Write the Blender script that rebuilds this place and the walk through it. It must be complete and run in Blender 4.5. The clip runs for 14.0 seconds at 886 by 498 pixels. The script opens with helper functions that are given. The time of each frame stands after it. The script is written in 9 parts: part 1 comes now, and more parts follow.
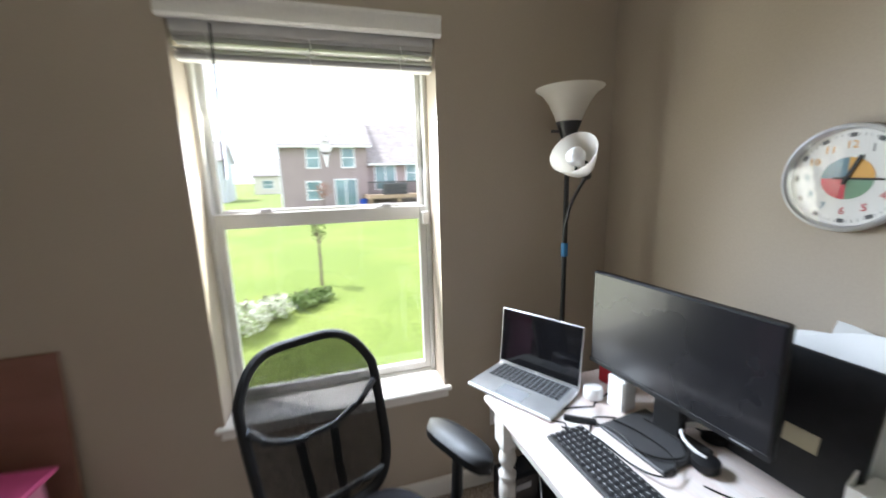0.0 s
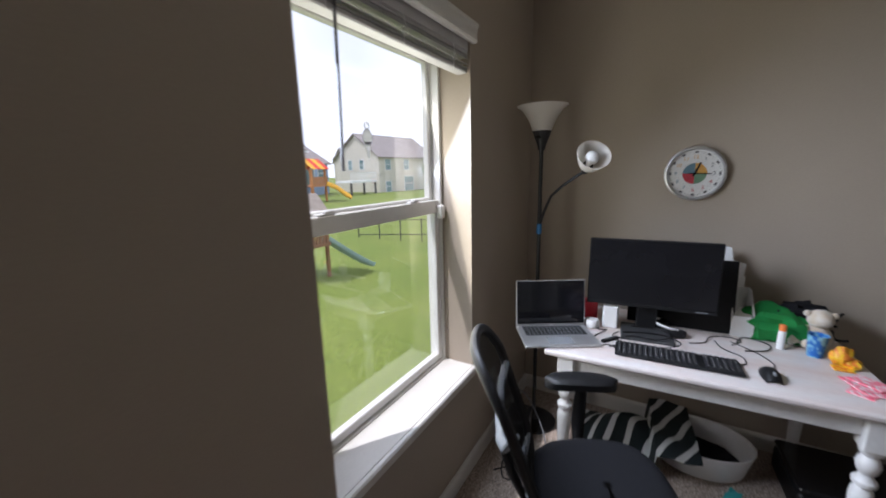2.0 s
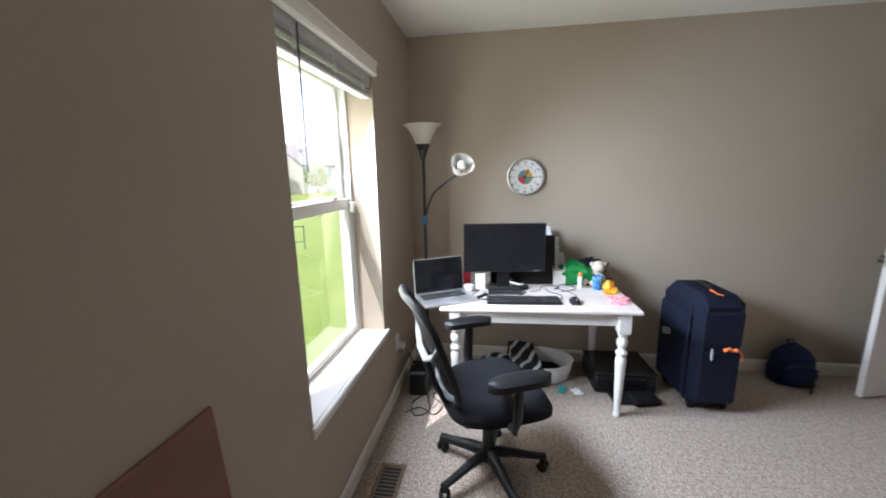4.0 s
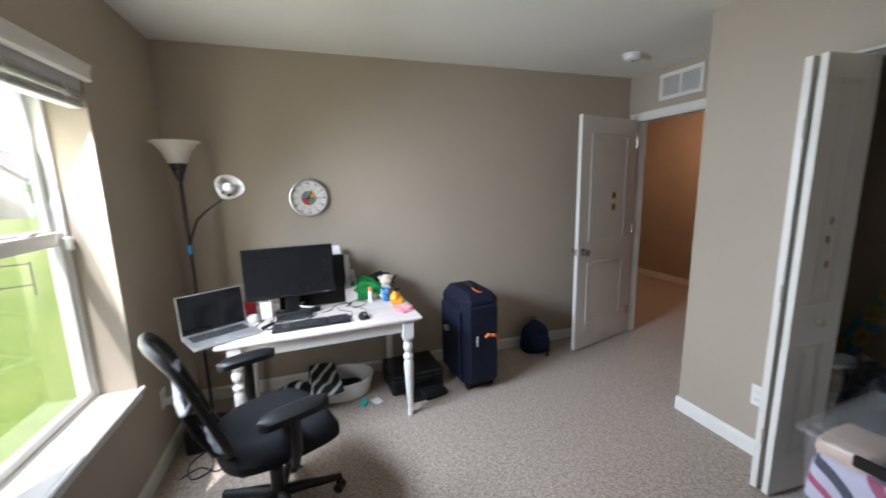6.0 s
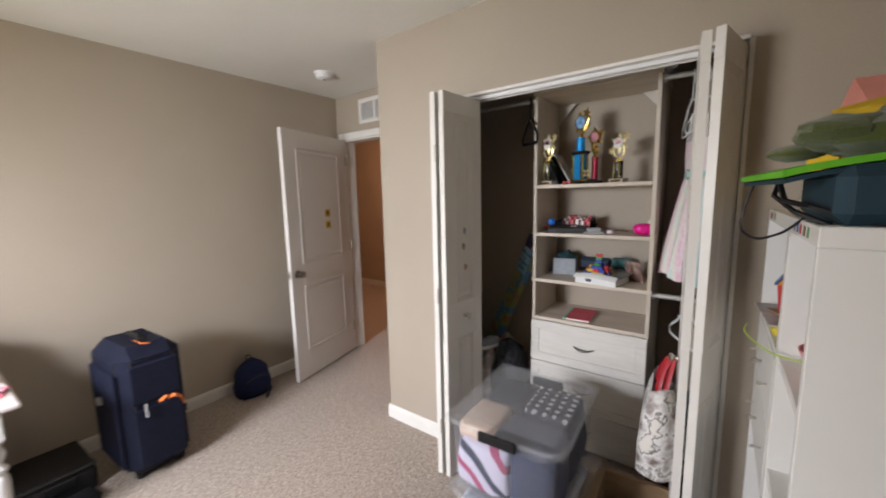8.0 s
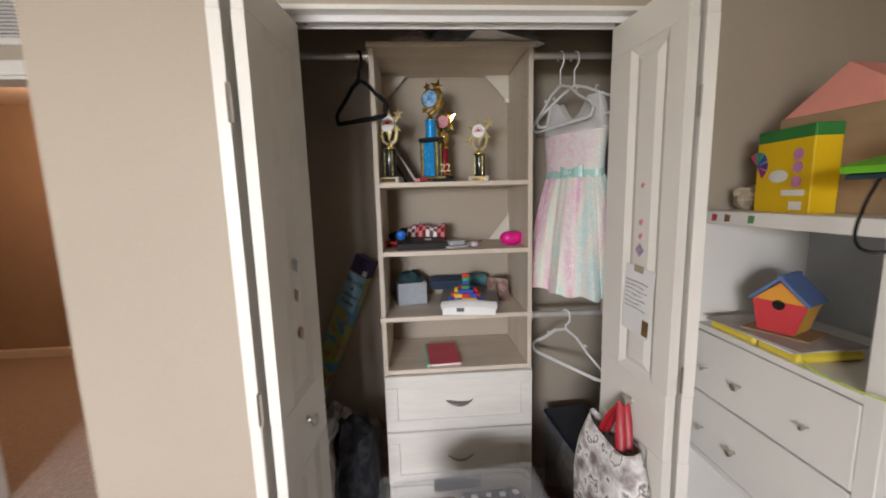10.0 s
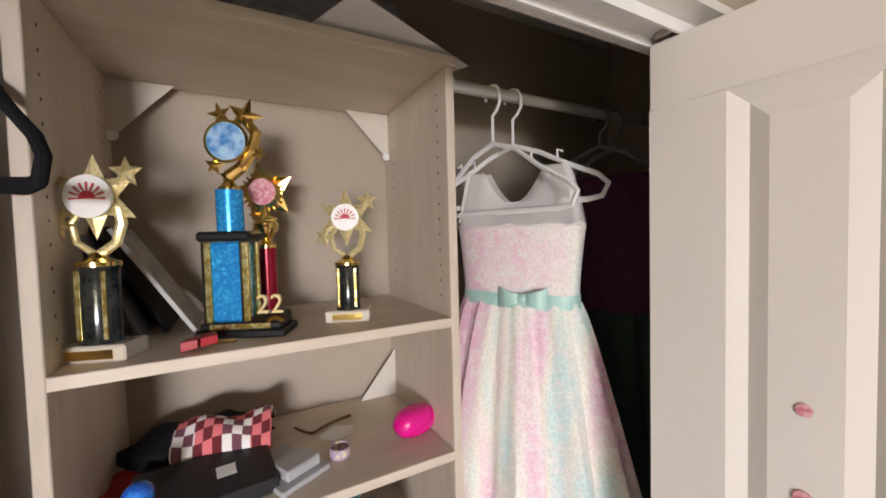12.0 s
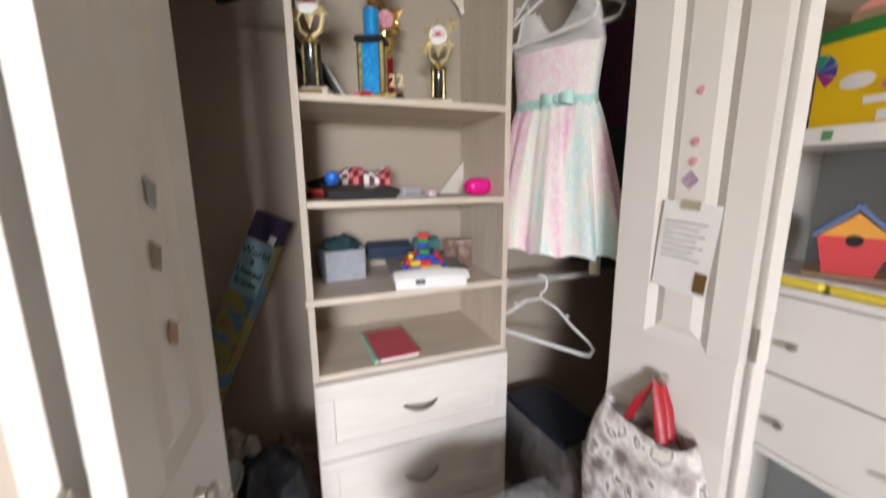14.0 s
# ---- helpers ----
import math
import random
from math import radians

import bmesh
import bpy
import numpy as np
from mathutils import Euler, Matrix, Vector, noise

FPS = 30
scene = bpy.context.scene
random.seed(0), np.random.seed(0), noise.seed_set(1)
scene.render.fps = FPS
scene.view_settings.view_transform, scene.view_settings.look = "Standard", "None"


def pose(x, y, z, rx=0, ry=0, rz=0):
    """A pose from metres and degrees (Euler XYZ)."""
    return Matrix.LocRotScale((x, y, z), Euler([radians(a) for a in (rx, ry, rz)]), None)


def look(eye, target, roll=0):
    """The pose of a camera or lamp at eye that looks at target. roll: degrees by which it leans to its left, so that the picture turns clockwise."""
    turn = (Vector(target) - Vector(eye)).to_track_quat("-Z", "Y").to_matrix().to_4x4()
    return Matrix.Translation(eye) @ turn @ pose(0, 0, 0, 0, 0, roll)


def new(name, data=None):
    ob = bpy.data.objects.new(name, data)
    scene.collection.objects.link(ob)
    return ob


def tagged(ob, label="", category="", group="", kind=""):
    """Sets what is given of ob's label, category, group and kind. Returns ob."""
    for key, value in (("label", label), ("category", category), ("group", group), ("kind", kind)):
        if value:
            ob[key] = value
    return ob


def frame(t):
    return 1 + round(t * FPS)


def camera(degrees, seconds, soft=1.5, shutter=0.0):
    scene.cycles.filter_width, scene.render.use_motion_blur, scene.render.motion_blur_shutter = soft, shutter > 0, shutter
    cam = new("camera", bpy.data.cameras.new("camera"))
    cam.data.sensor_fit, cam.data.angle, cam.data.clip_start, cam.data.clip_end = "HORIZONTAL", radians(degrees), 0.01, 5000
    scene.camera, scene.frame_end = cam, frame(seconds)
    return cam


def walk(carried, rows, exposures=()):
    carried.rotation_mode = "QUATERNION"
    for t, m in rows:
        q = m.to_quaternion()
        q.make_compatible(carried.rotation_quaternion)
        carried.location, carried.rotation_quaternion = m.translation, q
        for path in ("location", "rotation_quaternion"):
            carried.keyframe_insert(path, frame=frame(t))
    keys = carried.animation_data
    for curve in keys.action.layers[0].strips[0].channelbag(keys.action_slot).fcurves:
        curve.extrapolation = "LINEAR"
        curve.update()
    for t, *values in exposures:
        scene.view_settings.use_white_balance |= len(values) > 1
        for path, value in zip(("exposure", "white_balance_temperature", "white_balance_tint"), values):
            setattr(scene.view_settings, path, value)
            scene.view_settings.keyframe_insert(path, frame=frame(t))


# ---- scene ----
cam = camera(99.6, 14.0, soft=1.8, shutter=0.5)
PATH = [
    (0, (0.163, 0.19, 1.465), (0.723, 2.073, 1.094), -1.6),
    (0.5, (-0.087, 0.633, 1.493), (0.958, 2.291, 1.093), -1.7),
    (1, (-0.314, 0.891, 1.47), (1.05, 2.306, 1.101), -1.5),
    (1.5, (-0.51, 1.074, 1.477), (1.098, 2.186, 1.056), -1.5),
    (2, (-0.905, 0.936, 1.475), (0.782, 1.93, 1.07), -1.3),
    (4.3, (-1.458, 0.984, 1.47), (0.493, 1.161, 1.069), -1.2),
    (4.5, (-1.471, 0.971, 1.486), (0.486, 1.063, 1.081), -1.3),
    (5, (-1.496, 0.918, 1.514), (0.46, 0.754, 1.131), -1.2),
    (5.5, (-1.493, 0.828, 1.511), (0.436, 0.44, 1.154), -1.4),
    (6, (-1.508, 0.76, 1.515), (0.362, 0.139, 1.172), -1.4),
    (6.5, (-1.534, 0.648, 1.522), (0.243, -0.208, 1.189), -1.4),
    (7, (-1.58, 0.582, 1.538), (0.016, -0.581, 1.217), -1.4),
    (7.5, (-1.604, 0.505, 1.532), (-0.223, -0.912, 1.242), -1.3),
    (8, (-1.583, 0.294, 1.49), (-0.401, -1.296, 1.219), -1.2),
    (8.2, (-1.57, 0.199, 1.485), (-0.448, -1.432, 1.207), -1.2),
    (10.3, (-0.781, -0.464, 1.495), (-1.095, -2.42, 1.218), -1.4),
    (10.5, (-0.76, -0.601, 1.518), (-1.18, -2.537, 1.243), -1.3),
    (11, (-0.777, -0.892, 1.623), (-1.491, -2.742, 1.364), -1.3),
    (11.5, (-0.903, -1.082, 1.705), (-1.801, -2.861, 1.529), -1.5),
    (12, (-0.936, -1.148, 1.718), (-1.891, -2.903, 1.64), -1.5),
    (12.5, (-0.857, -1.144, 1.701), (-1.79, -2.912, 1.667), -1.4),
    (13, (-0.826, -1.05, 1.578), (-1.608, -2.891, 1.563), -1.3),
    (13.5, (-0.753, -0.867, 1.458), (-1.488, -2.726, 1.386), -0.9),
    (14, (-0.708, -0.739, 1.333), (-1.386, -2.584, 0.963), -0.5),
]
walk(cam, [(t, look(eye, target, roll)) for t, eye, target, roll in PATH], exposures=[
(0.0, 0.92, 5800, 12), (0.5, 0.6, 5750, 14), (1.0, 0.2, 5700, 16), (1.5, -0.18, 5750, 17), (2.0, -0.24, 5800, 18), (2.2, -0.16, 5780, 17), (4.3, 0.9, 5750, 14), (5.0, 0.86, 5750, 13), (5.6, 0.7, 5750, 12),
    (6.5, 0.85, 5950, 15), (7.2, 1.08, 6250, 17), (8.2, 1.3, 6550, 19), (10.3, 1.38, 6700, 19), (11.0, 1.6, 6800, 23), (11.5, 1.88, 6850, 23), (12.5, 1.9, 6850, 24), (13.5, 1.98, 6650, 22), (14.0, 1.85, 6600, 20)])

# ---- light ----
SUN_WAY = Vector((1.5, -1.0, -3.2)).normalized()
world = bpy.data.worlds.new("sky")
scene.world = world
world.use_nodes = True
nt = world.node_tree
sky = nt.nodes.new("ShaderNodeTexSky")
sky.sky_type = "NISHITA"
sky.sun_disc = False
sky.sun_elevation, sky.sun_rotation = radians(60.6), radians(-56)
sky.dust_density = 3.0
clouds = nt.nodes.new("ShaderNodeTexNoise")
clouds.inputs["Scale"].default_value = 2.2
clouds.inputs["Detail"].default_value = 6
ramp = nt.nodes.new("ShaderNodeValToRGB")
ramp.color_ramp.elements[0].position, ramp.color_ramp.elements[1].position = 0.36, 0.62
ramp.color_ramp.elements[0].color, ramp.color_ramp.elements[1].color = (0.62, 0.62, 0.62, 1), (0.95, 0.95, 0.95, 1)
veil = nt.nodes.new("ShaderNodeMixRGB")
veil.inputs[2].default_value = (19.0, 19.4, 20.0, 1)
nt.links.new(clouds.outputs["Fac"], ramp.inputs[0])
nt.links.new(ramp.outputs[0], veil.inputs[0])
nt.links.new(sky.outputs[0], veil.inputs[1])
nt.links.new(veil.outputs[0], nt.nodes["Background"].inputs[0])
nt.nodes["Background"].inputs[1].default_value = 0.1

sun = new("sun", bpy.data.lights.new("sun", "SUN"))
sun.data.energy, sun.data.angle, sun.data.color = 4.0, radians(0.6), (1.0, 0.95, 0.87)
sun.rotation_mode = "QUATERNION"
sun.rotation_quaternion = SUN_WAY.to_track_quat("-Z", "Y")


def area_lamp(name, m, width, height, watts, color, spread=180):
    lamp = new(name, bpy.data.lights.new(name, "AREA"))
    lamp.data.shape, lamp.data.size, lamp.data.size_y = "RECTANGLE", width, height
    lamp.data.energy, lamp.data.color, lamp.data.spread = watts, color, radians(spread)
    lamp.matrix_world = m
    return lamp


# daylight of the sky, in the window's opening
area_lamp("window_skylight", look((0.15, 1.74, 1.64), (0.21, 0.74, 1.08)), 0.84, 0.38, 21, (0.84, 0.93, 1.0), 118)
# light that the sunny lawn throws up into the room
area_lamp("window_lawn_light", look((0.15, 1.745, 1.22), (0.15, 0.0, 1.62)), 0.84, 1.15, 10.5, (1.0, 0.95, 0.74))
# warm lamp of the landing beyond the door
hall_lamp = new("landing_lamp", bpy.data.lights.new("landing_lamp", "POINT"))
hall_lamp.data.energy, hall_lamp.data.color, hall_lamp.data.shadow_soft_size = 10, (1.0, 0.56, 0.30), 0.12
hall_lamp.location = (2.0, -3.2, 2.2)

# ---- shapes ----
class Shape:
    """Vertices and faces of one mesh."""

    def __init__(self):
        self.v, self.f = [], []

    def add(self, v, f, m=None):
        n = len(self.v)
        self.v += [tuple(m @ Vector(p)) if m is not None else tuple(p) for p in v]
        self.f += [tuple(n + i for i in q) for q in f]
        return self

    def box(self, x0, y0, z0, x1, y1, z1, bev=0.0, m=None):
        if bev <= 0:
            v = [(x, y, z) for x in (x0, x1) for y in (y0, y1) for z in (z0, z1)]
            return self.add(v, [(0, 1, 3, 2), (4, 6, 7, 5), (0, 4, 5, 1), (2, 3, 7, 6), (0, 2, 6, 4), (1, 5, 7, 3)], m)
        lo, hi = (x0, y0, z0), (x1, y1, z1)
        b = min(bev, *(0.49 * (h - l) for l, h in zip(lo, hi)))
        v, index = [], {}
        for s in [(i, j, k) for i in (0, 1) for j in (0, 1) for k in (0, 1)]:
            for a in range(3):
                p = [(hi[c] if s[c] else lo[c]) if c == a else (hi[c] - b if s[c] else lo[c] + b) for c in range(3)]
                index[s, a] = len(v)
                v.append(p)
        f = []
        for a in range(3):
            o, q = [c for c in range(3) if c != a]
            for side in (0, 1):
                def corner(i, j):
                    s = [0, 0, 0]
                    s[a], s[o], s[q] = side, i, j
                    return tuple(s)
                f.append(tuple(index[corner(i, j), a] for i, j in ((0, 0), (1, 0), (1, 1), (0, 1))))
            for i in (0, 1):
                for j in (0, 1):
                    s0, s1 = [0, 0, 0], [0, 0, 0]
                    s0[a], s1[a] = 0, 1
                    s0[o] = s1[o] = i
                    s0[q] = s1[q] = j
                    s0, s1 = tuple(s0), tuple(s1)
                    f.append((index[s0, o], index[s1, o], index[s1, q], index[s0, q]))
        for s in [(i, j, k) for i in (0, 1) for j in (0, 1) for k in (0, 1)]:
            f.append((index[s, 0], index[s, 1], index[s, 2]))
        return self.add(v, f, m)

    def lathe(self, profile, n=20, m=None, sx=1.0, sy=1.0, caps=True):
        """profile: (radius, height) from bottom to top, round the z axis."""
        v, f = [], []
        for r, z in profile:
            v += [(sx * r * math.cos(2 * math.pi * i / n), sy * r * math.sin(2 * math.pi * i / n), z) for i in range(n)]
        for k in range(len(profile) - 1):
            f += [(k * n + i, k * n + (i + 1) % n, (k + 1) * n + (i + 1) % n, (k + 1) * n + i) for i in range(n)]
        if caps and profile[0][0] > 1e-5:
            f.append(tuple(range(n))[::-1])
        if caps and profile[-1][0] > 1e-5:
            f.append(tuple(range((len(profile) - 1) * n, len(profile) * n)))
        return self.add(v, f, m)

    def rod(self, p0, p1, r0, r1=None, n=12, m=None):
        p0, p1 = Vector(p0), Vector(p1)
        turn = Matrix.Translation(p0) @ (p1 - p0).to_track_quat("Z", "Y").to_matrix().to_4x4()
        if m is not None:
            turn = m @ turn
        return self.lathe([(r0, 0), (r1 if r1 is not None else r0, (p1 - p0).length)], n, turn)

    def tube(self, pts, r, n=8, m=None, closed=False, flat=1.0):
        """A round bar along the points; flat squeezes it."""
        pts = [Vector(p) for p in pts]
        k = len(pts)
        v, f = [], []
        side = None
        for i, p in enumerate(pts):
            a = pts[(i - 1) % k] if closed or i else p
            b = pts[(i + 1) % k] if closed or i < k - 1 else p
            d = (b - a).normalized()
            if side is None:
                side = d.orthogonal().normalized()
            side = (side - d * side.dot(d)).normalized()
            up = d.cross(side)
            rr = r[i] if isinstance(r, (list, tuple)) else r
            v += [p + rr * (math.cos(2 * math.pi * j / n) * side + flat * math.sin(2 * math.pi * j / n) * up) for j in range(n)]
        for i in range(k if closed else k - 1):
            q = (i + 1) % k
            f += [(i * n + j, i * n + (j + 1) % n, q * n + (j + 1) % n, q * n + j) for j in range(n)]
        if not closed:
            f += [tuple(range(n))[::-1], tuple(range((k - 1) * n, k * n))]
        return self.add(v, f, m)

    def prism(self, poly, depth, m=None):
        """A polygon in x and y, raised along z."""
        n = len(poly)
        v = [(x, y, 0) for x, y in poly] + [(x, y, depth) for x, y in poly]
        f = [tuple(range(n))[::-1], tuple(range(n, 2 * n))] + [(i, (i + 1) % n, n + (i + 1) % n, n + i) for i in range(n)]
        return self.add(v, f, m)

    def sheet(self, fn, nu, nv, thick=0.0, m=None):
        """A surface fn(u, v), u and v from 0 to 1; thick: (x, y, z) offset of its other side."""
        v = [tuple(fn(i / nu, j / nv)) for i in range(nu + 1) for j in range(nv + 1)]
        f = [(i * (nv + 1) + j, (i + 1) * (nv + 1) + j, (i + 1) * (nv + 1) + j + 1, i * (nv + 1) + j + 1) for i in range(nu) for j in range(nv)]
        if thick:
            n = len(v)
            off = Vector(thick)
            v += [tuple(Vector(p) + off) for p in v]
            f += [tuple(n + i for i in q[::-1]) for q in f]
            ring = [i * (nv + 1) for i in range(nu + 1)] + [nu * (nv + 1) + j for j in range(1, nv + 1)]
            ring += [i * (nv + 1) + nv for i in range(nu - 1, -1, -1)] + [j for j in range(nv - 1, 0, -1)]
            f += [(ring[i], ring[(i + 1) % len(ring)], n + ring[(i + 1) % len(ring)], n + ring[i]) for i in range(len(ring))]
        return self.add(v, f, m)

    def blob(self, c, r, n=12, rough=0.0, seed=0.0, m=None):
        """A ball or ellipsoid with an uneven skin; r: radius or (rx, ry, rz)."""
        r = r if isinstance(r, (list, tuple)) else (r, r, r)
        v, f = [], []
        rows = max(6, n * 2 // 3)
        for k in range(rows + 1):
            th = math.pi * k / rows
            for i in range(n):
                ph = 2 * math.pi * i / n
                d = Vector((math.sin(th) * math.cos(ph), math.sin(th) * math.sin(ph), -math.cos(th)))
                s = 1 + (rough * noise.noise(d * 2.1 + Vector((seed, seed * 0.7, 3.1))) if rough else 0)
                v.append((c[0] + r[0] * d.x * s, c[1] + r[1] * d.y * s, c[2] + r[2] * d.z * s))
        for k in range(rows):
            f += [(k * n + i, k * n + (i + 1) % n, (k + 1) * n + (i + 1) % n, (k + 1) * n + i) for i in range(n)]
        return self.add(v, f, m)

    def mesh(self, name, smooth=35):
        me = bpy.data.meshes.new(name)
        me.from_pydata(self.v, [], self.f)
        me.validate()
        b = bmesh.new()
        b.from_mesh(me)
        bmesh.ops.remove_doubles(b, verts=b.verts, dist=1e-5)
        bmesh.ops.recalc_face_normals(b, faces=b.faces)
        b.to_mesh(me)
        b.free()
        if smooth:
            me.polygons.foreach_set("use_smooth", [True] * len(me.polygons))
            me.set_sharp_from_angle(angle=radians(smooth))
        return me


def thing(name, label, category, m=None, group="", kind=""):
    """An Empty at a thing's base, to which its parts are given."""
    ob = new(name)
    ob.matrix_world = m if m is not None else Matrix()
    ob.empty_display_size = 0.05
    return tagged(ob, label, category, group, kind)


def part(name, shape, material, parent, label="", m=None, smooth=35):
    me = shape.mesh(name, smooth) if isinstance(shape, Shape) else shape
    if not me.materials:
        me.materials.append(material)
    ob = new(name, me)
    ob.parent = parent
    if m is not None:
        ob.matrix_basis = m
    return tagged(ob, label)


def single(name, shape, material, label, category, m=None, group="", kind="", smooth=35):
    """A thing of one mesh."""
    me = shape.mesh(name, smooth) if isinstance(shape, Shape) else shape
    if not me.materials:
        me.materials.append(material)
    ob = new(name, me)
    if m is not None:
        ob.matrix_world = m
    return tagged(ob, label, category, group, kind)


def structure(name, shape, material, label="", category="", parent=None, smooth=0):
    ob = single(name, shape, material, label, category, kind="structure", smooth=smooth)
    return ob


def words(text, size, material, name, parent=None, m=None, depth=0.0006, align="CENTER"):
    """Writing as a thin mesh in x and y, facing z."""
    cu = bpy.data.curves.new(name, "FONT")
    cu.body, cu.size, cu.align_x, cu.align_y, cu.extrude, cu.resolution_u = text, size, align, "CENTER", depth, 2
    tmp = bpy.data.objects.new(name, cu)
    scene.collection.objects.link(tmp)
    bpy.context.view_layer.update()
    me = bpy.data.meshes.new_from_object(tmp.evaluated_get(bpy.context.evaluated_depsgraph_get()))
    bpy.data.objects.remove(tmp)
    me.name = name
    me.materials.clear()
    me.materials.append(material)
    ob = new(name, me)
    if parent:
        ob.parent = parent
    if m is not None:
        ob.matrix_basis = m
    return ob


# ---- materials ----
def mat(name, color, rough=0.6, metal=0.0, second=None, scale=8.0, amount=0.5, grain=0.0, grain_scale=300.0, bump=0.0, bump_scale=200.0,
        stretch=(1, 1, 1), coat=0.0, sheen=0.0, transmission=0.0, alpha=1.0, ior=1.45, emit=None, emit_strength=0.0, random_tint=0.0, spec=0.5):
    """Two colours mixed by broad noise, darker and lighter grain, and a fine relief; sizes in object metres."""
    m = bpy.data.materials.new(name)
    m.use_nodes = True
    t = m.node_tree
    p = t.nodes["Principled BSDF"]
    co = t.nodes.new("ShaderNodeTexCoord")
    mp = t.nodes.new("ShaderNodeMapping")
    mp.inputs["Scale"].default_value = stretch
    t.links.new(co.outputs["Object"], mp.inputs[0])
    second = second or tuple(c * 0.86 for c in color)
    n1 = t.nodes.new("ShaderNodeTexNoise")
    n1.inputs["Scale"].default_value, n1.inputs["Detail"].default_value = scale, 4
    t.links.new(mp.outputs[0], n1.inputs["Vector"])
    r1 = t.nodes.new("ShaderNodeValToRGB")
    r1.color_ramp.elements[0].position, r1.color_ramp.elements[1].position = 0.5 - 0.24 * (1.1 - amount), 0.5 + 0.24 * (1.1 - amount) + 0.06
    r1.color_ramp.elements[0].color, r1.color_ramp.elements[1].color = (*color, 1), (*second, 1)
    t.links.new(n1.outputs["Fac"], r1.inputs[0])
    out = r1.outputs[0]
    if grain:
        n2 = t.nodes.new("ShaderNodeTexNoise")
        n2.inputs["Scale"].default_value, n2.inputs["Detail"].default_value = grain_scale, 2
        t.links.new(mp.outputs[0], n2.inputs["Vector"])
        mr = t.nodes.new("ShaderNodeMapRange")
        mr.inputs[1].default_value, mr.inputs[2].default_value = 0.3, 0.7
        mr.inputs[3].default_value, mr.inputs[4].default_value = 1 - grain, 1 + grain * 0.6
        t.links.new(n2.outputs["Fac"], mr.inputs[0])
        mx = t.nodes.new("ShaderNodeMixRGB")
        mx.blend_type = "MULTIPLY"
        mx.inputs[0].default_value = 1
        t.links.new(out, mx.inputs[1])
        t.links.new(mr.outputs[0], mx.inputs[2])
        out = mx.outputs[0]
    if random_tint:
        oi = t.nodes.new("ShaderNodeObjectInfo")
        mr = t.nodes.new("ShaderNodeMapRange")
        mr.inputs[3].default_value, mr.inputs[4].default_value = 1 - random_tint, 1 + random_tint * 0.5
        t.links.new(oi.outputs["Random"], mr.inputs[0])
        mx = t.nodes.new("ShaderNodeMixRGB")
        mx.blend_type = "MULTIPLY"
        mx.inputs[0].default_value = 1
        t.links.new(out, mx.inputs[1])
        t.links.new(mr.outputs[0], mx.inputs[2])
        out = mx.outputs[0]
    t.links.new(out, p.inputs["Base Color"])
    rr = t.nodes.new("ShaderNodeMapRange")
    rr.inputs[3].default_value, rr.inputs[4].default_value = max(0.02, rough - 0.07), min(1, rough + 0.07)
    t.links.new(n1.outputs["Fac"], rr.inputs[0])
    t.links.new(rr.outputs[0], p.inputs["Roughness"])
    p.inputs["Metallic"].default_value = metal
    p.inputs["Specular IOR Level"].default_value = spec
    p.inputs["Coat Weight"].default_value = coat
    p.inputs["Sheen Weight"].default_value = sheen
    p.inputs["Transmission Weight"].default_value = transmission
    p.inputs["Alpha"].default_value = alpha
    p.inputs["IOR"].default_value = ior
    if emit:
        p.inputs["Emission Color"].default_value = (*emit, 1)
        p.inputs["Emission Strength"].default_value = emit_strength
    if bump:
        nb = t.nodes.new("ShaderNodeTexNoise")
        nb.inputs["Scale"].default_value, nb.inputs["Detail"].default_value = bump_scale, 3
        t.links.new(mp.outputs[0], nb.inputs["Vector"])
        bp = t.nodes.new("ShaderNodeBump")
        bp.inputs["Strength"].default_value, bp.inputs["Distance"].default_value = bump, 0.004
        t.links.new(nb.outputs["Fac"], bp.inputs["Height"])
        t.links.new(bp.outputs[0], p.inputs["Normal"])
    return m


def pane_material(name, gloss=0.06, tint=(1, 1, 1)):
    """Thin clear glass: mostly see-through, with a sharp reflection that grows at a slant."""
    m = bpy.data.materials.new(name)
    m.use_nodes = True
    t = m.node_tree
    t.nodes.clear()
    o = t.nodes.new("ShaderNodeOutputMaterial")
    a, b, mx = t.nodes.new("ShaderNodeBsdfTransparent"), t.nodes.new("ShaderNodeBsdfGlossy"), t.nodes.new("ShaderNodeMixShader")
    a.inputs[0].default_value = (*tint, 1)
    b.inputs["Roughness"].default_value = 0.02
    fr, po = t.nodes.new("ShaderNodeLayerWeight"), t.nodes.new("ShaderNodeMapRange")
    fr.inputs[0].default_value = 0.3
    po.inputs[3].default_value, po.inputs[4].default_value = 0.02, gloss * 5
    t.links.new(fr.outputs["Facing"], po.inputs[0])
    t.links.new(po.outputs[0], mx.inputs[0])
    t.links.new(a.outputs[0], mx.inputs[1])
    t.links.new(b.outputs[0], mx.inputs[2])
    t.links.new(mx.outputs[0], o.inputs[0])
    return m


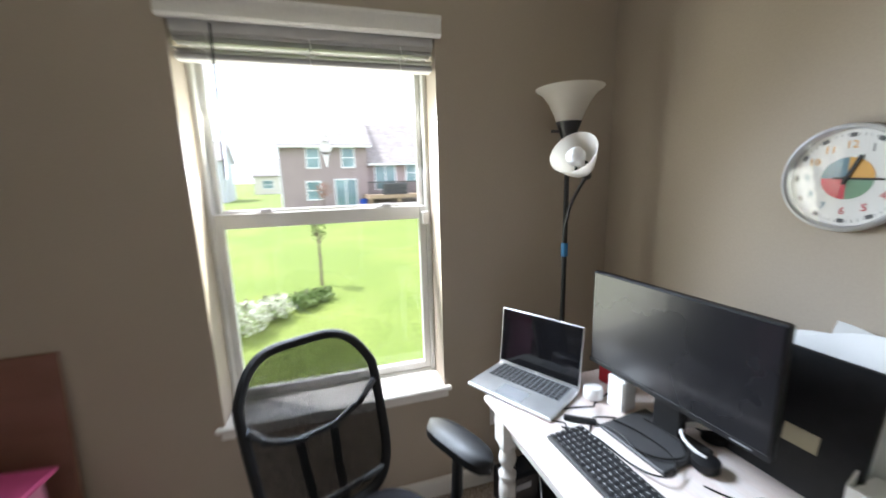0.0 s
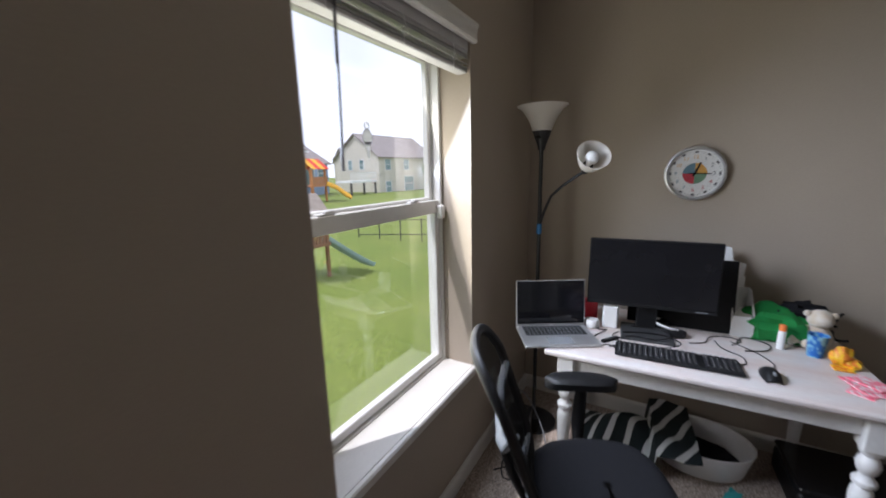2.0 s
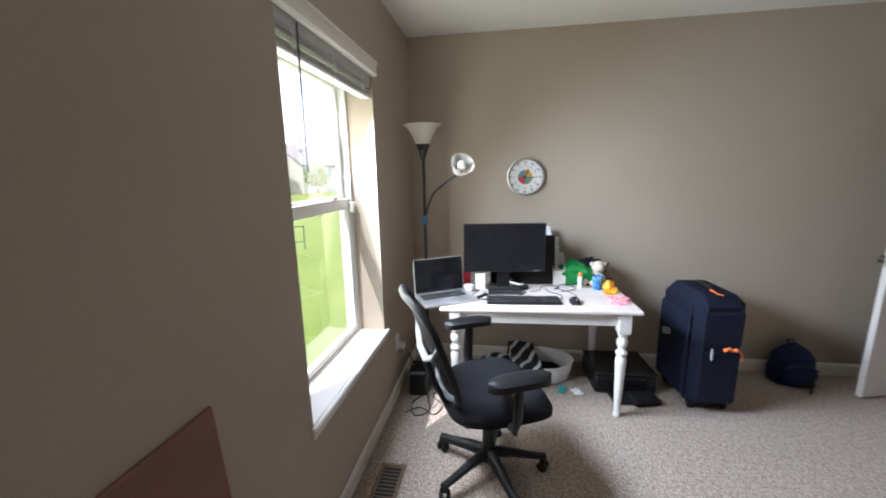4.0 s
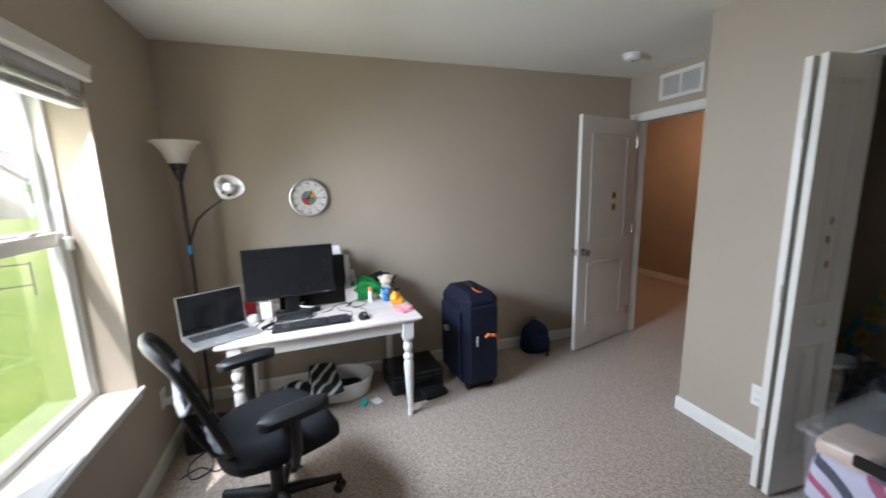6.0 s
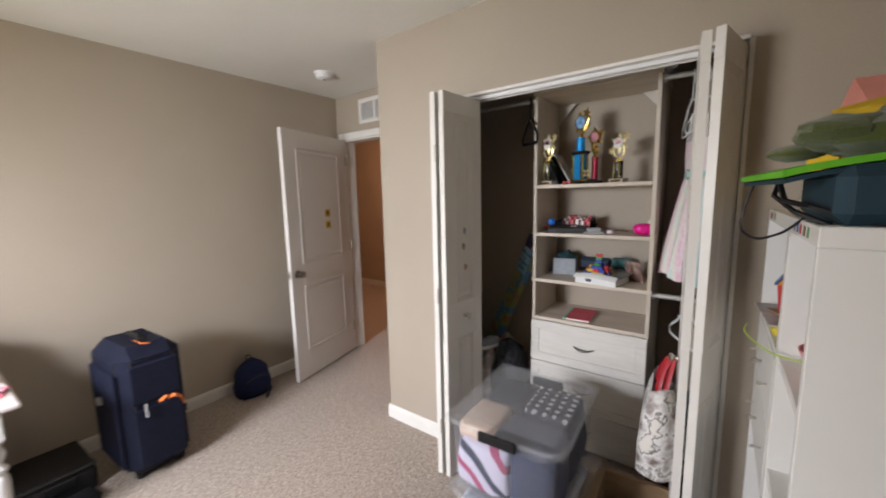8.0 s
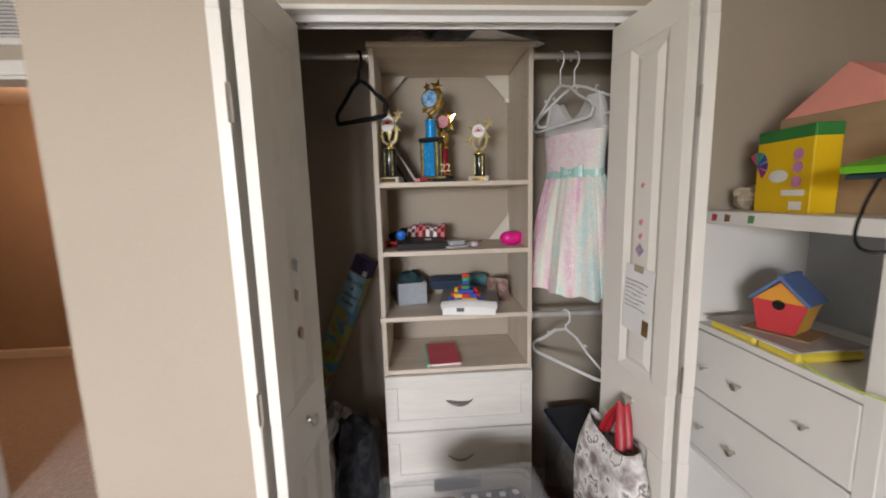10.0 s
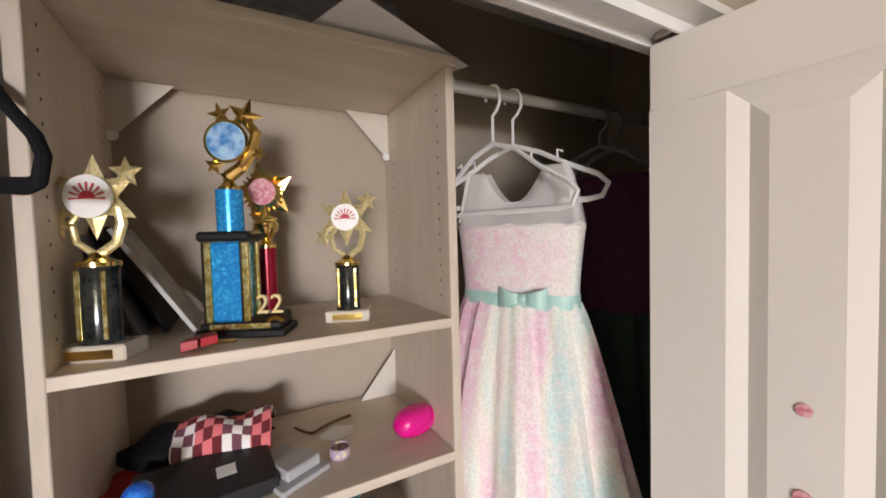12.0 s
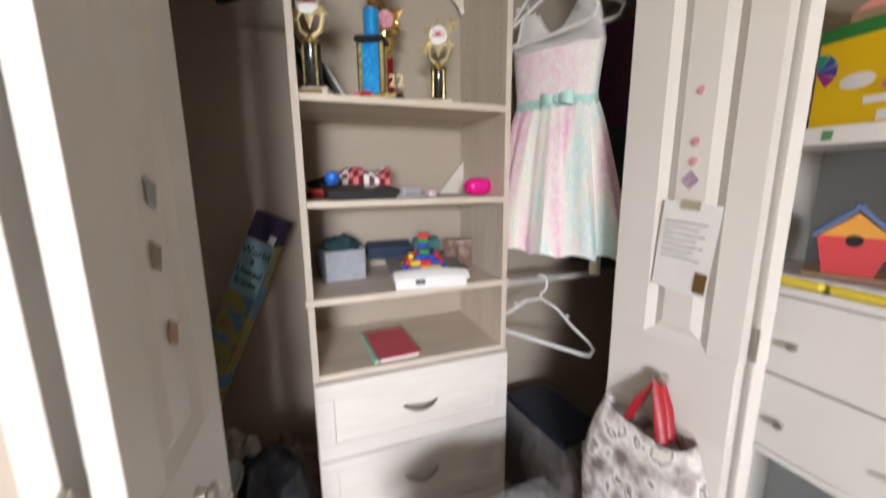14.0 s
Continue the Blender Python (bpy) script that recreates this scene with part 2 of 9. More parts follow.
def clear_plastic(name, tint, cover, rough=0.15):
    """Thin cloudy plastic: part see-through, part glossy surface."""
    m = bpy.data.materials.new(name)
    m.use_nodes = True
    t = m.node_tree
    p = t.nodes["Principled BSDF"]
    p.inputs["Base Color"].default_value = (*tint, 1)
    p.inputs["Roughness"].default_value = rough
    co, n1, mr = t.nodes.new("ShaderNodeTexCoord"), t.nodes.new("ShaderNodeTexNoise"), t.nodes.new("ShaderNodeMapRange")
    n1.inputs["Scale"].default_value = 6
    mr.inputs[3].default_value, mr.inputs[4].default_value = cover * 0.7, min(1, cover * 1.3)
    t.links.new(co.outputs["Object"], n1.inputs["Vector"])
    t.links.new(n1.outputs["Fac"], mr.inputs[0])
    t.links.new(mr.outputs[0], p.inputs["Alpha"])
    return m


PAINT = mat("taupe_wall_paint", (0.43, 0.368, 0.295), 0.62, second=(0.405, 0.345, 0.275), scale=1.3, bump=0.12, bump_scale=420, grain=0.03, grain_scale=160)
CEIL = mat("white_ceiling_paint", (0.80, 0.79, 0.75), 0.8, second=(0.77, 0.76, 0.72), scale=2, bump=0.35, bump_scale=160, grain=0.04, grain_scale=120)
HALLPAINT = mat("landing_wall_paint", (0.44, 0.36, 0.28), 0.6, scale=1.5, bump=0.1, bump_scale=400)
TRIM = mat("white_trim_paint", (0.79, 0.77, 0.73), 0.38, second=(0.75, 0.73, 0.69), scale=5, grain=0.03, grain_scale=90)
VINYL = mat("white_window_vinyl", (0.80, 0.80, 0.78), 0.35, second=(0.74, 0.73, 0.70), scale=6)
DOORPAINT = mat("white_door_paint", (0.74, 0.71, 0.68), 0.42, second=(0.71, 0.68, 0.645), scale=3, bump=0.06, bump_scale=300)
CARPET = mat("beige_carpet", (0.48, 0.395, 0.33), 0.95, second=(0.37, 0.295, 0.24), scale=46, amount=0.85, grain=0.75, grain_scale=125, bump=1.0, bump_scale=140, sheen=0.2)
GLASS = pane_material("window_glass", 0.06)
BLACK = mat("black_plastic", (0.008, 0.008, 0.009), 0.45, second=(0.012, 0.012, 0.013), scale=30, bump=0.1, bump_scale=800, spec=0.35)
BLACKG = mat("glossy_black_plastic", (0.012, 0.012, 0.014), 0.18, scale=10)
BLACKM = mat("black_metal_paint", (0.015, 0.015, 0.016), 0.35, scale=20)
FABRIC = mat("black_fabric", (0.009, 0.009, 0.011), 0.92, second=(0.016, 0.016, 0.019), scale=180, bump=0.5, bump_scale=700, spec=0.2)
SCREEN = mat("dark_screen", (0.008, 0.008, 0.010), 0.28, second=(0.011, 0.011, 0.013), scale=3, coat=0.15)
SILVER = mat("silver_aluminium", (0.62, 0.62, 0.63), 0.38, 0.75, second=(0.55, 0.55, 0.56), scale=12, grain=0.04)
STEEL = mat("brushed_nickel", (0.60, 0.57, 0.52), 0.3, 1.0, scale=40)
DARKSTEEL = mat("dark_pewter", (0.30, 0.28, 0.26), 0.3, 1.0, scale=40)
WHITEP = mat("white_plastic", (0.82, 0.82, 0.82), 0.4, second=(0.77, 0.77, 0.77), scale=15)
GREYP = mat("grey_plastic", (0.24, 0.25, 0.27), 0.5, scale=15)
DESKTOP = mat("whitewashed_desk_top", (0.70, 0.65, 0.63), 0.5, second=(0.66, 0.55, 0.51), scale=5, amount=0.55, stretch=(3, 0.7, 3), grain=0.06, grain_scale=60)
DESKPAINT = mat("white_desk_paint", (0.80, 0.79, 0.77), 0.45, second=(0.74, 0.72, 0.70), scale=7, grain=0.04, grain_scale=50)
NAVY = mat("navy_nylon", (0.007, 0.009, 0.023), 0.75, second=(0.011, 0.014, 0.032), scale=25, bump=0.4, bump_scale=900, spec=0.25)
ORANGE = mat("orange_webbing", (0.85, 0.22, 0.05), 0.6, scale=60)
CARDBOARD = mat("brown_cardboard", (0.36, 0.24, 0.14), 0.85, second=(0.30, 0.195, 0.11), scale=6, stretch=(1, 1, 5), grain=0.05)
PAPER = mat("white_paper", (0.83, 0.83, 0.82), 0.75, second=(0.79, 0.79, 0.78), scale=10)
INK = mat("grey_ink", (0.13, 0.13, 0.14), 0.8)
def plain(name, c, rough=0.55, **k):
    return mat(name, c, rough, **k)
# ---- the room ----
H, WE, WN, WW = 2.435, 1.42, 1.668, -2.75         # ceiling, east wall, north wall, west wall
CF, JUT, AS = -1.42, 0.165, -2.09                 # closet front, corner of the jut, wall of the door
CB = -2.16                                        # closet back wall
OX0, OX1, OZ0, OZ1 = -0.288, 0.592, 0.535, 2.0    # window opening
DX0, DX1, DZ = 0.57, 1.335, 2.05                  # doorway
KX0, KX1, KZ = -1.64, -0.42, 2.005                # closet opening
T = 0.115

structure("floor", Shape().box(WW - 0.1, -4.3, -0.12, 4.2, WN + 0.225, 0.0), CARPET, "beige flecked cut-pile carpet", "carpet")
structure("ceiling", Shape().box(WW - 0.1, -4.3, H, 4.2, WN + 0.225, H + 0.12), CEIL, "white textured ceiling", "ceiling")

s = Shape()
s.box(WW - 0.1, WN, 0, OX0, WN + 0.225, H).box(OX1, WN, 0, WE + 0.12, WN + 0.225, H)
s.box(OX0, WN, 0, OX1, WN + 0.225, OZ0).box(OX0, WN, OZ1, OX1, WN + 0.225, H)
structure("wall_north", s, PAINT, "taupe painted wall with a deep window opening", "wall")
structure("wall_east", Shape().box(WE, AS, 0, WE + 0.12, WN, H), PAINT, "taupe painted wall behind the desk", "wall")
structure("wall_west", Shape().box(WW - 0.1, CF, 0, WW, WN, H), PAINT, "taupe painted wall", "wall")
s = Shape()
s.box(KX1, CF - T, 0, JUT, CF, H).box(WW - 0.1, CF - T, 0, KX0, CF, H).box(KX0, CF - T, KZ, KX1, CF, H)
s.box(JUT - T, AS - T, 0, JUT, CF - T, H)
structure("wall_closet", s, PAINT, "taupe painted wall with a wide closet opening", "wall")
s = Shape()
s.box(JUT, AS - T, 0, DX0, AS, H).box(DX1, AS - T, 0, WE + 0.12, AS, H).box(DX0, AS - T, DZ, DX1, AS, H)
structure("wall_door", s, PAINT, "taupe painted wall above the bedroom doorway", "wall")
s = Shape()
s.box(-2.35, CB - 0.1, 0, JUT - T, CB, H).box(-2.35, CB, 0, -2.25, CF - T, H)
structure("wall_closet_back", s, PAINT, "taupe wall at the back of the closet", "wall")
s = Shape()
s.box(-0.6, -4.3, 0, 4.2, -4.15, H).box(4.1, -4.15, 0, 4.2, AS - T, H).box(-0.7, -4.15, 0, -0.6, CB - 0.1, H)
s.box(WE + 0.12, AS - T, 0, 4.1, AS, H)
structure("wall_landing", s, HALLPAINT, "warmly lit painted wall of the landing", "wall")

def skirting(name, runs):
    """White skirting boards with a rounded top along straight runs (x0, y0, x1, y1, side x, side y)."""
    s = Shape()
    for x0, y0, x1, y1, nx, ny in runs:
        d = Vector((x1 - x0, y1 - y0, 0))
        n = Vector((nx, ny, 0))
        prof = [(0, 0), (0.014, 0), (0.014, 0.07), (0.011, 0.082), (0.005, 0.09), (0, 0.09)]
        v = [Vector((x0, y0, 0)) + n * a + Vector((0, 0, z)) + d * k for k in (0, 1) for a, z in prof]
        m = len(prof)
        s.add(v, [tuple(range(m)), tuple(range(m, 2 * m))] + [(i, (i + 1) % m, m + (i + 1) % m, m + i) for i in range(m)])
    return structure(name, s, TRIM, "white painted baseboard", "baseboard")

skirting("baseboard", [(WW, WN, WE, WN, 0, -1), (WE, WN - 0.014, WE, AS + 0.02, -1, 0), (KX1 + 0.07, CF, JUT + 0.014, CF, 0, 1), (JUT, CF, JUT, AS, 1, 0),
                       (WW, CF, KX0 - 0.07, CF, 0, 1), (JUT + 0.014, AS, DX0 - 0.06, AS, 0, 1), (WW, CF, WW, WN, 1, 0)])
skirting("baseboard", [(-0.6, -4.15, 4.1, -4.15, 0, 1), (4.1, -4.15, 4.1, AS - T, -1, 0), (-0.6, -4.15, -0.6, AS - T - 0.1, 1, 0)])

# doorway lining and casing
s = Shape()
s.box(DX0, AS - T, 0, DX0 + 0.018, AS, DZ - 0.018).box(DX1 - 0.018, AS - T, 0, DX1, AS, DZ - 0.018).box(DX0, AS - T, DZ - 0.018, DX1, AS, DZ)
for y0, y1 in ((AS + 0.0, AS + 0.016), (AS - T - 0.016, AS - T)):
    s.box(DX0 - 0.052, y0, 0, DX0 + 0.006, y1, DZ + 0.055, 0.004).box(DX1 - 0.006, y0, 0, DX1 + 0.052, y1, DZ + 0.055, 0.004)
    s.box(DX0 + 0.006, y0, DZ - 0.006, DX1 - 0.006, y1, DZ + 0.055, 0.004)
structure("trim", s, TRIM, "white painted door casing", "trim")

# bedroom door, standing open
def panel_face(s, x0, z0, x1, z1, y, out, w=0.022):
    """A recessed panel's moulding on a door leaf: raised rim and a raised field."""
    for a, b, c, d in ((x0, z0, x1, z0 + w), (x0, z1 - w, x1, z1), (x0, z0 + w, x0 + w, z1 - w), (x1 - w, z0 + w, x1, z1 - w)):
        s.box(a, min(y, y + out * 0.006), b, c, max(y, y + out * 0.006), d, 0.0028)
    s.box(x0 + 0.045, min(y, y + out * 0.004), z0 + 0.045, x1 - 0.045, max(y, y + out * 0.004), z1 - 0.045, 0.0038)

HINGE = Vector((1.312, -2.068))
FREE = Vector((1.118, -1.310))
door_len = (FREE - HINGE).length
ang = math.degrees(math.atan2(FREE.y - HINGE.y, FREE.x - HINGE.x))
door = thing("door_1", "white two-panel bedroom door standing open", "door", pose(HINGE.x, HINGE.y, 0, 0, 0, ang), kind="structure")
part("leaf", Shape().box(0, -0.0175, 0.014, door_len, 0.0175, 2.04, 0.002), DOORPAINT, door)
for side in (-1, 1):
    s = Shape()
    panel_face(s, 0.13, 0.24, door_len - 0.13, 0.80, side * 0.0175, side)
    panel_face(s, 0.13, 0.98, door_len - 0.13, 1.90, side * 0.0175, side)
    part("panel_moulding", s, DOORPAINT, door)
kx, kz = door_len - 0.065, 0.905
for side in (-1, 1):
    turn = Matrix.Translation((kx, side * 0.0175, kz)) @ Matrix.Rotation(radians(-90 * side), 4, "X")
    part("knob", Shape().lathe([(0.033, 0), (0.033, 0.005), (0.027, 0.009), (0.012, 0.012), (0.011, 0.03), (0.02, 0.036), (0.0275, 0.047), (0.027, 0.058), (0.016, 0.066), (0, 0.068)], 24, turn), DARKSTEEL, door, "brushed nickel door knob")
part("latch_plate", Shape().box(door_len, -0.012, kz - 0.03, door_len + 0.0015, 0.012, kz + 0.03), STEEL, door)
for z in (0.25, 1.05, 1.85):
    part("hinge", Shape().rod((-0.004, 0.02, z - 0.045), (-0.004, 0.02, z + 0.045), 0.006, n=10).box(0, 0.0175, z - 0.045, 0.03, 0.0195, z + 0.045), STEEL, door)
YEL = plain("yellow_sticker", (0.62, 0.42, 0.06))
BROWNISH = plain("brown_sticker", (0.16, 0.09, 0.03))
for z in (1.378, 1.275):
    st = part("sticker", Shape().box(door_len - 0.50, 0.0, z - 0.032, door_len - 0.435, 0.001, z + 0.032), YEL, door, "small yellow square sticker", m=pose(0, 0.0222, 0))
    part("print", Shape().lathe([(0.02, 0), (0.02, 0.0006)], 5, pose(door_len - 0.468, 0.001, z, -90)), BROWNISH, st)

# return-air grille over the door
g = thing("wall_vent", "white louvred return-air grille high on the wall", "vent", pose(0.9, AS, 2.27))
s = Shape()
for a in ((-0.195, 0, -0.105, 0.195, 0.012, -0.075), (-0.195, 0, 0.075, 0.195, 0.012, 0.105), (-0.195, 0, -0.075, -0.165, 0.012, 0.075), (0.165, 0, -0.075, 0.195, 0.012, 0.075), (-0.01, 0, -0.075, 0.01, 0.012, 0.075)):
    s.box(*a, 0.003)
part("frame", s, TRIM, g)
part("backing", Shape().box(-0.165, 0.001, -0.075, 0.165, 0.002, 0.075), GREYP, g)
sl = Shape().box(-0.0775, -0.001, -0.007, 0.0775, 0.001, 0.007, m=pose(0, 0, 0, 40)).mesh("slat", 0)
sl.materials.append(TRIM)
for cx in (-0.0875, 0.0875):
    for k in range(10):
        part("slat", sl, TRIM, g, m=pose(cx, 0.007, -0.0675 + k * 0.015))

d = thing("smoke_detector", "round white smoke detector on the ceiling", "smoke detector", pose(0.885, -1.57, H))
part("body", Shape().lathe([(0.0, -0.045), (0.045, -0.044), (0.058, -0.036), (0.062, -0.012), (0.070, -0.010), (0.072, 0)], 28), WHITEP, d)
part("test_button", Shape().lathe([(0.0, -0.049), (0.012, -0.048), (0.012, -0.044)], 14), GREYP, d)

def outlet(m):
    o = thing("wall_outlet", "white duplex wall outlet with a cover plate", "outlet", m)
    part("cover_plate", Shape().box(-0.035, 0, -0.058, 0.035, 0.006, 0.058, 0.003), WHITEP, o)
    for z in (-0.02, 0.02):
        r = part("socket", Shape().box(-0.016, 0.006, z - 0.014, 0.016, 0.008, z + 0.014, 0.001), TRIM, o)
        part("slot", Shape().box(-0.008, 0.008, z - 0.004, -0.006, 0.0085, z + 0.006).box(0.006, 0.008, z - 0.004, 0.008, 0.0085, z + 0.005), GREYP, r)
    return o

outlet(pose(-0.285, CF, 0.345))
outlet(pose(0.845, WN, 0.36, 0, 0, 180))

v = thing("floor_vent", "brown slotted floor register in the carpet", "vent", pose(0.04, 1.51, 0))
VENTC = plain("brown_register", (0.17, 0.11, 0.07), 0.5)
s = Shape()
for a in ((-0.14, -0.065, 0, 0.14, -0.045, 0.006), (-0.14, 0.045, 0, 0.14, 0.065, 0.006), (-0.14, -0.045, 0, -0.12, 0.045, 0.006), (0.12, -0.045, 0, 0.14, 0.045, 0.006)):
    s.box(*a, 0.002)
part("frame", s, VENTC, v)
part("backing", Shape().box(-0.12, -0.045, 0.0005, 0.12, 0.045, 0.0015), BLACK, v)
for k in range(11):
    part("slat", Shape().box(-0.115 + k * 0.0225, -0.045, 0.0015, -0.109 + k * 0.0225, 0.045, 0.005), VENTC, v)

# ---- window ----
w = thing("window_1", "white vinyl double-hung window, daylight outside", "window", kind="structure")
GY = 1.815    # face of the vinyl frame
s = Shape()
s.box(OX0, GY, OZ0 + 0.02, OX0 + 0.018, WN + 0.225, OZ1, 0.003).box(OX1 - 0.018, GY, OZ0 + 0.02, OX1, WN + 0.225, OZ1, 0.003)
s.box(OX0 + 0.018, GY, OZ1 - 0.035, OX1 - 0.018, WN + 0.225, OZ1, 0.003).box(OX0 + 0.018, GY, OZ0 + 0.02, OX1 - 0.018, WN + 0.225, OZ0 + 0.032, 0.003)
part("window_frame", s, VINYL, w)
def sash(name, z0, z1, y0, y1, low, high, gl, sw):
    s = Shape()
    x0, x1, st = OX0 + 0.0185, OX1 - 0.0185, sw
    s.box(x0, y0, z0, x0 + st, y1, z1, 0.003).box(x1 - st, y0, z0, x1, y1, z1, 0.003)
    s.box(x0 + st, y0, z0, x1 - st, y1, z0 + low, 0.003).box(x0 + st, y0, z1 - high, x1 - st, y1, z1, 0.003)
    f = part(name, s, VINYL, w)
    p = part("pane", Shape().box(x0 + st - 0.004, gl, z0 + low - 0.004, x1 - st + 0.004, gl + 0.004, z1 - high + 0.004), GLASS, f, "clear glass pane")
    p.visible_shadow = False
    return f
lower = sash("lower_sash", OZ0 + 0.0325, 1.349, 1.825, 1.855, 0.034, 0.058, 1.838, 0.031)
sash("upper_sash", 1.325, OZ1 - 0.0355, 1.858, 1.886, 0.036, 0.036, 1.872, 0.024)
for x in (-0.09, 0.39):
    part("sash_lock", Shape().box(x - 0.035, 1.828, 1.349, x + 0.035, 1.854, 1.356, 0.003).box(x - 0.012, 1.822, 1.356, x + 0.03, 1.842, 1.366, 0.004), WHITEP, lower)
part("stop_block", Shape().box(OX1 - 0.04, 1.797, 1.265, OX1 - 0.008, 1.825, 1.325, 0.004), VINYL, w)
part("window_sill", Shape().box(OX0 - 0.03, WN - 0.026, OZ0, OX1 + 0.03, WN - 0.001, OZ0 + 0.022, 0.006).box(OX0 + 0.001, WN - 0.003, OZ0, OX1 - 0.001, GY, OZ0 + 0.0215), TRIM, w, "glossy white window sill")
part("apron", Shape().box(OX0 - 0.015, WN - 0.012, OZ0 - 0.035, OX1 + 0.015, WN, OZ0 - 0.0005, 0.004), TRIM, w)

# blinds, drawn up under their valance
# white blind; the grey in its colour paints the shade of its backlit side
BLIND = mat("backlit_white_blind", (0.56, 0.55, 0.55), 0.5, second=(0.50, 0.49, 0.49), scale=12)
b = thing("window_blinds", "white faux-wood blinds drawn up under a moulded valance", "blinds")
prof = [(0, 0), (0.02, 0), (0.026, 0.008), (0.022, 0.016), (0.024, 0.05), (0.03, 0.058), (0.03, 0.07), (0, 0.07)]
n = len(prof)
vv = [(x, WN - a, 1.985 + z) for x in (OX0 - 0.02, OX1 + 0.02) for a, z in prof]
part("valance", Shape().add(vv, [tuple(range(n)), tuple(range(n, 2 * n))] + [(i, (i + 1) % n, n + (i + 1) % n, n + i) for i in range(n)]), TRIM, b, "white moulded valance")
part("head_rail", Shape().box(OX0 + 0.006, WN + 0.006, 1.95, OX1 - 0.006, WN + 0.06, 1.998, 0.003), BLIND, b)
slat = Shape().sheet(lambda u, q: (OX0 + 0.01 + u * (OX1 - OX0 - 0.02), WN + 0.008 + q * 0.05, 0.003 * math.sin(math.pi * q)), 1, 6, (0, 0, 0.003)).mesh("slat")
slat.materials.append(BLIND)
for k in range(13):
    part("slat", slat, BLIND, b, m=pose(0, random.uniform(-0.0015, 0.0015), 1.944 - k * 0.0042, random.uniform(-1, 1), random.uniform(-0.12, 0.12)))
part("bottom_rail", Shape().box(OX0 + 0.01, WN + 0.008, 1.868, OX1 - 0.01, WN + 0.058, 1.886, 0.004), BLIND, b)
for x in (-0.18, 0.14, 0.46):
    part("ladder_cord", Shape().tube([(x, WN + 0.006, 1.95), (x + 0.004, WN + 0.002, 1.92), (x - 0.004, WN + 0.004, 1.90), (x, WN + 0.006, 1.865)], 0.0022, 6), WHITEP, b)
    part("cord_loop", Shape().tube([(x + 0.02 * math.cos(a), WN + 0.003, 1.905 + 0.011 * math.sin(a)) for a in [i * 0.63 for i in range(10)]], 0.0016, 5, closed=True), WHITEP, b)
WAND = plain("smoked_wand", (0.10, 0.10, 0.11), 0.25)
part("tilt_wand", Shape().rod((-0.172, WN - 0.004, 1.482), (-0.16, WN - 0.004, 1.975), 0.005, 0.004, 6), WAND, b, "smoke-grey hexagonal tilt wand")

# painted paper suncatcher on the upper pane
sc = thing("window_sticker", "small ice-cream suncatcher stuck on the glass", "sticker", pose(0.165, 1.8705, 1.585))
STW, STP, STK = plain("white_cling", (0.80, 0.82, 0.84)), plain("pink_cling", (0.80, 0.76, 0.78)), plain("grey_cling", (0.66, 0.66, 0.68))
for m_ in (STW, STP, STK):      # thin film that lets the daylight through
    t = m_.node_tree
    thru, mx = t.nodes.new("ShaderNodeBsdfTranslucent"), t.nodes.new("ShaderNodeMixShader")
    thru.inputs["Color"].default_value = (0.9, 0.9, 0.9, 1) if m_ is not STK else (0.7, 0.7, 0.72, 1)
    mx.inputs[0].default_value = 0.7
    t.links.new(t.nodes["Principled BSDF"].outputs[0], mx.inputs[1])
    t.links.new(thru.outputs[0], mx.inputs[2])
    t.links.new(mx.outputs[0], t.nodes["Material Output"].inputs["Surface"])
part("cone", Shape().prism([(-0.016, 0), (0.016, 0), (0.004, -0.06), (-0.004, -0.06)], 0.0008, pose(0, 0, 0, 90)), STW, sc)
part("scoop", Shape().lathe([(0.026, 0), (0.026, 0.0008)], 20, pose(0, 0, 0.018, 90)), STP, sc)
part("rim", Shape().tube([(0.026 * math.cos(a * 0.4), -0.0005, 0.018 + 0.026 * math.sin(a * 0.4)) for a in range(16)], 0.0013, 5, closed=True), STK, sc)
part("sprinkle_band", Shape().box(-0.02, -0.0014, -0.008, 0.02, -0.0009, 0.0), STK, sc)
part("hook", Shape().tube([(0.012 * math.cos(a * 0.4), 0.0005, 0.056 + 0.012 * math.sin(a * 0.4)) for a in range(16)], 0.003, 5, closed=True), STW, sc)

# ---- desk and what stands on it ----
DZT = 0.69
DESK = pose(0.665, 0.758, 0, 0, 0, 2.3)      # middle of its front edge; x towards the wall, y to the window
desk = thing("desk", "white farmhouse desk with turned legs and a worn top", "desk", DESK)
part("tabletop", Shape().box(0, -0.58, DZT - 0.024, 0.69, 0.58, DZT, 0.006), DESKTOP, desk, "whitewashed wooden top with faint pink stains")
for a in ((0.045, -0.515, 0.063, 0.515), (0.625, -0.515, 0.643, 0.515)):
    part("apron", Shape().box(a[0], a[1], DZT - 0.105, a[2], a[3], DZT - 0.0242, 0.002), DESKPAINT, desk)
for y in (-0.515, 0.497):
    part("apron", Shape().box(0.063, y, DZT - 0.105, 0.625, y + 0.018, DZT - 0.0242, 0.002), DESKPAINT, desk)
leg = Shape().box(-0.034, -0.034, 0.545, 0.034, 0.034, DZT - 0.025, 0.003)
leg.lathe([(0.014, 0), (0.018, 0.004), (0.019, 0.03), (0.015, 0.05), (0.017, 0.07), (0.021, 0.11), (0.024, 0.2), (0.028, 0.30), (0.031, 0.36), (0.029, 0.385), (0.02, 0.40),
           (0.031, 0.41), (0.032, 0.425), (0.021, 0.437), (0.019, 0.45), (0.027, 0.465), (0.032, 0.485), (0.028, 0.505), (0.02, 0.518), (0.03, 0.53), (0.032, 0.545)], 22)
leg = leg.mesh("leg")
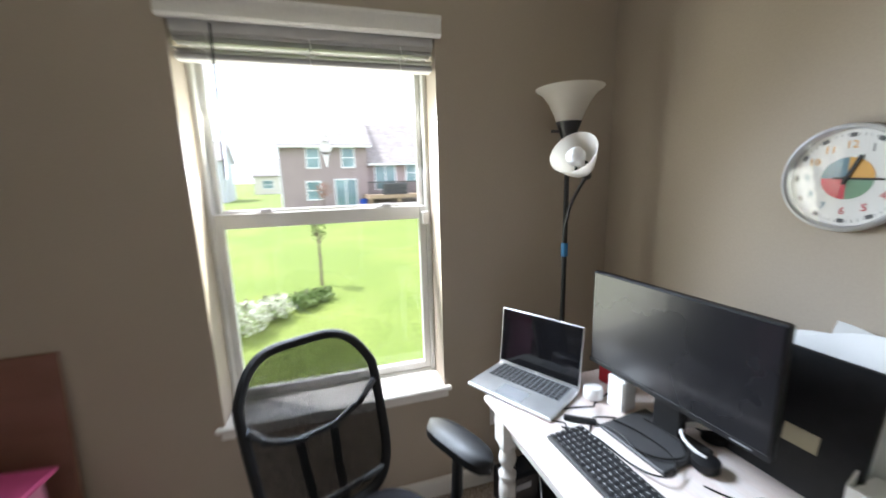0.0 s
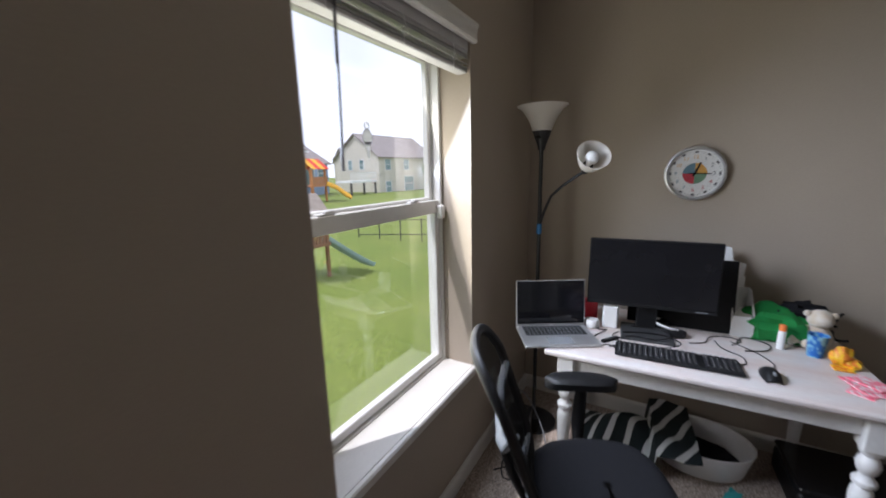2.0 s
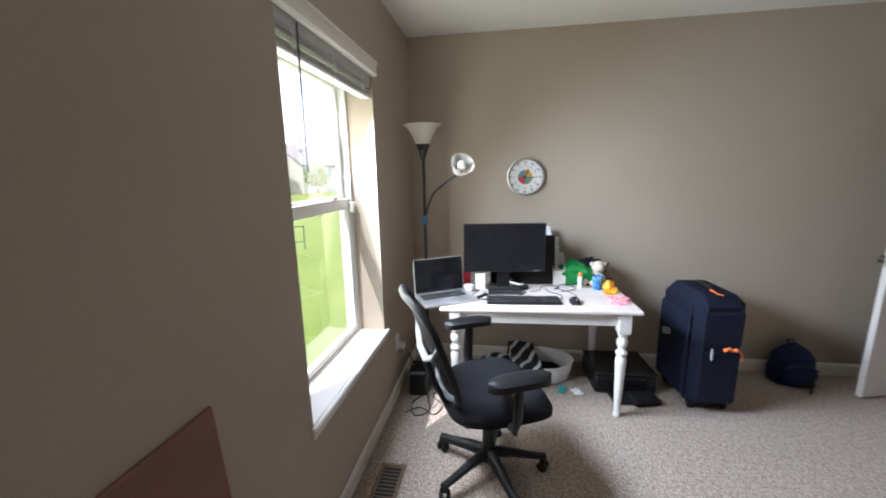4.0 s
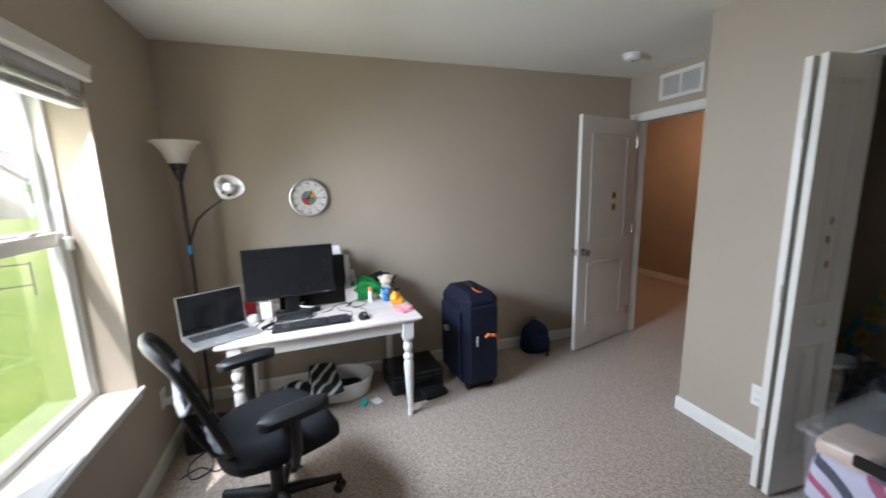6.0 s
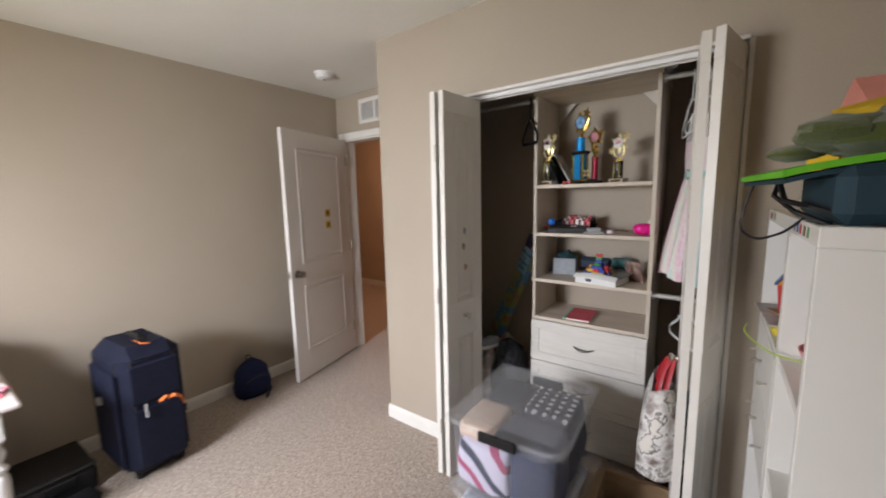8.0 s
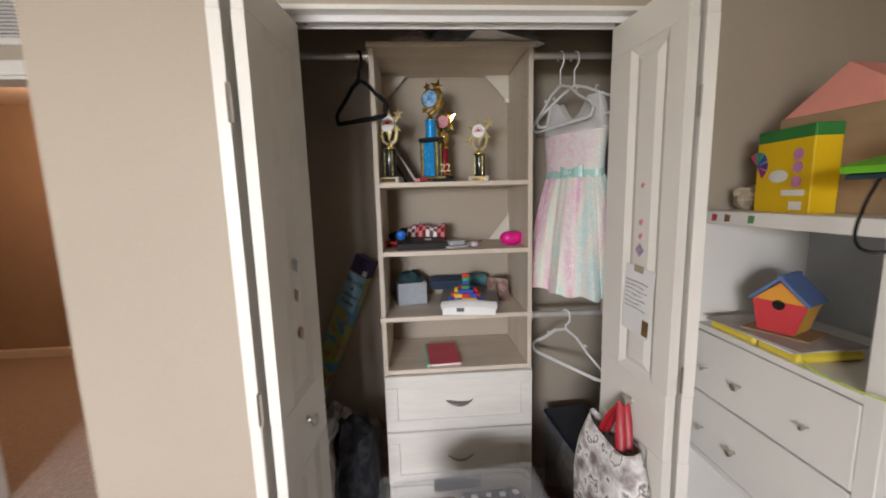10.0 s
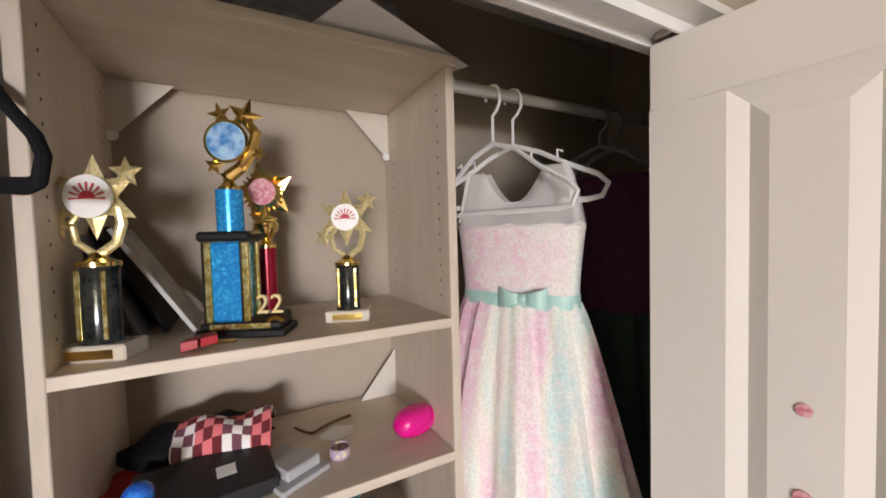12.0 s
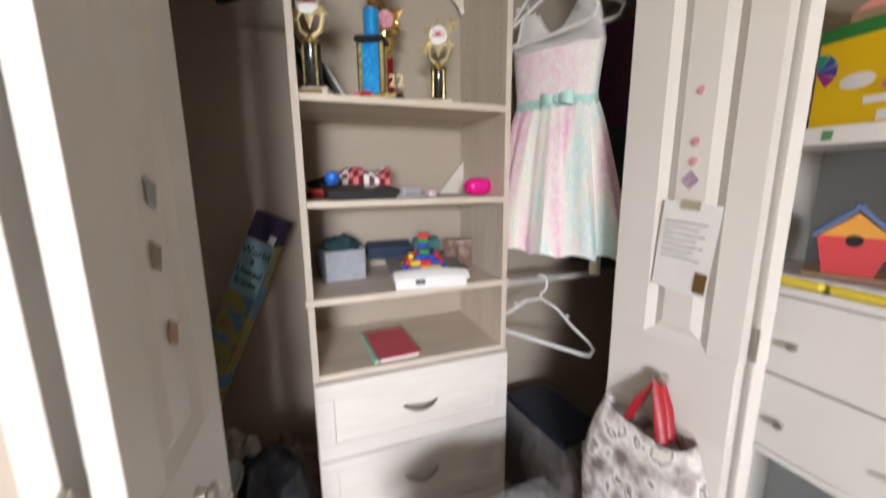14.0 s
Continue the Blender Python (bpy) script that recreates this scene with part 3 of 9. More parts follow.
leg.materials.append(DESKPAINT)
for x, y in ((0.05, -0.49), (0.05, 0.49), (0.64, -0.49), (0.64, 0.49)):
    part("leg", leg, DESKPAINT, desk, m=pose(x, y, 0), label="turned white table leg")

# laptop
lx, ly = Vector((0.606, 1.412, 0)), Vector((0.778, 1.115, 0))
la = math.degrees(math.atan2(ly.y - lx.y, ly.x - lx.x))
lap = thing("laptop", "open silver laptop with a dark screen", "laptop", pose(lx.x, lx.y, DZT, 0, 0, la))
part("base", Shape().box(0, 0, 0.003, 0.343, 0.225, 0.017, 0.004), SILVER, lap)
part("keyboard_well", Shape().box(0.025, 0.105, 0.017, 0.318, 0.212, 0.0175), GREYP, lap)
kcap = Shape().box(-0.0075, -0.0065, 0, 0.0075, 0.0065, 0.0015, 0.0006).mesh("key", 0)
kcap.materials.append(BLACK)
for r in range(6):
    for c in range(15):
        part("key", kcap, BLACK, lap, m=pose(0.038 + c * 0.0191, 0.114 + r * 0.0172, 0.0175))
part("touchpad", Shape().box(0.115, 0.015, 0.017, 0.225, 0.085, 0.0174), GREYP, lap, "grey touchpad")
LID = pose(0, 0.222, 0.016, 84)
lid = part("lid", Shape().box(0, 0, 0, 0.343, 0.232, 0.007, 0.003), SILVER, lap, m=LID)
part("display", Shape().box(0.006, 0.012, 0.007, 0.337, 0.227, 0.0078), mat("glossy_screen", (0.008, 0.008, 0.010), 0.1, scale=3, coat=0.3), lid, "black glossy display", )
part("hinge", Shape().rod((0.05, 0.223, 0.016), (0.29, 0.223, 0.016), 0.006, n=10), GREYP, lap)
part("badge", Shape().lathe([(0.006, 0), (0.006, 0.0003)], 16, pose(0.172, 0.006, 0.0073)), WHITEP, lid)

# monitor
mon = thing("monitor", "black widescreen monitor on a flat dark stand", "monitor", pose(1.035, 0.956, DZT, 0, 0, 95.7 - 90 + 0.0))
part("housing", Shape().box(-0.004, -0.271, 0.128, 0.022, 0.271, 0.453, 0.004), BLACK, mon)
part("screen", Shape().box(-0.0052, -0.265, 0.146, -0.0042, 0.265, 0.447), SCREEN, mon, "matt black screen, switched off")
part("chin", Shape().box(-0.0065, -0.271, 0.128, -0.004, 0.271, 0.144, 0.001), BLACK, mon)
part("badge", Shape().box(-0.007, -0.235, 0.134, -0.0066, -0.19, 0.138), GREYP, mon)
part("back_housing", Shape().box(0.022, -0.16, 0.17, 0.055, 0.16, 0.40, 0.015), BLACK, mon)
part("column", Shape().box(0.03, -0.045, 0.012, 0.06, 0.045, 0.33, 0.006), BLACK, mon)
part("base_plate", Shape().box(-0.115, -0.11, 0, 0.085, 0.11, 0.012, 0.004), plain("dark_grey_stand", (0.05, 0.05, 0.053), 0.5), mon, "flat dark grey base plate")

# keyboard with single keys
kb = thing("keyboard", "black full-size keyboard on the desk", "keyboard", pose(0.805, 0.84, DZT, 0, 0, -86.5))
part("case", Shape().box(-0.225, -0.065, 0.002, 0.225, 0.065, 0.015, 0.005), BLACK, kb)
cap = Shape().add([(-0.0085, -0.0085, 0), (0.0085, -0.0085, 0), (0.0085, 0.0085, 0), (-0.0085, 0.0085, 0), (-0.0065, -0.006, 0.0065), (0.0065, -0.006, 0.0065), (0.0065, 0.007, 0.0065), (-0.0065, 0.007, 0.0065)],
                  [(4, 5, 6, 7), (0, 1, 5, 4), (1, 2, 6, 5), (2, 3, 7, 6), (3, 0, 4, 7)]).mesh("key", 0)
KEY = mat("black_keycaps", (0.022, 0.022, 0.025), 0.5, scale=40)
cap.materials.append(KEY)
for r in range(6):
    y = -0.048 + r * 0.0186 + (0.004 if r == 5 else 0)
    for c in range(22):
        if c in (15, 18 + 1) and r < 6 and c == 15:
            continue
        part("key", cap, KEY, kb, m=pose(-0.208 + c * 0.0198, y, 0.0145))
LEG = plain("white_legend", (0.55, 0.55, 0.55))
s = Shape()
for r in range(6):
    for c in range(22):
        if c != 15:
            s.box(-0.2105 + c * 0.0198, -0.047 + r * 0.0186, 0.0213, -0.2075 + c * 0.0198, -0.043 + r * 0.0186, 0.0215)
tagged(part("key_legends", s, LEG, kb, smooth=0), kind="stuff")

mouse = thing("computer_mouse", "black wired computer mouse", "mouse", pose(0.812, 0.532, DZT, 0, 0, 5))
s = Shape().sheet(lambda u, q: ((u - 0.5) * 0.105, (q - 0.5) * 0.062 * (1 - 0.25 * (2 * u - 1) ** 2), 0.002 + 0.036 * max(0, math.sin(math.pi * (0.05 + 0.9 * u))) ** 0.6 * max(0, math.sin(math.pi * q)) ** 0.5), 14, 12, (0, 0, -0.002))
part("body", s, BLACK, mouse)
part("wheel", Shape().lathe([(0.009, -0.004), (0.01, 0), (0.009, 0.004)], 14, pose(-0.03, 0, 0.028, 90)), GREYP, mouse)

def cable(pts, r, label, material=BLACK, name="cable"):
    out = []
    for i in range(len(pts) - 1):
        p0, p1, p2, p3 = (Vector(pts[max(0, min(len(pts) - 1, j))]) for j in (i - 1, i, i + 1, i + 2))
        for k in range(6):
            t = k / 6
            out.append(0.5 * (2 * p1 + (p2 - p0) * t + (2 * p0 - 5 * p1 + 4 * p2 - p3) * t * t + (3 * p1 - p0 - 3 * p2 + p3) * t ** 3))
    out.append(Vector(pts[-1]))
    return single(name, Shape().tube(out, r, 6), material, label, "cable")

z = DZT + 0.003
cable([(0.80, 1.09, z), (0.86, 1.02, z + 0.004), (0.885, 0.90, z), (0.90, 0.83, z + 0.016), (0.95, 0.82, z + 0.016), (1.0, 0.88, z + 0.014), (0.99, 0.98, z + 0.014), (0.96, 1.05, z + 0.014)], 0.003, "black cable looped across the monitor stand")
cable([(0.83, 0.70, z + 0.006), (0.87, 0.66, z), (0.88, 0.60, z), (0.95, 0.60, z), (1.0, 0.66, z + 0.002), (1.08, 0.68, z)], 0.0022, "thin black keyboard cable on the desk")
cable([(0.86, 0.53, z + 0.008), (0.93, 0.50, z), (1.02, 0.54, z), (1.10, 0.62, z)], 0.002, "thin black mouse cable on the desk")
cable([(0.83, 1.17, z), (0.90, 1.16, z), (0.94, 1.12, z + 0.02), (0.98, 1.16, z), (1.08, 1.20, z)], 0.003, "black charging cable behind the laptop")
cable([(1.02, 0.58, z), (1.06, 0.50, z + 0.002), (1.14, 0.48, z), (1.18, 0.56, z), (1.10, 0.60, z)], 0.0025, "coiled black cable by the monitor")
cable([(0.845, 1.11, z), (0.90, 1.07, z + 0.003), (0.93, 1.00, z + 0.016), (0.925, 0.92, z + 0.017), (0.965, 0.87, z + 0.016), (1.03, 0.86, z + 0.016), (1.07, 0.93, z + 0.018), (1.05, 1.02, z + 0.016)], 0.0028, "black cable looped over the monitor base")
cable([(0.78, 1.13, z), (0.82, 1.10, z), (0.80, 1.06, z + 0.002), (0.86, 1.04, z), (0.92, 1.09, z + 0.004), (0.99, 1.07, z)], 0.0024, "thin black cable beside the laptop")
cable([(1.00, 0.78, z), (1.04, 0.72, z), (1.10, 0.70, z + 0.004), (1.15, 0.64, z), (1.13, 0.58, z), (1.06, 0.62, z)], 0.0024, "black cable curling behind the monitor")
single("cable_adapter", Shape().box(-0.05, -0.011, 0, 0.05, 0.011, 0.014, 0.004), BLACK, "black cable adapter lying on the desk", "adapter", pose(0.872, 1.095, DZT, 0, 0, -35))
spk = thing("white_speaker", "small white box behind the laptop", "speaker", pose(1.05, 1.118, DZT, 0, 0, 8))
part("body", Shape().box(-0.03, -0.035, 0, 0.03, 0.035, 0.115, 0.006), WHITEP, spk)
part("face", Shape().box(-0.0315, -0.028, 0.008, -0.0302, 0.028, 0.105), PAPER, spk)
single("white_jar", Shape().lathe([(0.03, 0), (0.034, 0.006), (0.034, 0.03), (0.028, 0.042), (0.0, 0.046)], 22), WHITEP, "small round white jar on the desk", "jar", pose(1.0, 1.195, DZT))
RED = plain("red_plastic", (0.42, 0.02, 0.03), 0.4)
single("red_box", Shape().box(-0.03, -0.05, 0, 0.03, 0.05, 0.10, 0.006), RED, "red box behind the monitor", "box", pose(1.13, 1.24, DZT, 0, 0, 10))
hub = thing("white_headset", "white and black headset lying behind the monitor stand", "headset", pose(1.12, 0.86, DZT, 0, 0, 30))
part("band", Shape().tube([(0.07 * math.cos(a * 0.314), 0.07 * math.sin(a * 0.314), 0.03 + 0.015 * math.sin(a * 0.314)) for a in range(11)], 0.008, 8, flat=0.6), WHITEP, hub)
for x in (-0.07, 0.07):
    part("ear_cup", Shape().lathe([(0.02, 0), (0.034, 0.004), (0.034, 0.024), (0.02, 0.03)], 18, pose(x, 0, 0.003)), BLACK, hub)

# second dark screen at the back of the desk, with papers and folders behind it
sm = thing("portable_monitor", "dark flat panel with a tape label leaning by the wall", "monitor", pose(1.19, 0.80, DZT, 0, 0, 3))
part("panel", Shape().box(-0.008, -0.20, 0, 0.008, 0.25, 0.345, 0.003, m=pose(0, 0, 0.002, 0, 10)), BLACK, sm)
TAPE = plain("tan_tape", (0.45, 0.40, 0.28))
part("tape_label", Shape().box(-0.0105, -0.12, 0.11, -0.0082, -0.05, 0.155, m=pose(0, 0, 0.002, 0, 10)), TAPE, sm)
fo = thing("paper_stack", "loose white papers and folders standing against the wall", "papers", pose(1.25, 0.765, DZT, 0, 0, 4))
for k in range(9):
    hgt, yy = 0.29 + 0.025 * ((k * 7) % 4), -0.09 + 0.022 * ((k * 5) % 4)
    part("sheet", Shape().sheet(lambda u, q: (0.03 * q * q + 0.01 * k + 0.016 * q * math.sin(5 * u + 1.7 * k) * math.cos(4 * q + k), (u - 0.5) * 0.22, q * hgt + 0.03 * q * math.sin(3 * u + k)), 10, 10, (0.0015, 0, 0)), PAPER, fo, m=pose(0, yy, 0.001, (k * 37) % 17 - 8, 4 + k))
GREYF = plain("grey_folder", (0.35, 0.37, 0.40))
part("folder", Shape().box(0.11, -0.13, 0, 0.118, 0.13, 0.32, m=pose(0, 0, 0.001, 0, 3)), GREYF, fo, "grey folder")
mh = thing("magazine_holder", "white magazine holder with a slanted side", "file holder", pose(1.225, 0.575, DZT, 0, 0, 3))
part("side", Shape().prism([(0.06, 0), (0.22, 0), (0.22, 0.20), (0.17, 0.20), (0.06, 0.10)], 0.004, pose(-0.10, 0.04, 0, 90)), WHITEP, mh)
part("side", Shape().prism([(0.06, 0), (0.22, 0), (0.22, 0.20), (0.17, 0.20), (0.06, 0.10)], 0.004, pose(-0.10, -0.04, 0, 90)), WHITEP, mh)
part("front", Shape().box(-0.04, -0.04, 0, -0.036, 0.036, 0.10), WHITEP, mh)
part("spine", Shape().box(0.116, -0.04, 0, 0.12, 0.036, 0.20), WHITEP, mh)
part("contents", Shape().box(-0.032, -0.034, 0.003, 0.11, 0.03, 0.10), PAPER, mh)
GRN = mat("green_cloth", (0.01, 0.17, 0.03), 0.85, second=(0.012, 0.22, 0.05), scale=20, bump=0.4, bump_scale=300)
s = Shape().blob((0, 0.03, 0.055), (0.085, 0.15, 0.085), 26, 0.6, 2.2)
s.v = [(x, y, max(0.001, z)) for x, y, z in s.v]
gb = thing("green_bag", "crumpled green cloth bag with black straps", "bag", pose(1.25, 0.41, DZT))
part("body", s, GRN, gb)
s = Shape()
for k in range(7):
    s.tube([(0.01 + 0.05 * math.sin(a * 0.7 + k), -0.17 + a * 0.022 + 0.03 * math.sin(k * 2.1 + a), 0.085 + 0.05 * math.sin(a * 0.55 + k * 0.8)) for a in range(11)], 0.006, 6)
part("strap", s, BLACK, gb, "tangled black straps")
part("pouch", Shape().blob((0.02, -0.05, 0.145), (0.055, 0.075, 0.035), 14, 0.7, 5.0), FABRIC, gb)
gs = thing("glue_stick", "white glue stick with an orange cap", "glue stick", pose(1.125, 0.445, DZT))
part("tube", Shape().lathe([(0.014, 0), (0.014, 0.08), (0.012, 0.082)], 16), WHITEP, gs)
part("cap", Shape().lathe([(0.0125, 0.082), (0.0125, 0.105), (0.011, 0.108)], 16), ORANGE, gs)
PLUSH = mat("cream_plush", (0.62, 0.50, 0.36), 0.95, second=(0.72, 0.66, 0.58), scale=30, bump=0.8, bump_scale=400, sheen=0.5)
s = Shape().blob((0, 0, 0.05), (0.055, 0.06, 0.055), 16, 0.15, 1.0).blob((-0.01, -0.01, 0.135), (0.042, 0.045, 0.04), 16, 0.12, 4.0).blob((-0.01, 0.035, 0.155), 0.014, 8).blob((-0.01, -0.05, 0.155), 0.014, 8).blob((-0.05, 0.03, 0.03), (0.03, 0.02, 0.02), 8).blob((0, 0.075, 0.035), (0.05, 0.03, 0.03), 10, 0.3, 2)
s.v = [(x, y, max(0.001, z)) for x, y, z in s.v]
single("plush_toy", s, PLUSH, "cream and tan stuffed animal on the desk", "plush toy", pose(1.20, 0.325, DZT))
CUPB = mat("blue_cup_print", (0.02, 0.13, 0.45), 0.4, second=(0.25, 0.50, 0.62), scale=45, amount=0.95)
cup = thing("blue_cup", "blue patterned paper cup", "cup", pose(1.105, 0.338, DZT))
part("body", Shape().lathe([(0.027, 0), (0.033, 0.09), (0.035, 0.094), (0.031, 0.092), (0.025, 0.004)], 22), CUPB, cup)
YTOY = mat("yellow_toy", (0.85, 0.50, 0.02), 0.5, second=(0.75, 0.20, 0.03), scale=60, amount=0.9)
s = Shape().blob((0, 0, 0.04), (0.03, 0.035, 0.04), 12, 0.4, 3).blob((-0.01, -0.03, 0.02), (0.03, 0.03, 0.02), 10, 0.5, 5).box(-0.06, -0.03, 0, -0.01, 0.03, 0.006, 0.002)
s.v = [(x, y, max(0.001, z)) for x, y, z in s.v]
single("yellow_toy", s, YTOY, "small yellow and orange toy", "toy", pose(1.045, 0.282, DZT))
PINKC = mat("pink_cards", (0.85, 0.16, 0.24), 0.5, second=(0.85, 0.70, 0.72), scale=70, amount=0.95)
cards = thing("card_stack", "small pile of pink and patterned cards", "cards", pose(0.86, 0.275, DZT))
for k in range(4):
    part("card", Shape().box(-0.05, -0.035, 0, 0.05, 0.035, 0.004, 0.001), PINKC, cards, m=pose(0.018 * k - 0.02, -0.028 * (k % 2), 0.0043 * k, 0, 0, 25 * k - 30))

# wall clock
ck = thing("wall_clock", "round white wall clock with a silver rim and coloured centre", "clock", look((WE, 0.81, 1.437), (WE + 1, 0.81, 1.437)))
# local frame: x to the left as seen in the room is -x; z points into the room
part("case", Shape().lathe([(0.118, 0.001), (0.131, 0.004), (0.134, 0.02), (0.131, 0.034), (0.124, 0.036), (0.120, 0.030), (0.119, 0.009)], 48), SILVER, ck, "silver rim")
part("dial", Shape().lathe([(0.119, 0.008), (0.119, 0.012)], 48), PAPER, ck, "white dial")
for a, c, nm in ((0, (0.75, 0.42, 0.10), "orange"), (90, (0.16, 0.28, 0.35), "blue"), (180, (0.62, 0.07, 0.10), "red"), (270, (0.20, 0.36, 0.24), "green")):
    pts = [(0, 0)] + [(0.052 * math.cos(radians(a + k * 7.5)), 0.052 * math.sin(radians(a + k * 7.5))) for k in range(13)]
    part("quadrant", Shape().prism(pts, 0.0006, pose(0, 0, 0.0125)), plain(nm + "_print", c), ck)
CRED = plain("red_numeral", (0.55, 0.05, 0.07))
for k in range(1, 13):
    a = radians(90 - 30 * k)
    col = INK if k in (1, 2, 3) else CRED if k in (4, 5, 6) else plain("orange_numeral", (0.75, 0.42, 0.10)) if k in (10, 11, 12) else plain("blue_numeral", (0.16, 0.28, 0.35))
    words(str(k), 0.026, col, "numeral", ck, pose(0.082 * math.cos(a), 0.082 * math.sin(a), 0.0126))
    part("hour_mark", Shape().box(-0.007, -0.005, 0, 0.007, 0.005, 0.001), INK, ck, m=pose(0.106 * math.cos(a), 0.106 * math.sin(a), 0.0122, 0, 0, 90 - 30 * k - 90))
s = Shape()
for k in range(60):
    if k % 5:
        a = radians(6 * k)
        s.box(-0.0006, -0.003, 0, 0.0006, 0.003, 0.0006, m=pose(0.107 * math.cos(a), 0.107 * math.sin(a), 0.0122, 0, 0, 6 * k - 90))
part("minute_marks", s, INK, ck, smooth=0)
part("hand", Shape().box(-0.004, -0.016, 0, 0.004, 0.060, 0.0012, m=pose(0, 0, 0.0155, 0, 0, -22)), BLACK, ck)
part("hand", Shape().box(-0.0025, -0.025, 0, 0.0025, 0.072, 0.0012, m=pose(0, 0, 0.018, 0, 0, -92)), BLACK, ck)
part("hub", Shape().lathe([(0.006, 0.0125), (0.006, 0.021), (0, 0.022)], 14), BLACK, ck)
gp = part("glass", Shape().lathe([(0.119, 0.028), (0.119, 0.029)], 40), GLASS, ck)
gp.visible_shadow = False

# floor lamp with a reading arm
LX, LY = 1.075, 1.50
MILK = mat("milk_glass", (0.80, 0.78, 0.74), 0.35, second=(0.76, 0.73, 0.69), scale=9, coat=0.2)
t = MILK.node_tree
p, out = t.nodes["Principled BSDF"], t.nodes["Material Output"]
glow, mx = t.nodes.new("ShaderNodeBsdfTranslucent"), t.nodes.new("ShaderNodeMixShader")
glow.inputs["Color"].default_value = (0.90, 0.87, 0.82, 1)
mx.inputs[0].default_value = 0.6
t.links.new(p.outputs[0], mx.inputs[1])
t.links.new(glow.outputs[0], mx.inputs[2])
t.links.new(mx.outputs[0], out.inputs["Surface"])
lamp = thing("floor_lamp", "black torchiere floor lamp with white bowl and reading arm", "floor lamp", pose(LX, LY, 0))
part("base", Shape().lathe([(0.125, 0), (0.127, 0.012), (0.11, 0.02), (0.03, 0.026), (0.018, 0.04)], 32), BLACKM, lamp)
for a, b2 in ((0.03, 0.40), (0.40, 0.78), (0.78, 1.155), (1.155, 1.60)):
    part("pole", Shape().lathe([(0.0105, a), (0.0105, b2 - 0.012), (0.013, b2 - 0.01), (0.013, b2)], 14), BLACKM, lamp)
BLUET = plain("blue_tape", (0.05, 0.22, 0.50))
part("tape", Shape().lathe([(0.0138, 1.135), (0.0138, 1.19)], 14), BLUET, lamp, "blue tape round the pole")
part("cone", Shape().lathe([(0.018, 1.571), (0.022, 1.596), (0.047, 1.661), (0.050, 1.666)], 26), BLACKM, lamp)
part("switch", Shape().rod((-0.04, 0, 1.63), (-0.07, 0.01, 1.632), 0.006, n=8), BLACKM, lamp)
part("bowl", Shape().lathe([(0.045, 1.664), (0.057, 1.695), (0.077, 1.736), (0.104, 1.772), (0.124, 1.784), (0.127, 1.789), (0.122, 1.790), (0.101, 1.778), (0.074, 1.743), (0.053, 1.70), (0.0, 1.676)], 36), MILK, lamp, "white frosted glass bowl")
jx, jy, jz = -0.012, -0.01, 1.20
tx, ty, tz = 0.991 - LX, 1.268 - LY, 1.462
pts = [(jx, jy, jz), (jx - 0.012, jy - 0.02, jz + 0.06)] + [(jx + (tx - jx) * u, jy + (ty - jy) * u, jz + 0.05 + (tz - 0.05 - jz) * u ** 0.62) for u in (0.25, 0.5, 0.78, 1.0)]
part("arm", Shape().tube(pts, 0.007, 8), BLACKM, lamp, "curved black reading arm")
way = Vector((-0.72, -0.40, 0.55)).normalized()
neck = Vector(pts[-1])
turn = Matrix.Translation(neck) @ way.to_track_quat("Z", "Y").to_matrix().to_4x4()
part("socket", Shape().lathe([(0.012, -0.01), (0.016, 0.0), (0.022, 0.04), (0.024, 0.05)], 18, turn), BLACKM, lamp)
part("socket_switch", Shape().rod(neck, neck + Vector((-0.02, 0.03, 0.05)), 0.005, n=8), BLACKM, lamp)
part("shade", Shape().lathe([(0.026, 0.03), (0.042, 0.05), (0.060, 0.088), (0.073, 0.126), (0.075, 0.130), (0.071, 0.127), (0.056, 0.09), (0.038, 0.056), (0.022, 0.045), (0.0, 0.044)], 30, turn), MILK, lamp, "white glass reading shade")
part("bulb", Shape().lathe([(0.012, 0.05), (0.015, 0.07), (0.03, 0.10), (0.028, 0.118), (0.014, 0.13), (0, 0.132)], 18, turn), WHITEP, lamp, "white bulb, unlit")

# ---- office chair ----
ch = thing("office_chair", "black mesh-back office chair with padded arms on five castors", "office chair", pose(0.195, 1.03, 0, 0, 0, -156))
part("gas_lift", Shape().lathe([(0.045, 0.085), (0.045, 0.13), (0.03, 0.14), (0.03, 0.25), (0.026, 0.252), (0.016, 0.255), (0.016, 0.37)], 20), BLACKM, ch)
for k in range(5):
    a = radians(72 * k + 4)
    c, q = math.cos(a), math.sin(a)
    part("foot", Shape().tube([(0.03 * c, 0.03 * q, 0.115), (0.12 * c, 0.12 * q, 0.105), (0.22 * c, 0.22 * q, 0.085), (0.285 * c, 0.285 * q, 0.078)], [0.034, 0.028, 0.023, 0.02], 10, flat=0.8), BLACK, ch)
    cs = part("castor", Shape().box(-0.012, -0.02, 0.045, 0.012, 0.02, 0.072, 0.004, m=pose(0.275 * c, 0.275 * q, 0, 0, 0, 40 * k)), BLACK, ch)
    for off in (-0.017, 0.017):
        part("wheel", Shape().lathe([(0.022, -0.009), (0.026, -0.005), (0.026, 0.005), (0.022, 0.009)], 18, pose(0.275 * c, 0.275 * q, 0.026, 0, 0, 40 * k) @ pose(0, off, 0, 90)), BLACKM, cs)
part("mechanism", Shape().box(-0.09, -0.11, 0.365, 0.09, 0.10, 0.415, 0.012), BLACKM, ch)
part("lever", Shape().rod((0.08, 0.02, 0.385), (0.24, 0.03, 0.375), 0.006, n=8), BLACKM, ch)
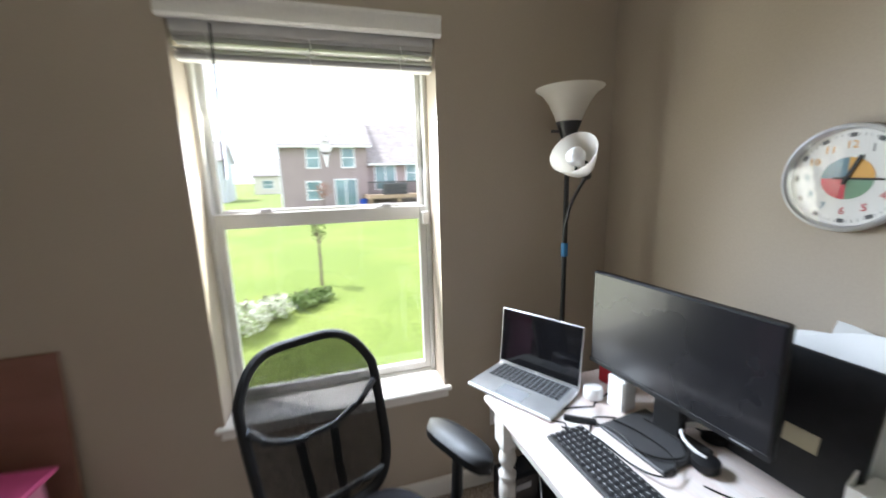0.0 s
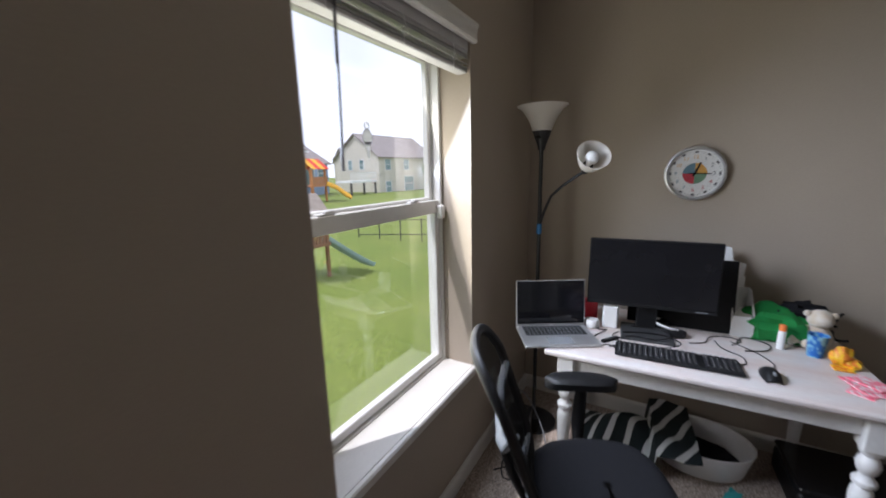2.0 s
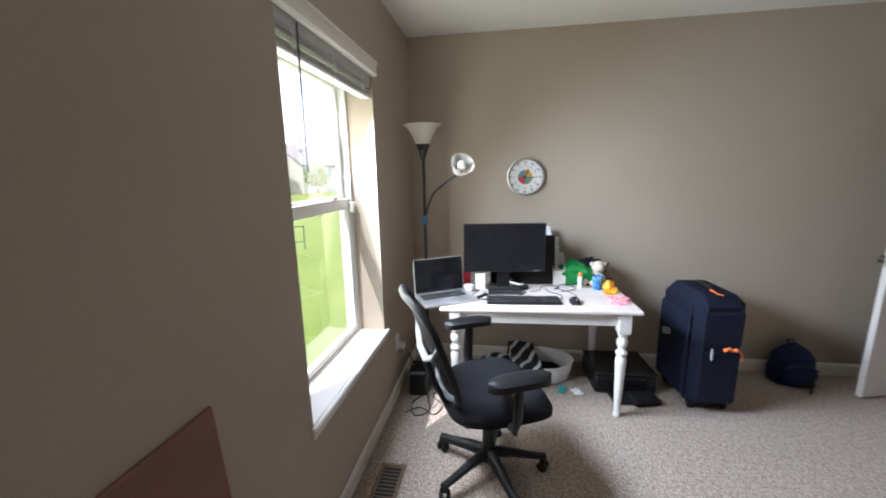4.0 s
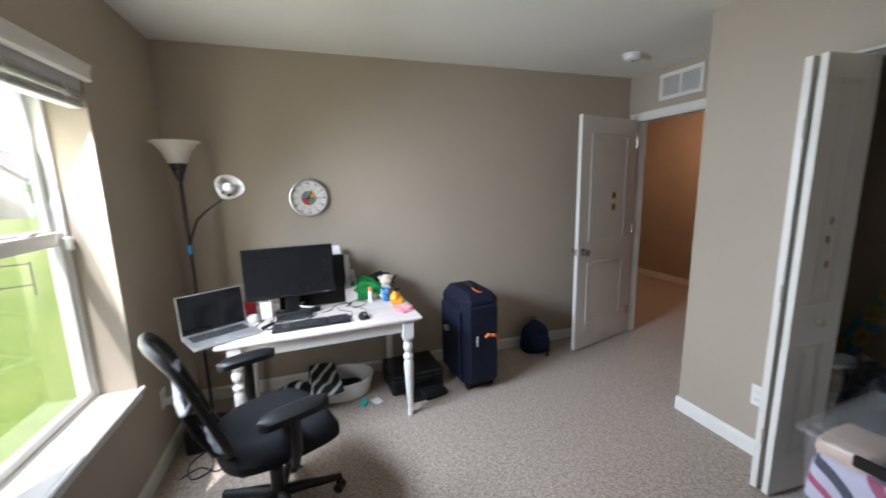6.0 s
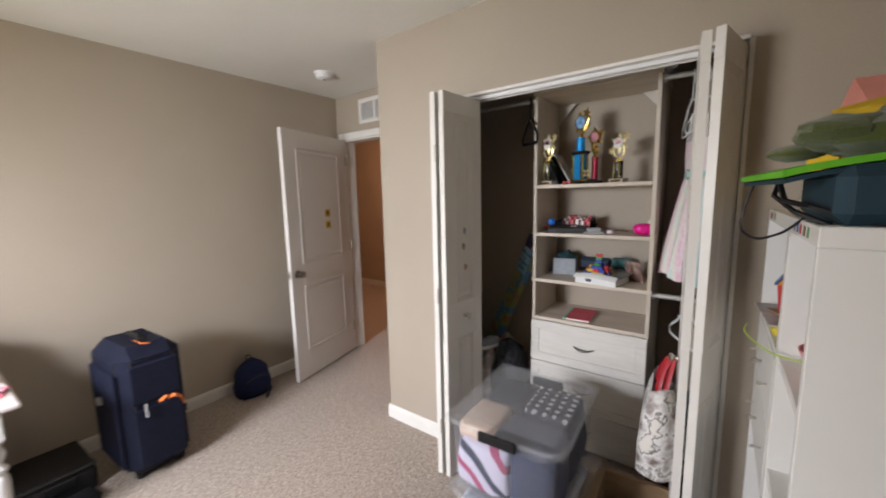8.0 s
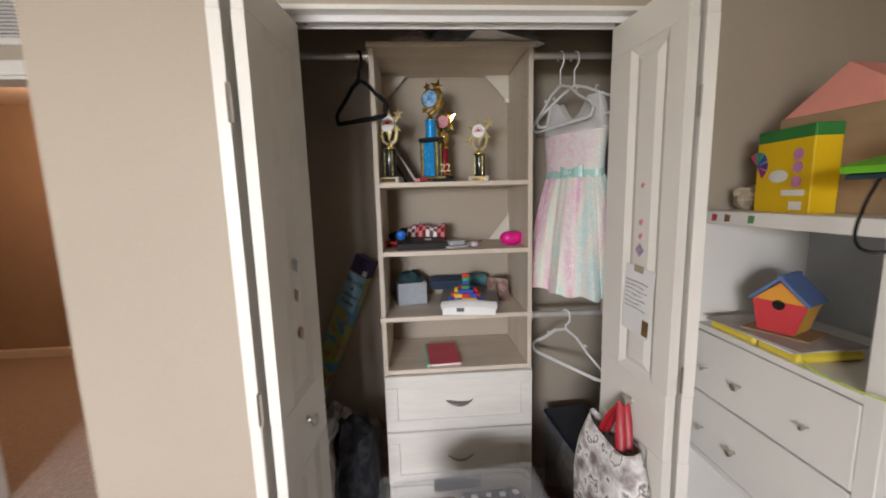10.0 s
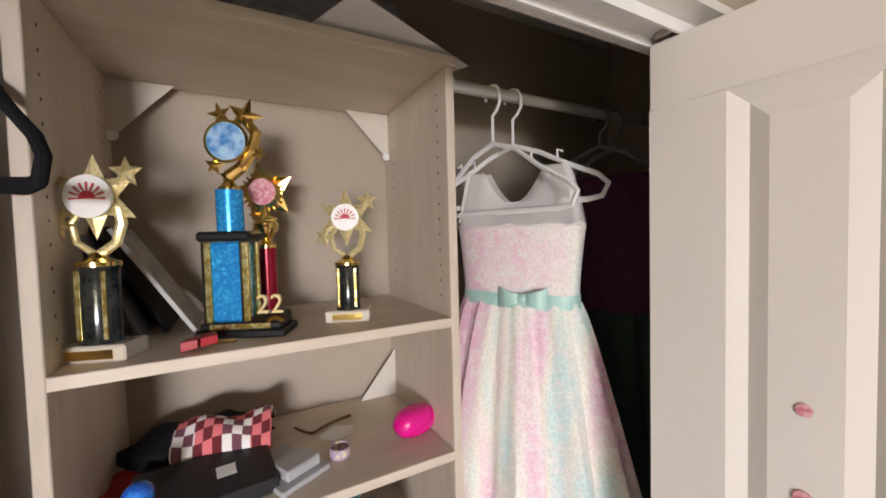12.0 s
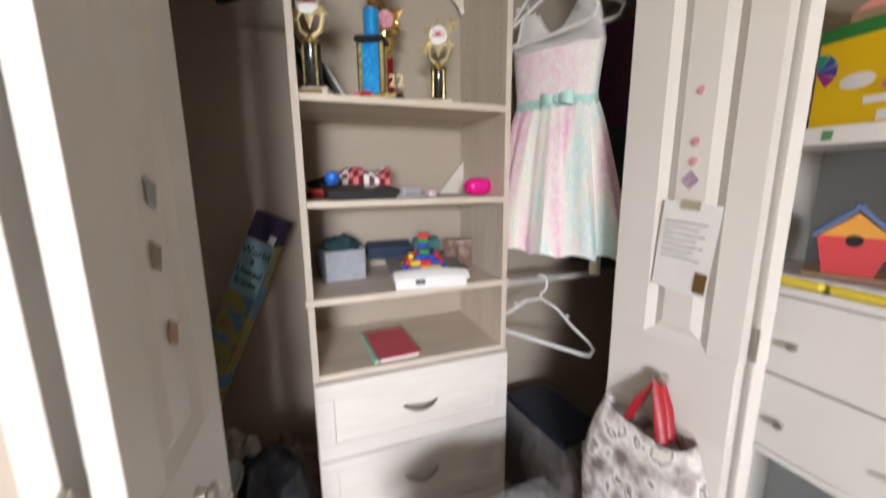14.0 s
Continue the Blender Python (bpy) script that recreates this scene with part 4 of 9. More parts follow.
def seat_fn(u, q):
    a, r = 2 * math.pi * u, q
    c, k = math.cos(a), math.sin(a)
    sx = abs(c) ** 0.6 * (1 if c > 0 else -1)
    sy = abs(k) ** 0.6 * (1 if k > 0 else -1)
    top = 0.505 - 0.06 * max(0, (r - 0.72) / 0.28) ** 2.2 - (0.03 * max(0, sy * r) ** 3) + 0.012 * (sx * r) ** 2
    return (sx * r * (0.25 - 0.02 * max(0, -sy)), sy * r * 0.245 + 0.02, top)
part("seat", Shape().sheet(seat_fn, 40, 12, (0, 0, -0.03)), FABRIC, ch, "black padded seat")
part("seat_pan", Shape().box(-0.2, -0.19, 0.405, 0.2, 0.22, 0.448, 0.02), BLACK, ch)
BM = pose(0, -0.175, 0.53, 20)      # the backrest's own frame, leaning back; z up along it
def back_pt(a, k=1.0):
    c, q = math.cos(a), math.sin(a)
    zz = 0.225 + k * 0.265 * (abs(q) ** 0.52) * (1 if q > 0 else -1)
    wid = 0.196 + 0.05 * (zz - 0.1) if zz < 0.36 else 0.209 - 0.25 * (zz - 0.36)
    x = k * wid * (abs(c) ** 0.46) * (1 if c > 0 else -1)
    return Vector((x, -0.055 * (1 - (x / 0.24) ** 2) + 0.03 * (zz - 0.2) ** 2, zz))
ring = [back_pt(2 * math.pi * i / 72) for i in range(72)]
part("back_frame", Shape().tube(ring, 0.0165, 10, closed=True, flat=0.85), BLACK, ch, "curved black back frame", m=BM)
# open mesh: crossing threads
s = Shape()
def back_sheet(u, q):
    a = back_pt(math.pi * u * 0.999 + 0.0005)
    b2 = back_pt(-(math.pi * u * 0.999 + 0.0005))
    return a.lerp(b2, q) + Vector((0, 0.004, 0))
MESH = bpy.data.materials.new("black_open_mesh")
MESH.use_nodes = True
t = MESH.node_tree
p = t.nodes["Principled BSDF"]
p.inputs["Base Color"].default_value = (0.01, 0.01, 0.011, 1)
p.inputs["Specular IOR Level"].default_value = 0.15
p.inputs["Roughness"].default_value = 0.8
co = t.nodes.new("ShaderNodeTexCoord")
vo = t.nodes.new("ShaderNodeTexVoronoi")
vo.inputs["Scale"].default_value = 850
gt = t.nodes.new("ShaderNodeMath")
gt.operation = "GREATER_THAN"
gt.inputs[1].default_value = 0.37
t.links.new(co.outputs["Object"], vo.inputs["Vector"])
t.links.new(vo.outputs["Distance"], gt.inputs[0])
t.links.new(gt.outputs[0], p.inputs["Alpha"])
part("mesh_back", Shape().sheet(back_sheet, 30, 16), MESH, ch, "see-through black mesh", m=BM)
LUMB = mat("grey_lumbar_plastic", (0.13, 0.145, 0.17), 0.4, scale=20)
part("lumbar_bar", Shape().tube([(-0.20, -0.01, 0.30), (-0.15, -0.05, 0.24), (-0.06, -0.075, 0.20), (0.06, -0.075, 0.20), (0.15, -0.05, 0.24), (0.20, -0.01, 0.30)], 0.017, 10, flat=0.6), LUMB, ch, "grey lumbar yoke", m=BM)
for x in (-0.055, 0.055):
    part("back_strut", Shape().tube([(x, -0.075, 0.19), (x * 0.9, -0.085, 0.08), (x * 0.8, -0.075, -0.04), (x * 0.7, 0.02, -0.13), (x * 0.7, 0.13, -0.155)], 0.014, 10), BLACK, ch, m=BM)
part("lower_bar", Shape().tube([(-0.17, -0.025, 0.02), (-0.09, -0.055, 0.005), (0.0, -0.062, 0.0), (0.09, -0.055, 0.005), (0.17, -0.025, 0.02)], 0.014, 10, flat=0.7), LUMB, ch, m=BM)
for sx in (-1, 1):
    part("arm_post", Shape().tube([(sx * 0.20, 0.0, 0.43), (sx * 0.285, 0.0, 0.44), (sx * 0.305, 0.0, 0.50), (sx * 0.305, 0.005, 0.60), (sx * 0.305, 0.01, 0.665)], [0.018, 0.022, 0.026, 0.024, 0.02], 10, flat=0.7), BLACK, ch)
    def pad(u, q, sx=sx):
        y = (u - 0.5) * 0.27 + 0.005
        w = 0.048 * math.sqrt(max(0, 1 - abs(2 * u - 1) ** 3.2)) + 0.002
        return (sx * 0.31 + (q - 0.5) * 2 * w, y, 0.70 - 0.014 * abs(2 * q - 1) ** 3 - 0.012 * abs(2 * u - 1) ** 3)
    part("arm_pad", Shape().sheet(pad, 16, 8, (0, 0, -0.026)), BLACK, ch, "smooth black arm pad")

# ---- by the east wall ----
su = thing("suitcase", "tall navy soft-sided suitcase with orange zip pulls", "suitcase", pose(1.04, -0.29, 0, 0, 0, 4))
s = Shape().box(-0.215, -0.15, 0.02, 0.215, 0.15, 0.745, 0.06)
part("body", s, NAVY, su)
part("front_pocket", Shape().box(-0.228, -0.115, 0.08, -0.205, 0.115, 0.41, 0.011), NAVY, su)
part("front_pocket", Shape().box(-0.226, -0.115, 0.44, -0.205, 0.115, 0.655, 0.010), NAVY, su)
part("side_pocket", Shape().box(-0.17, 0.148, 0.09, 0.17, 0.168, 0.62, 0.018), NAVY, su)
ZIP = plain("black_zip", (0.012, 0.012, 0.013), 0.5)
part("zip", Shape().tube([(-0.214, -0.095, 0.07), (-0.214, -0.095, 0.675), (-0.214, 0.095, 0.675), (-0.214, 0.095, 0.07)], 0.005, 6), ZIP, su)
part("zip", Shape().tube([(-0.155, 0.149, 0.07), (-0.155, 0.149, 0.675), (0.155, 0.149, 0.675), (0.155, 0.149, 0.07)], 0.005, 6), ZIP, su)
part("carry_handle", Shape().tube([(-0.09, 0, 0.735), (-0.07, 0, 0.757), (0.07, 0, 0.757), (0.09, 0, 0.735)], 0.013, 8, flat=1.5), ZIP, su)
part("ribbon", Shape().tube([(-0.10, 0.02, 0.745), (-0.13, 0.04, 0.765), (-0.16, 0.02, 0.748), (-0.17, -0.01, 0.742)], 0.010, 6, flat=0.3), ORANGE, su, "orange ribbon on the handle")
part("ribbon", Shape().tube([(-0.238, -0.04, 0.43), (-0.25, -0.07, 0.44), (-0.248, -0.10, 0.415), (-0.245, -0.115, 0.37)], 0.010, 6, flat=0.4).tube([(-0.242, -0.06, 0.43), (-0.25, -0.03, 0.45), (-0.245, 0.0, 0.43)], 0.009, 6, flat=0.4), ORANGE, su, "orange ribbon on the zip")
GREYT = plain("grey_badge", (0.45, 0.46, 0.48), 0.4)
part("badge", Shape().box(-0.12, 0.168, 0.40, -0.02, 0.173, 0.445, 0.003, m=pose(0, 0, 0, 0, 18)), GREYT, su)
part("zip_pull", Shape().tube([(-0.24, 0.06, 0.44), (-0.243, 0.062, 0.41), (-0.243, 0.06, 0.37)], 0.006, 6), GREYT, su)
part("side_strap", Shape().tube([(-0.05, -0.155, 0.28), (-0.06, -0.19, 0.26), (-0.03, -0.20, 0.22), (0.0, -0.16, 0.21)], 0.012, 6, flat=0.5), ZIP, su)
for x in (-0.15, 0.15):
    for y in (-0.1, 0.1):
        part("wheel", Shape().lathe([(0.018, -0.012), (0.022, -0.008), (0.022, 0.008), (0.018, 0.012)], 14, pose(x, y, 0.022, 90)).box(x - 0.018, y - 0.016, 0.02, x + 0.018, y + 0.016, 0.042, 0.004), BLACK, su)

NAVYB = mat("dark_blue_nylon", (0.010, 0.016, 0.055), 0.75, second=(0.014, 0.022, 0.07), scale=25, bump=0.4, bump_scale=900, spec=0.25)
bp = thing("backpack", "small navy backpack on the carpet against the wall", "backpack", pose(1.30, -1.03, 0, 0, 0, -4))
def sack(u, q):
    a = 2 * math.pi * u
    z = 0.275 * q
    k = (1 - max(0, (q - 0.55) / 0.45) ** 2.4 * 0.82) * (0.9 + 0.1 * math.sin(math.pi * min(1, q * 2)))
    return (0.105 * k * math.cos(a) * (1.1 if math.cos(a) < 0 else 0.75), 0.135 * k * math.sin(a) * (1 + 0.15 * abs(math.cos(a))), z + 0.003)
part("body", Shape().sheet(sack, 24, 14), NAVYB, bp)
part("bottom", Shape().box(-0.09, -0.11, 0.0, 0.075, 0.11, 0.02, 0.009), NAVYB, bp)
part("lid_top", Shape().blob((0, 0, 0.262), (0.03, 0.04, 0.022), 12), NAVYB, bp)
part("front_pocket", Shape().blob((-0.10, 0, 0.10), (0.035, 0.10, 0.085), 16, 0.1, 1), NAVYB, bp)
part("zip", Shape().tube([(-0.118, -0.09, 0.14), (-0.134, -0.04, 0.17), (-0.134, 0.04, 0.17), (-0.118, 0.09, 0.14)], 0.004, 6), ZIP, bp)
part("haul_loop", Shape().tube([(0.03, -0.02, 0.268), (0.035, -0.015, 0.295), (0.035, 0.015, 0.295), (0.03, 0.02, 0.268)], 0.005, 6), ZIP, bp)
part("strap", Shape().tube([(-0.06, -0.12, 0.02), (-0.10, -0.08, 0.012), (-0.15, -0.05, 0.008), (-0.17, -0.03, 0.006)], 0.012, 6, flat=0.4), ZIP, bp)

pr = thing("printer", "flat black printer on the carpet under the desk", "printer", pose(1.15, 0.155, 0, 0, 0, 3))
part("body", Shape().box(-0.17, -0.20, 0.0, 0.17, 0.20, 0.125, 0.015), BLACK, pr)
part("scanner_lid", Shape().box(-0.17, -0.20, 0.127, 0.17, 0.20, 0.15, 0.008), BLACKG, pr)
part("control_panel", Shape().box(-0.178, -0.12, 0.07, -0.168, 0.12, 0.12, 0.003), BLACKG, pr)
part("output_tray", Shape().box(-0.30, -0.15, 0.012, -0.172, 0.12, 0.03, 0.005), BLACK, pr)
single("black_case", Shape().box(-0.06, -0.09, 0, 0.06, 0.09, 0.045, 0.015), FABRIC, "small black fabric case on the carpet", "case", pose(0.905, 0.055, 0, 0, 0, 12))

bed = thing("pet_bed", "white oval plastic basket under the desk", "basket", pose(1.17, 0.68, 0, 0, 0, 0))
part("shell", Shape().lathe([(0.155, 0.0), (0.175, 0.01), (0.195, 0.10), (0.20, 0.135), (0.205, 0.14), (0.198, 0.142), (0.188, 0.13), (0.17, 0.03), (0.0, 0.022)], 36, sx=0.85, sy=1.12), WHITEP, bed)
part("cushion", Shape().blob((0, 0, 0.04), (0.13, 0.18, 0.03), 18, 0.2, 2), FABRIC, bed, "dark cushion")
STRIPE = bpy.data.materials.new("striped_blanket_cloth")
STRIPE.use_nodes = True
t = STRIPE.node_tree
p = t.nodes["Principled BSDF"]
p.inputs["Roughness"].default_value = 0.95
co, wv, rp, mp = t.nodes.new("ShaderNodeTexCoord"), t.nodes.new("ShaderNodeTexWave"), t.nodes.new("ShaderNodeValToRGB"), t.nodes.new("ShaderNodeMapping")
mp.inputs["Rotation"].default_value = (0.3, 0.2, 0.5)
wv.inputs["Scale"].default_value, wv.inputs["Distortion"].default_value, wv.inputs["Detail"].default_value = 3.6, 1.6, 1
wv.bands_direction = "Y"
rp.color_ramp.interpolation = "CONSTANT"
rp.color_ramp.elements[0].color, rp.color_ramp.elements[1].color = (0.012, 0.02, 0.022, 1), (0.62, 0.63, 0.62, 1)
rp.color_ramp.elements[1].position = 0.76
t.links.new(co.outputs["Object"], mp.inputs[0])
t.links.new(mp.outputs[0], wv.inputs["Vector"])
t.links.new(wv.outputs["Fac"], rp.inputs[0])
t.links.new(rp.outputs[0], p.inputs["Base Color"])
def drape(u, q):
    x, y = -0.22 + 0.44 * u, -0.28 + 0.56 * q
    z = 0.17 * math.exp(-((x / 0.16) ** 2 + (y / 0.22) ** 2)) + 0.018 * noise.noise(Vector((x * 9, y * 9, 1.0))) + 0.03 * noise.noise(Vector((x * 4, y * 5, 3.0)))
    if y < -0.08:
        z = max(z, 0.15 + 0.02 * noise.noise(Vector((x * 10, y * 10, 2))))
    return (x * (1 + 0.15 * math.sin(7 * q)), y, max(0.006, z))
single("striped_blanket", Shape().sheet(drape, 30, 36, (0, 0, -0.005)), STRIPE, "dark green and white striped blanket heaped by the basket", "blanket", pose(1.13, 0.98, 0.0, 0, 0, 6))
TEAL = plain("teal_paper", (0.05, 0.36, 0.36), 0.6)
single("teal_wrapper", Shape().sheet(lambda u, q: (u * 0.09, q * 0.05, 0.004 + 0.012 * abs(math.sin(5 * u + 3 * q))), 8, 6, (0, 0, 0.001)), TEAL, "small teal paper on the carpet", "paper", pose(0.92, 0.55, 0, 0, 0, -25))
single("white_wrapper", Shape().sheet(lambda u, q: (u * 0.08, q * 0.06, 0.004 + 0.01 * abs(math.sin(6 * u + 4 * q + 1))), 8, 6, (0, 0, 0.001)), PAPER, "crumpled white paper scrap on the carpet", "paper", pose(0.93, 0.42, 0, 0, 0, 20))
# charger brick and its cables by the outlet
pc = thing("black_power_unit", "black boxy power unit on the carpet below the outlet", "power unit", pose(0.88, 1.53, 0, 0, 0, 6))
part("body", Shape().box(-0.09, -0.06, 0, 0.09, 0.06, 0.17, 0.012), BLACK, pc)
part("label_plate", Shape().box(-0.04, -0.0612, 0.10, 0.04, -0.0601, 0.13), GREYP, pc)
plug = thing("wall_plug", "white charger plugged into the outlet", "charger", pose(0.845, WN - 0.009, 0.34))
part("body", Shape().box(-0.02, -0.045, -0.02, 0.02, 0, 0.02, 0.005), WHITEP, plug)
cable([(0.845, 1.62, 0.335), (0.86, 1.58, 0.25), (0.80, 1.50, 0.14), (0.74, 1.44, 0.01), (0.62, 1.42, 0.006), (0.58, 1.50, 0.006), (0.70, 1.54, 0.008), (0.80, 1.48, 0.01)], 0.0035, "black cable hanging from the outlet to the carpet")
cable([(0.85, 1.62, 0.34), (0.90, 1.57, 0.30), (0.96, 1.50, 0.22), (0.93, 1.40, 0.05), (0.80, 1.36, 0.006), (0.66, 1.40, 0.006)], 0.003, "grey charger cable by the outlet", GREYP)
cable([(0.60, 1.56, 0.006), (0.66, 1.48, 0.006), (0.60, 1.38, 0.006), (0.70, 1.34, 0.006), (0.80, 1.42, 0.006), (0.90, 1.36, 0.008)], 0.0035, "black power cable lying on the carpet")

# ---- west of the window ----
BOARD = mat("red_brown_board", (0.24, 0.115, 0.085), 0.6, second=(0.21, 0.10, 0.07), scale=4, stretch=(1, 1, 4))
single("wooden_board", Shape().box(-0.70, 0, 0, 0, 0.012, 0.935, 0.003, m=pose(0, 0, 0, -4)), BOARD, "red-brown board leaning on the wall by the window", "board", pose(-0.735, 1.592, 0.004))
PINK = mat("pink_paint", (0.62, 0.10, 0.30), 0.5, second=(0.56, 0.085, 0.27), scale=8)
PINKL = plain("light_pink_paint", (0.70, 0.30, 0.50), 0.5)
ph = thing("pink_toy_cabinet", "pink painted toy cabinet with an overhanging top", "toy cabinet", pose(-0.98, 1.44, 0, 0, 0, -6))
part("top", Shape().box(-0.24, -0.12, 0.585, 0.24, 0.13, 0.605, 0.005), PINK, ph)
part("body", Shape().box(-0.21, -0.09, 0.0, 0.21, 0.11, 0.584, 0.004), PINKL, ph)
part("door", Shape().box(0.0, -0.097, 0.04, 0.19, -0.0905, 0.55, 0.003), PINK, ph)
part("door", Shape().box(-0.19, -0.097, 0.04, -0.005, -0.0905, 0.55, 0.003), PINK, ph)
single("wooden_block", Shape().box(-0.03, -0.03, 0, 0.03, 0.03, 0.06, 0.004), plain("salmon_block", (0.65, 0.30, 0.25)), "salmon toy block on the pink cabinet", "toy block", pose(-1.06, 1.41, 0.605, 0, 0, 20))

# ---- closet ----
OAK = mat("whitewashed_oak", (0.66, 0.58, 0.49), 0.5, second=(0.58, 0.50, 0.41), scale=7, stretch=(1, 1, 0.14), amount=0.7, grain=0.06, grain_scale=60, bump=0.1, bump_scale=150)
OAKH = mat("whitewashed_oak_flat", (0.66, 0.58, 0.49), 0.5, second=(0.58, 0.50, 0.41), scale=7, stretch=(0.14, 1, 1), amount=0.7, grain=0.06, grain_scale=60, bump=0.1, bump_scale=150)
OAKF = mat("whitewashed_drawer_front", (0.74, 0.71, 0.66), 0.48, second=(0.68, 0.645, 0.59), scale=9, stretch=(0.14, 1, 1), amount=0.7, grain=0.05, grain_scale=60)
TX0, TX1, TY0, TY1, TZ = -1.325, -0.695, -1.80, CB + 0.004, 2.068
tw = thing("closet_tower", "whitewashed oak closet tower with open shelves over drawers", "shelf unit")
for x in (TX0, TX1 - 0.019):
    part("side_panel", Shape().box(x, TY1, 0, x + 0.019, TY0, TZ - 0.019, 0.0015), OAK, tw)
part("top_board", Shape().box(TX0 - 0.006, TY1, TZ - 0.0188, TX1 + 0.006, TY0 + 0.008, TZ, 0.0015), OAKH, tw)
SHELVES = (1.55, 1.276, 1.004, 0.773)
for z in SHELVES:
    o = 0.006 if z == 1.004 else 0
    if o:
        part("shelf", Shape().box(TX0 - 0.004, TY0, z - 0.019, TX1 + 0.004, TY0 + 0.008, z, 0.0015), OAKH, tw)
    part("shelf", Shape().box(TX0 + 0.0192, TY1, z - 0.019, TX1 - 0.0192, TY0 - 0.0005 + (0.0 if o else 0.004), z, 0.0015), OAKH, tw)
BRACE = mat("pale_brace_plastic", (0.66, 0.62, 0.55), 0.45, second=(0.62, 0.58, 0.51), scale=15)
def drawer(z0, z1):
    x0, x1, y = TX0 + 0.003, TX1 - 0.003, TY0 + 0.002
    d = part("drawer", Shape().box(x0, y, z0, x1, y + 0.012, z1, 0.002), OAKF, tw, "shaker drawer front")
    s = Shape()
    for a in ((x0, z0, x1, z0 + 0.05), (x0, z1 - 0.05, x1, z1), (x0, z0 + 0.05, x0 + 0.05, z1 - 0.05), (x1 - 0.05, z0 + 0.05, x1, z1 - 0.05)):
        s.box(a[0], y + 0.0122, a[1], a[2], y + 0.019, a[3], 0.0015)
    part("rim", s, OAKF, d)
    cx, cz = (x0 + x1) / 2, (z0 + z1) / 2
    pts = [(cx + 0.055 * k, y + 0.019 + 0.022 * (1 - k * k), cz + 0.010 * (k * k) - 0.004) for k in (-1, -0.8, -0.55, -0.3, 0, 0.3, 0.55, 0.8, 1)]
    part("handle", Shape().tube(pts, [0.004, 0.007, 0.009, 0.0105, 0.011, 0.0105, 0.009, 0.007, 0.004], 10, flat=0.55), DARKSTEEL, d, "curved pewter drawer pull")
    return d
for z0, z1 in ((0.505, 0.752), (0.252, 0.499), (0.03, 0.246)):
    drawer(z0, z1)
part("plinth", Shape().box(TX0 + 0.02, TY0 - 0.03, 0, TX1 - 0.02, TY0 - 0.012, 0.03), OAKH, tw)
for x, sx in ((TX0 + 0.0192, 1), (TX1 - 0.0192, -1)):
    part("corner_brace", Shape().prism([(0, 0), (sx * 0.115, 0), (0, -0.125)], 0.003, pose(x, TY1 + 0.03, TZ - 0.021, 90)), BRACE, tw, "pale triangular corner brace")
    part("brace_screw", Shape().lathe([(0.011, 0), (0.009, 0.004), (0, 0.005)], 12, pose(x + sx * 0.008, TY1 + 0.031, TZ - 0.135, -90)), WHITEP, tw)
part("corner_brace", Shape().prism([(0, 0), (0.10, 0), (0, 0.125)], 0.003, pose(TX0 + 0.0192, TY1 + 0.03, 1.2762, 90)), BRACE, tw)
PEG = plain("peg_hole", (0.08, 0.06, 0.05))
s = Shape()
for x, a in ((TX0 + 0.0192, 90), (TX1 - 0.0192, -90)):
    for y in (TY0 - 0.04, TY1 + 0.06):
        for k in range(14):
            s.lathe([(0.0028, 0), (0.0028, 0.0004)], 8, pose(x, y, 1.59 + 0.032 * k, 0, a))
tagged(part("peg_holes", s, PEG, tw), "rows of small dark shelf peg holes", kind="stuff")

# rods
ROD = mat("white_closet_rod", (0.62, 0.61, 0.58), 0.35, 0.3, scale=20)
for nm, x0, x1, z in (("closet_rod", -2.25, TX0, 2.03), ("closet_rod", TX1, JUT - T, 2.03), ("closet_rod", -2.25, TX0, 0.975)):
    r = thing(nm, "white metal closet rod between its sockets", "closet rod", pose(0, -1.836, z))
    part("rod", Shape().rod((x0 + 0.004, 0, 0), (x1 - 0.004, 0, 0), 0.0125, n=16), ROD, r)
    for x, d in ((x0, 1), (x1, -1)):
        part("socket", Shape().rod((x, 0, 0), (x + d * 0.012, 0, 0), 0.022, n=16), ROD, r)

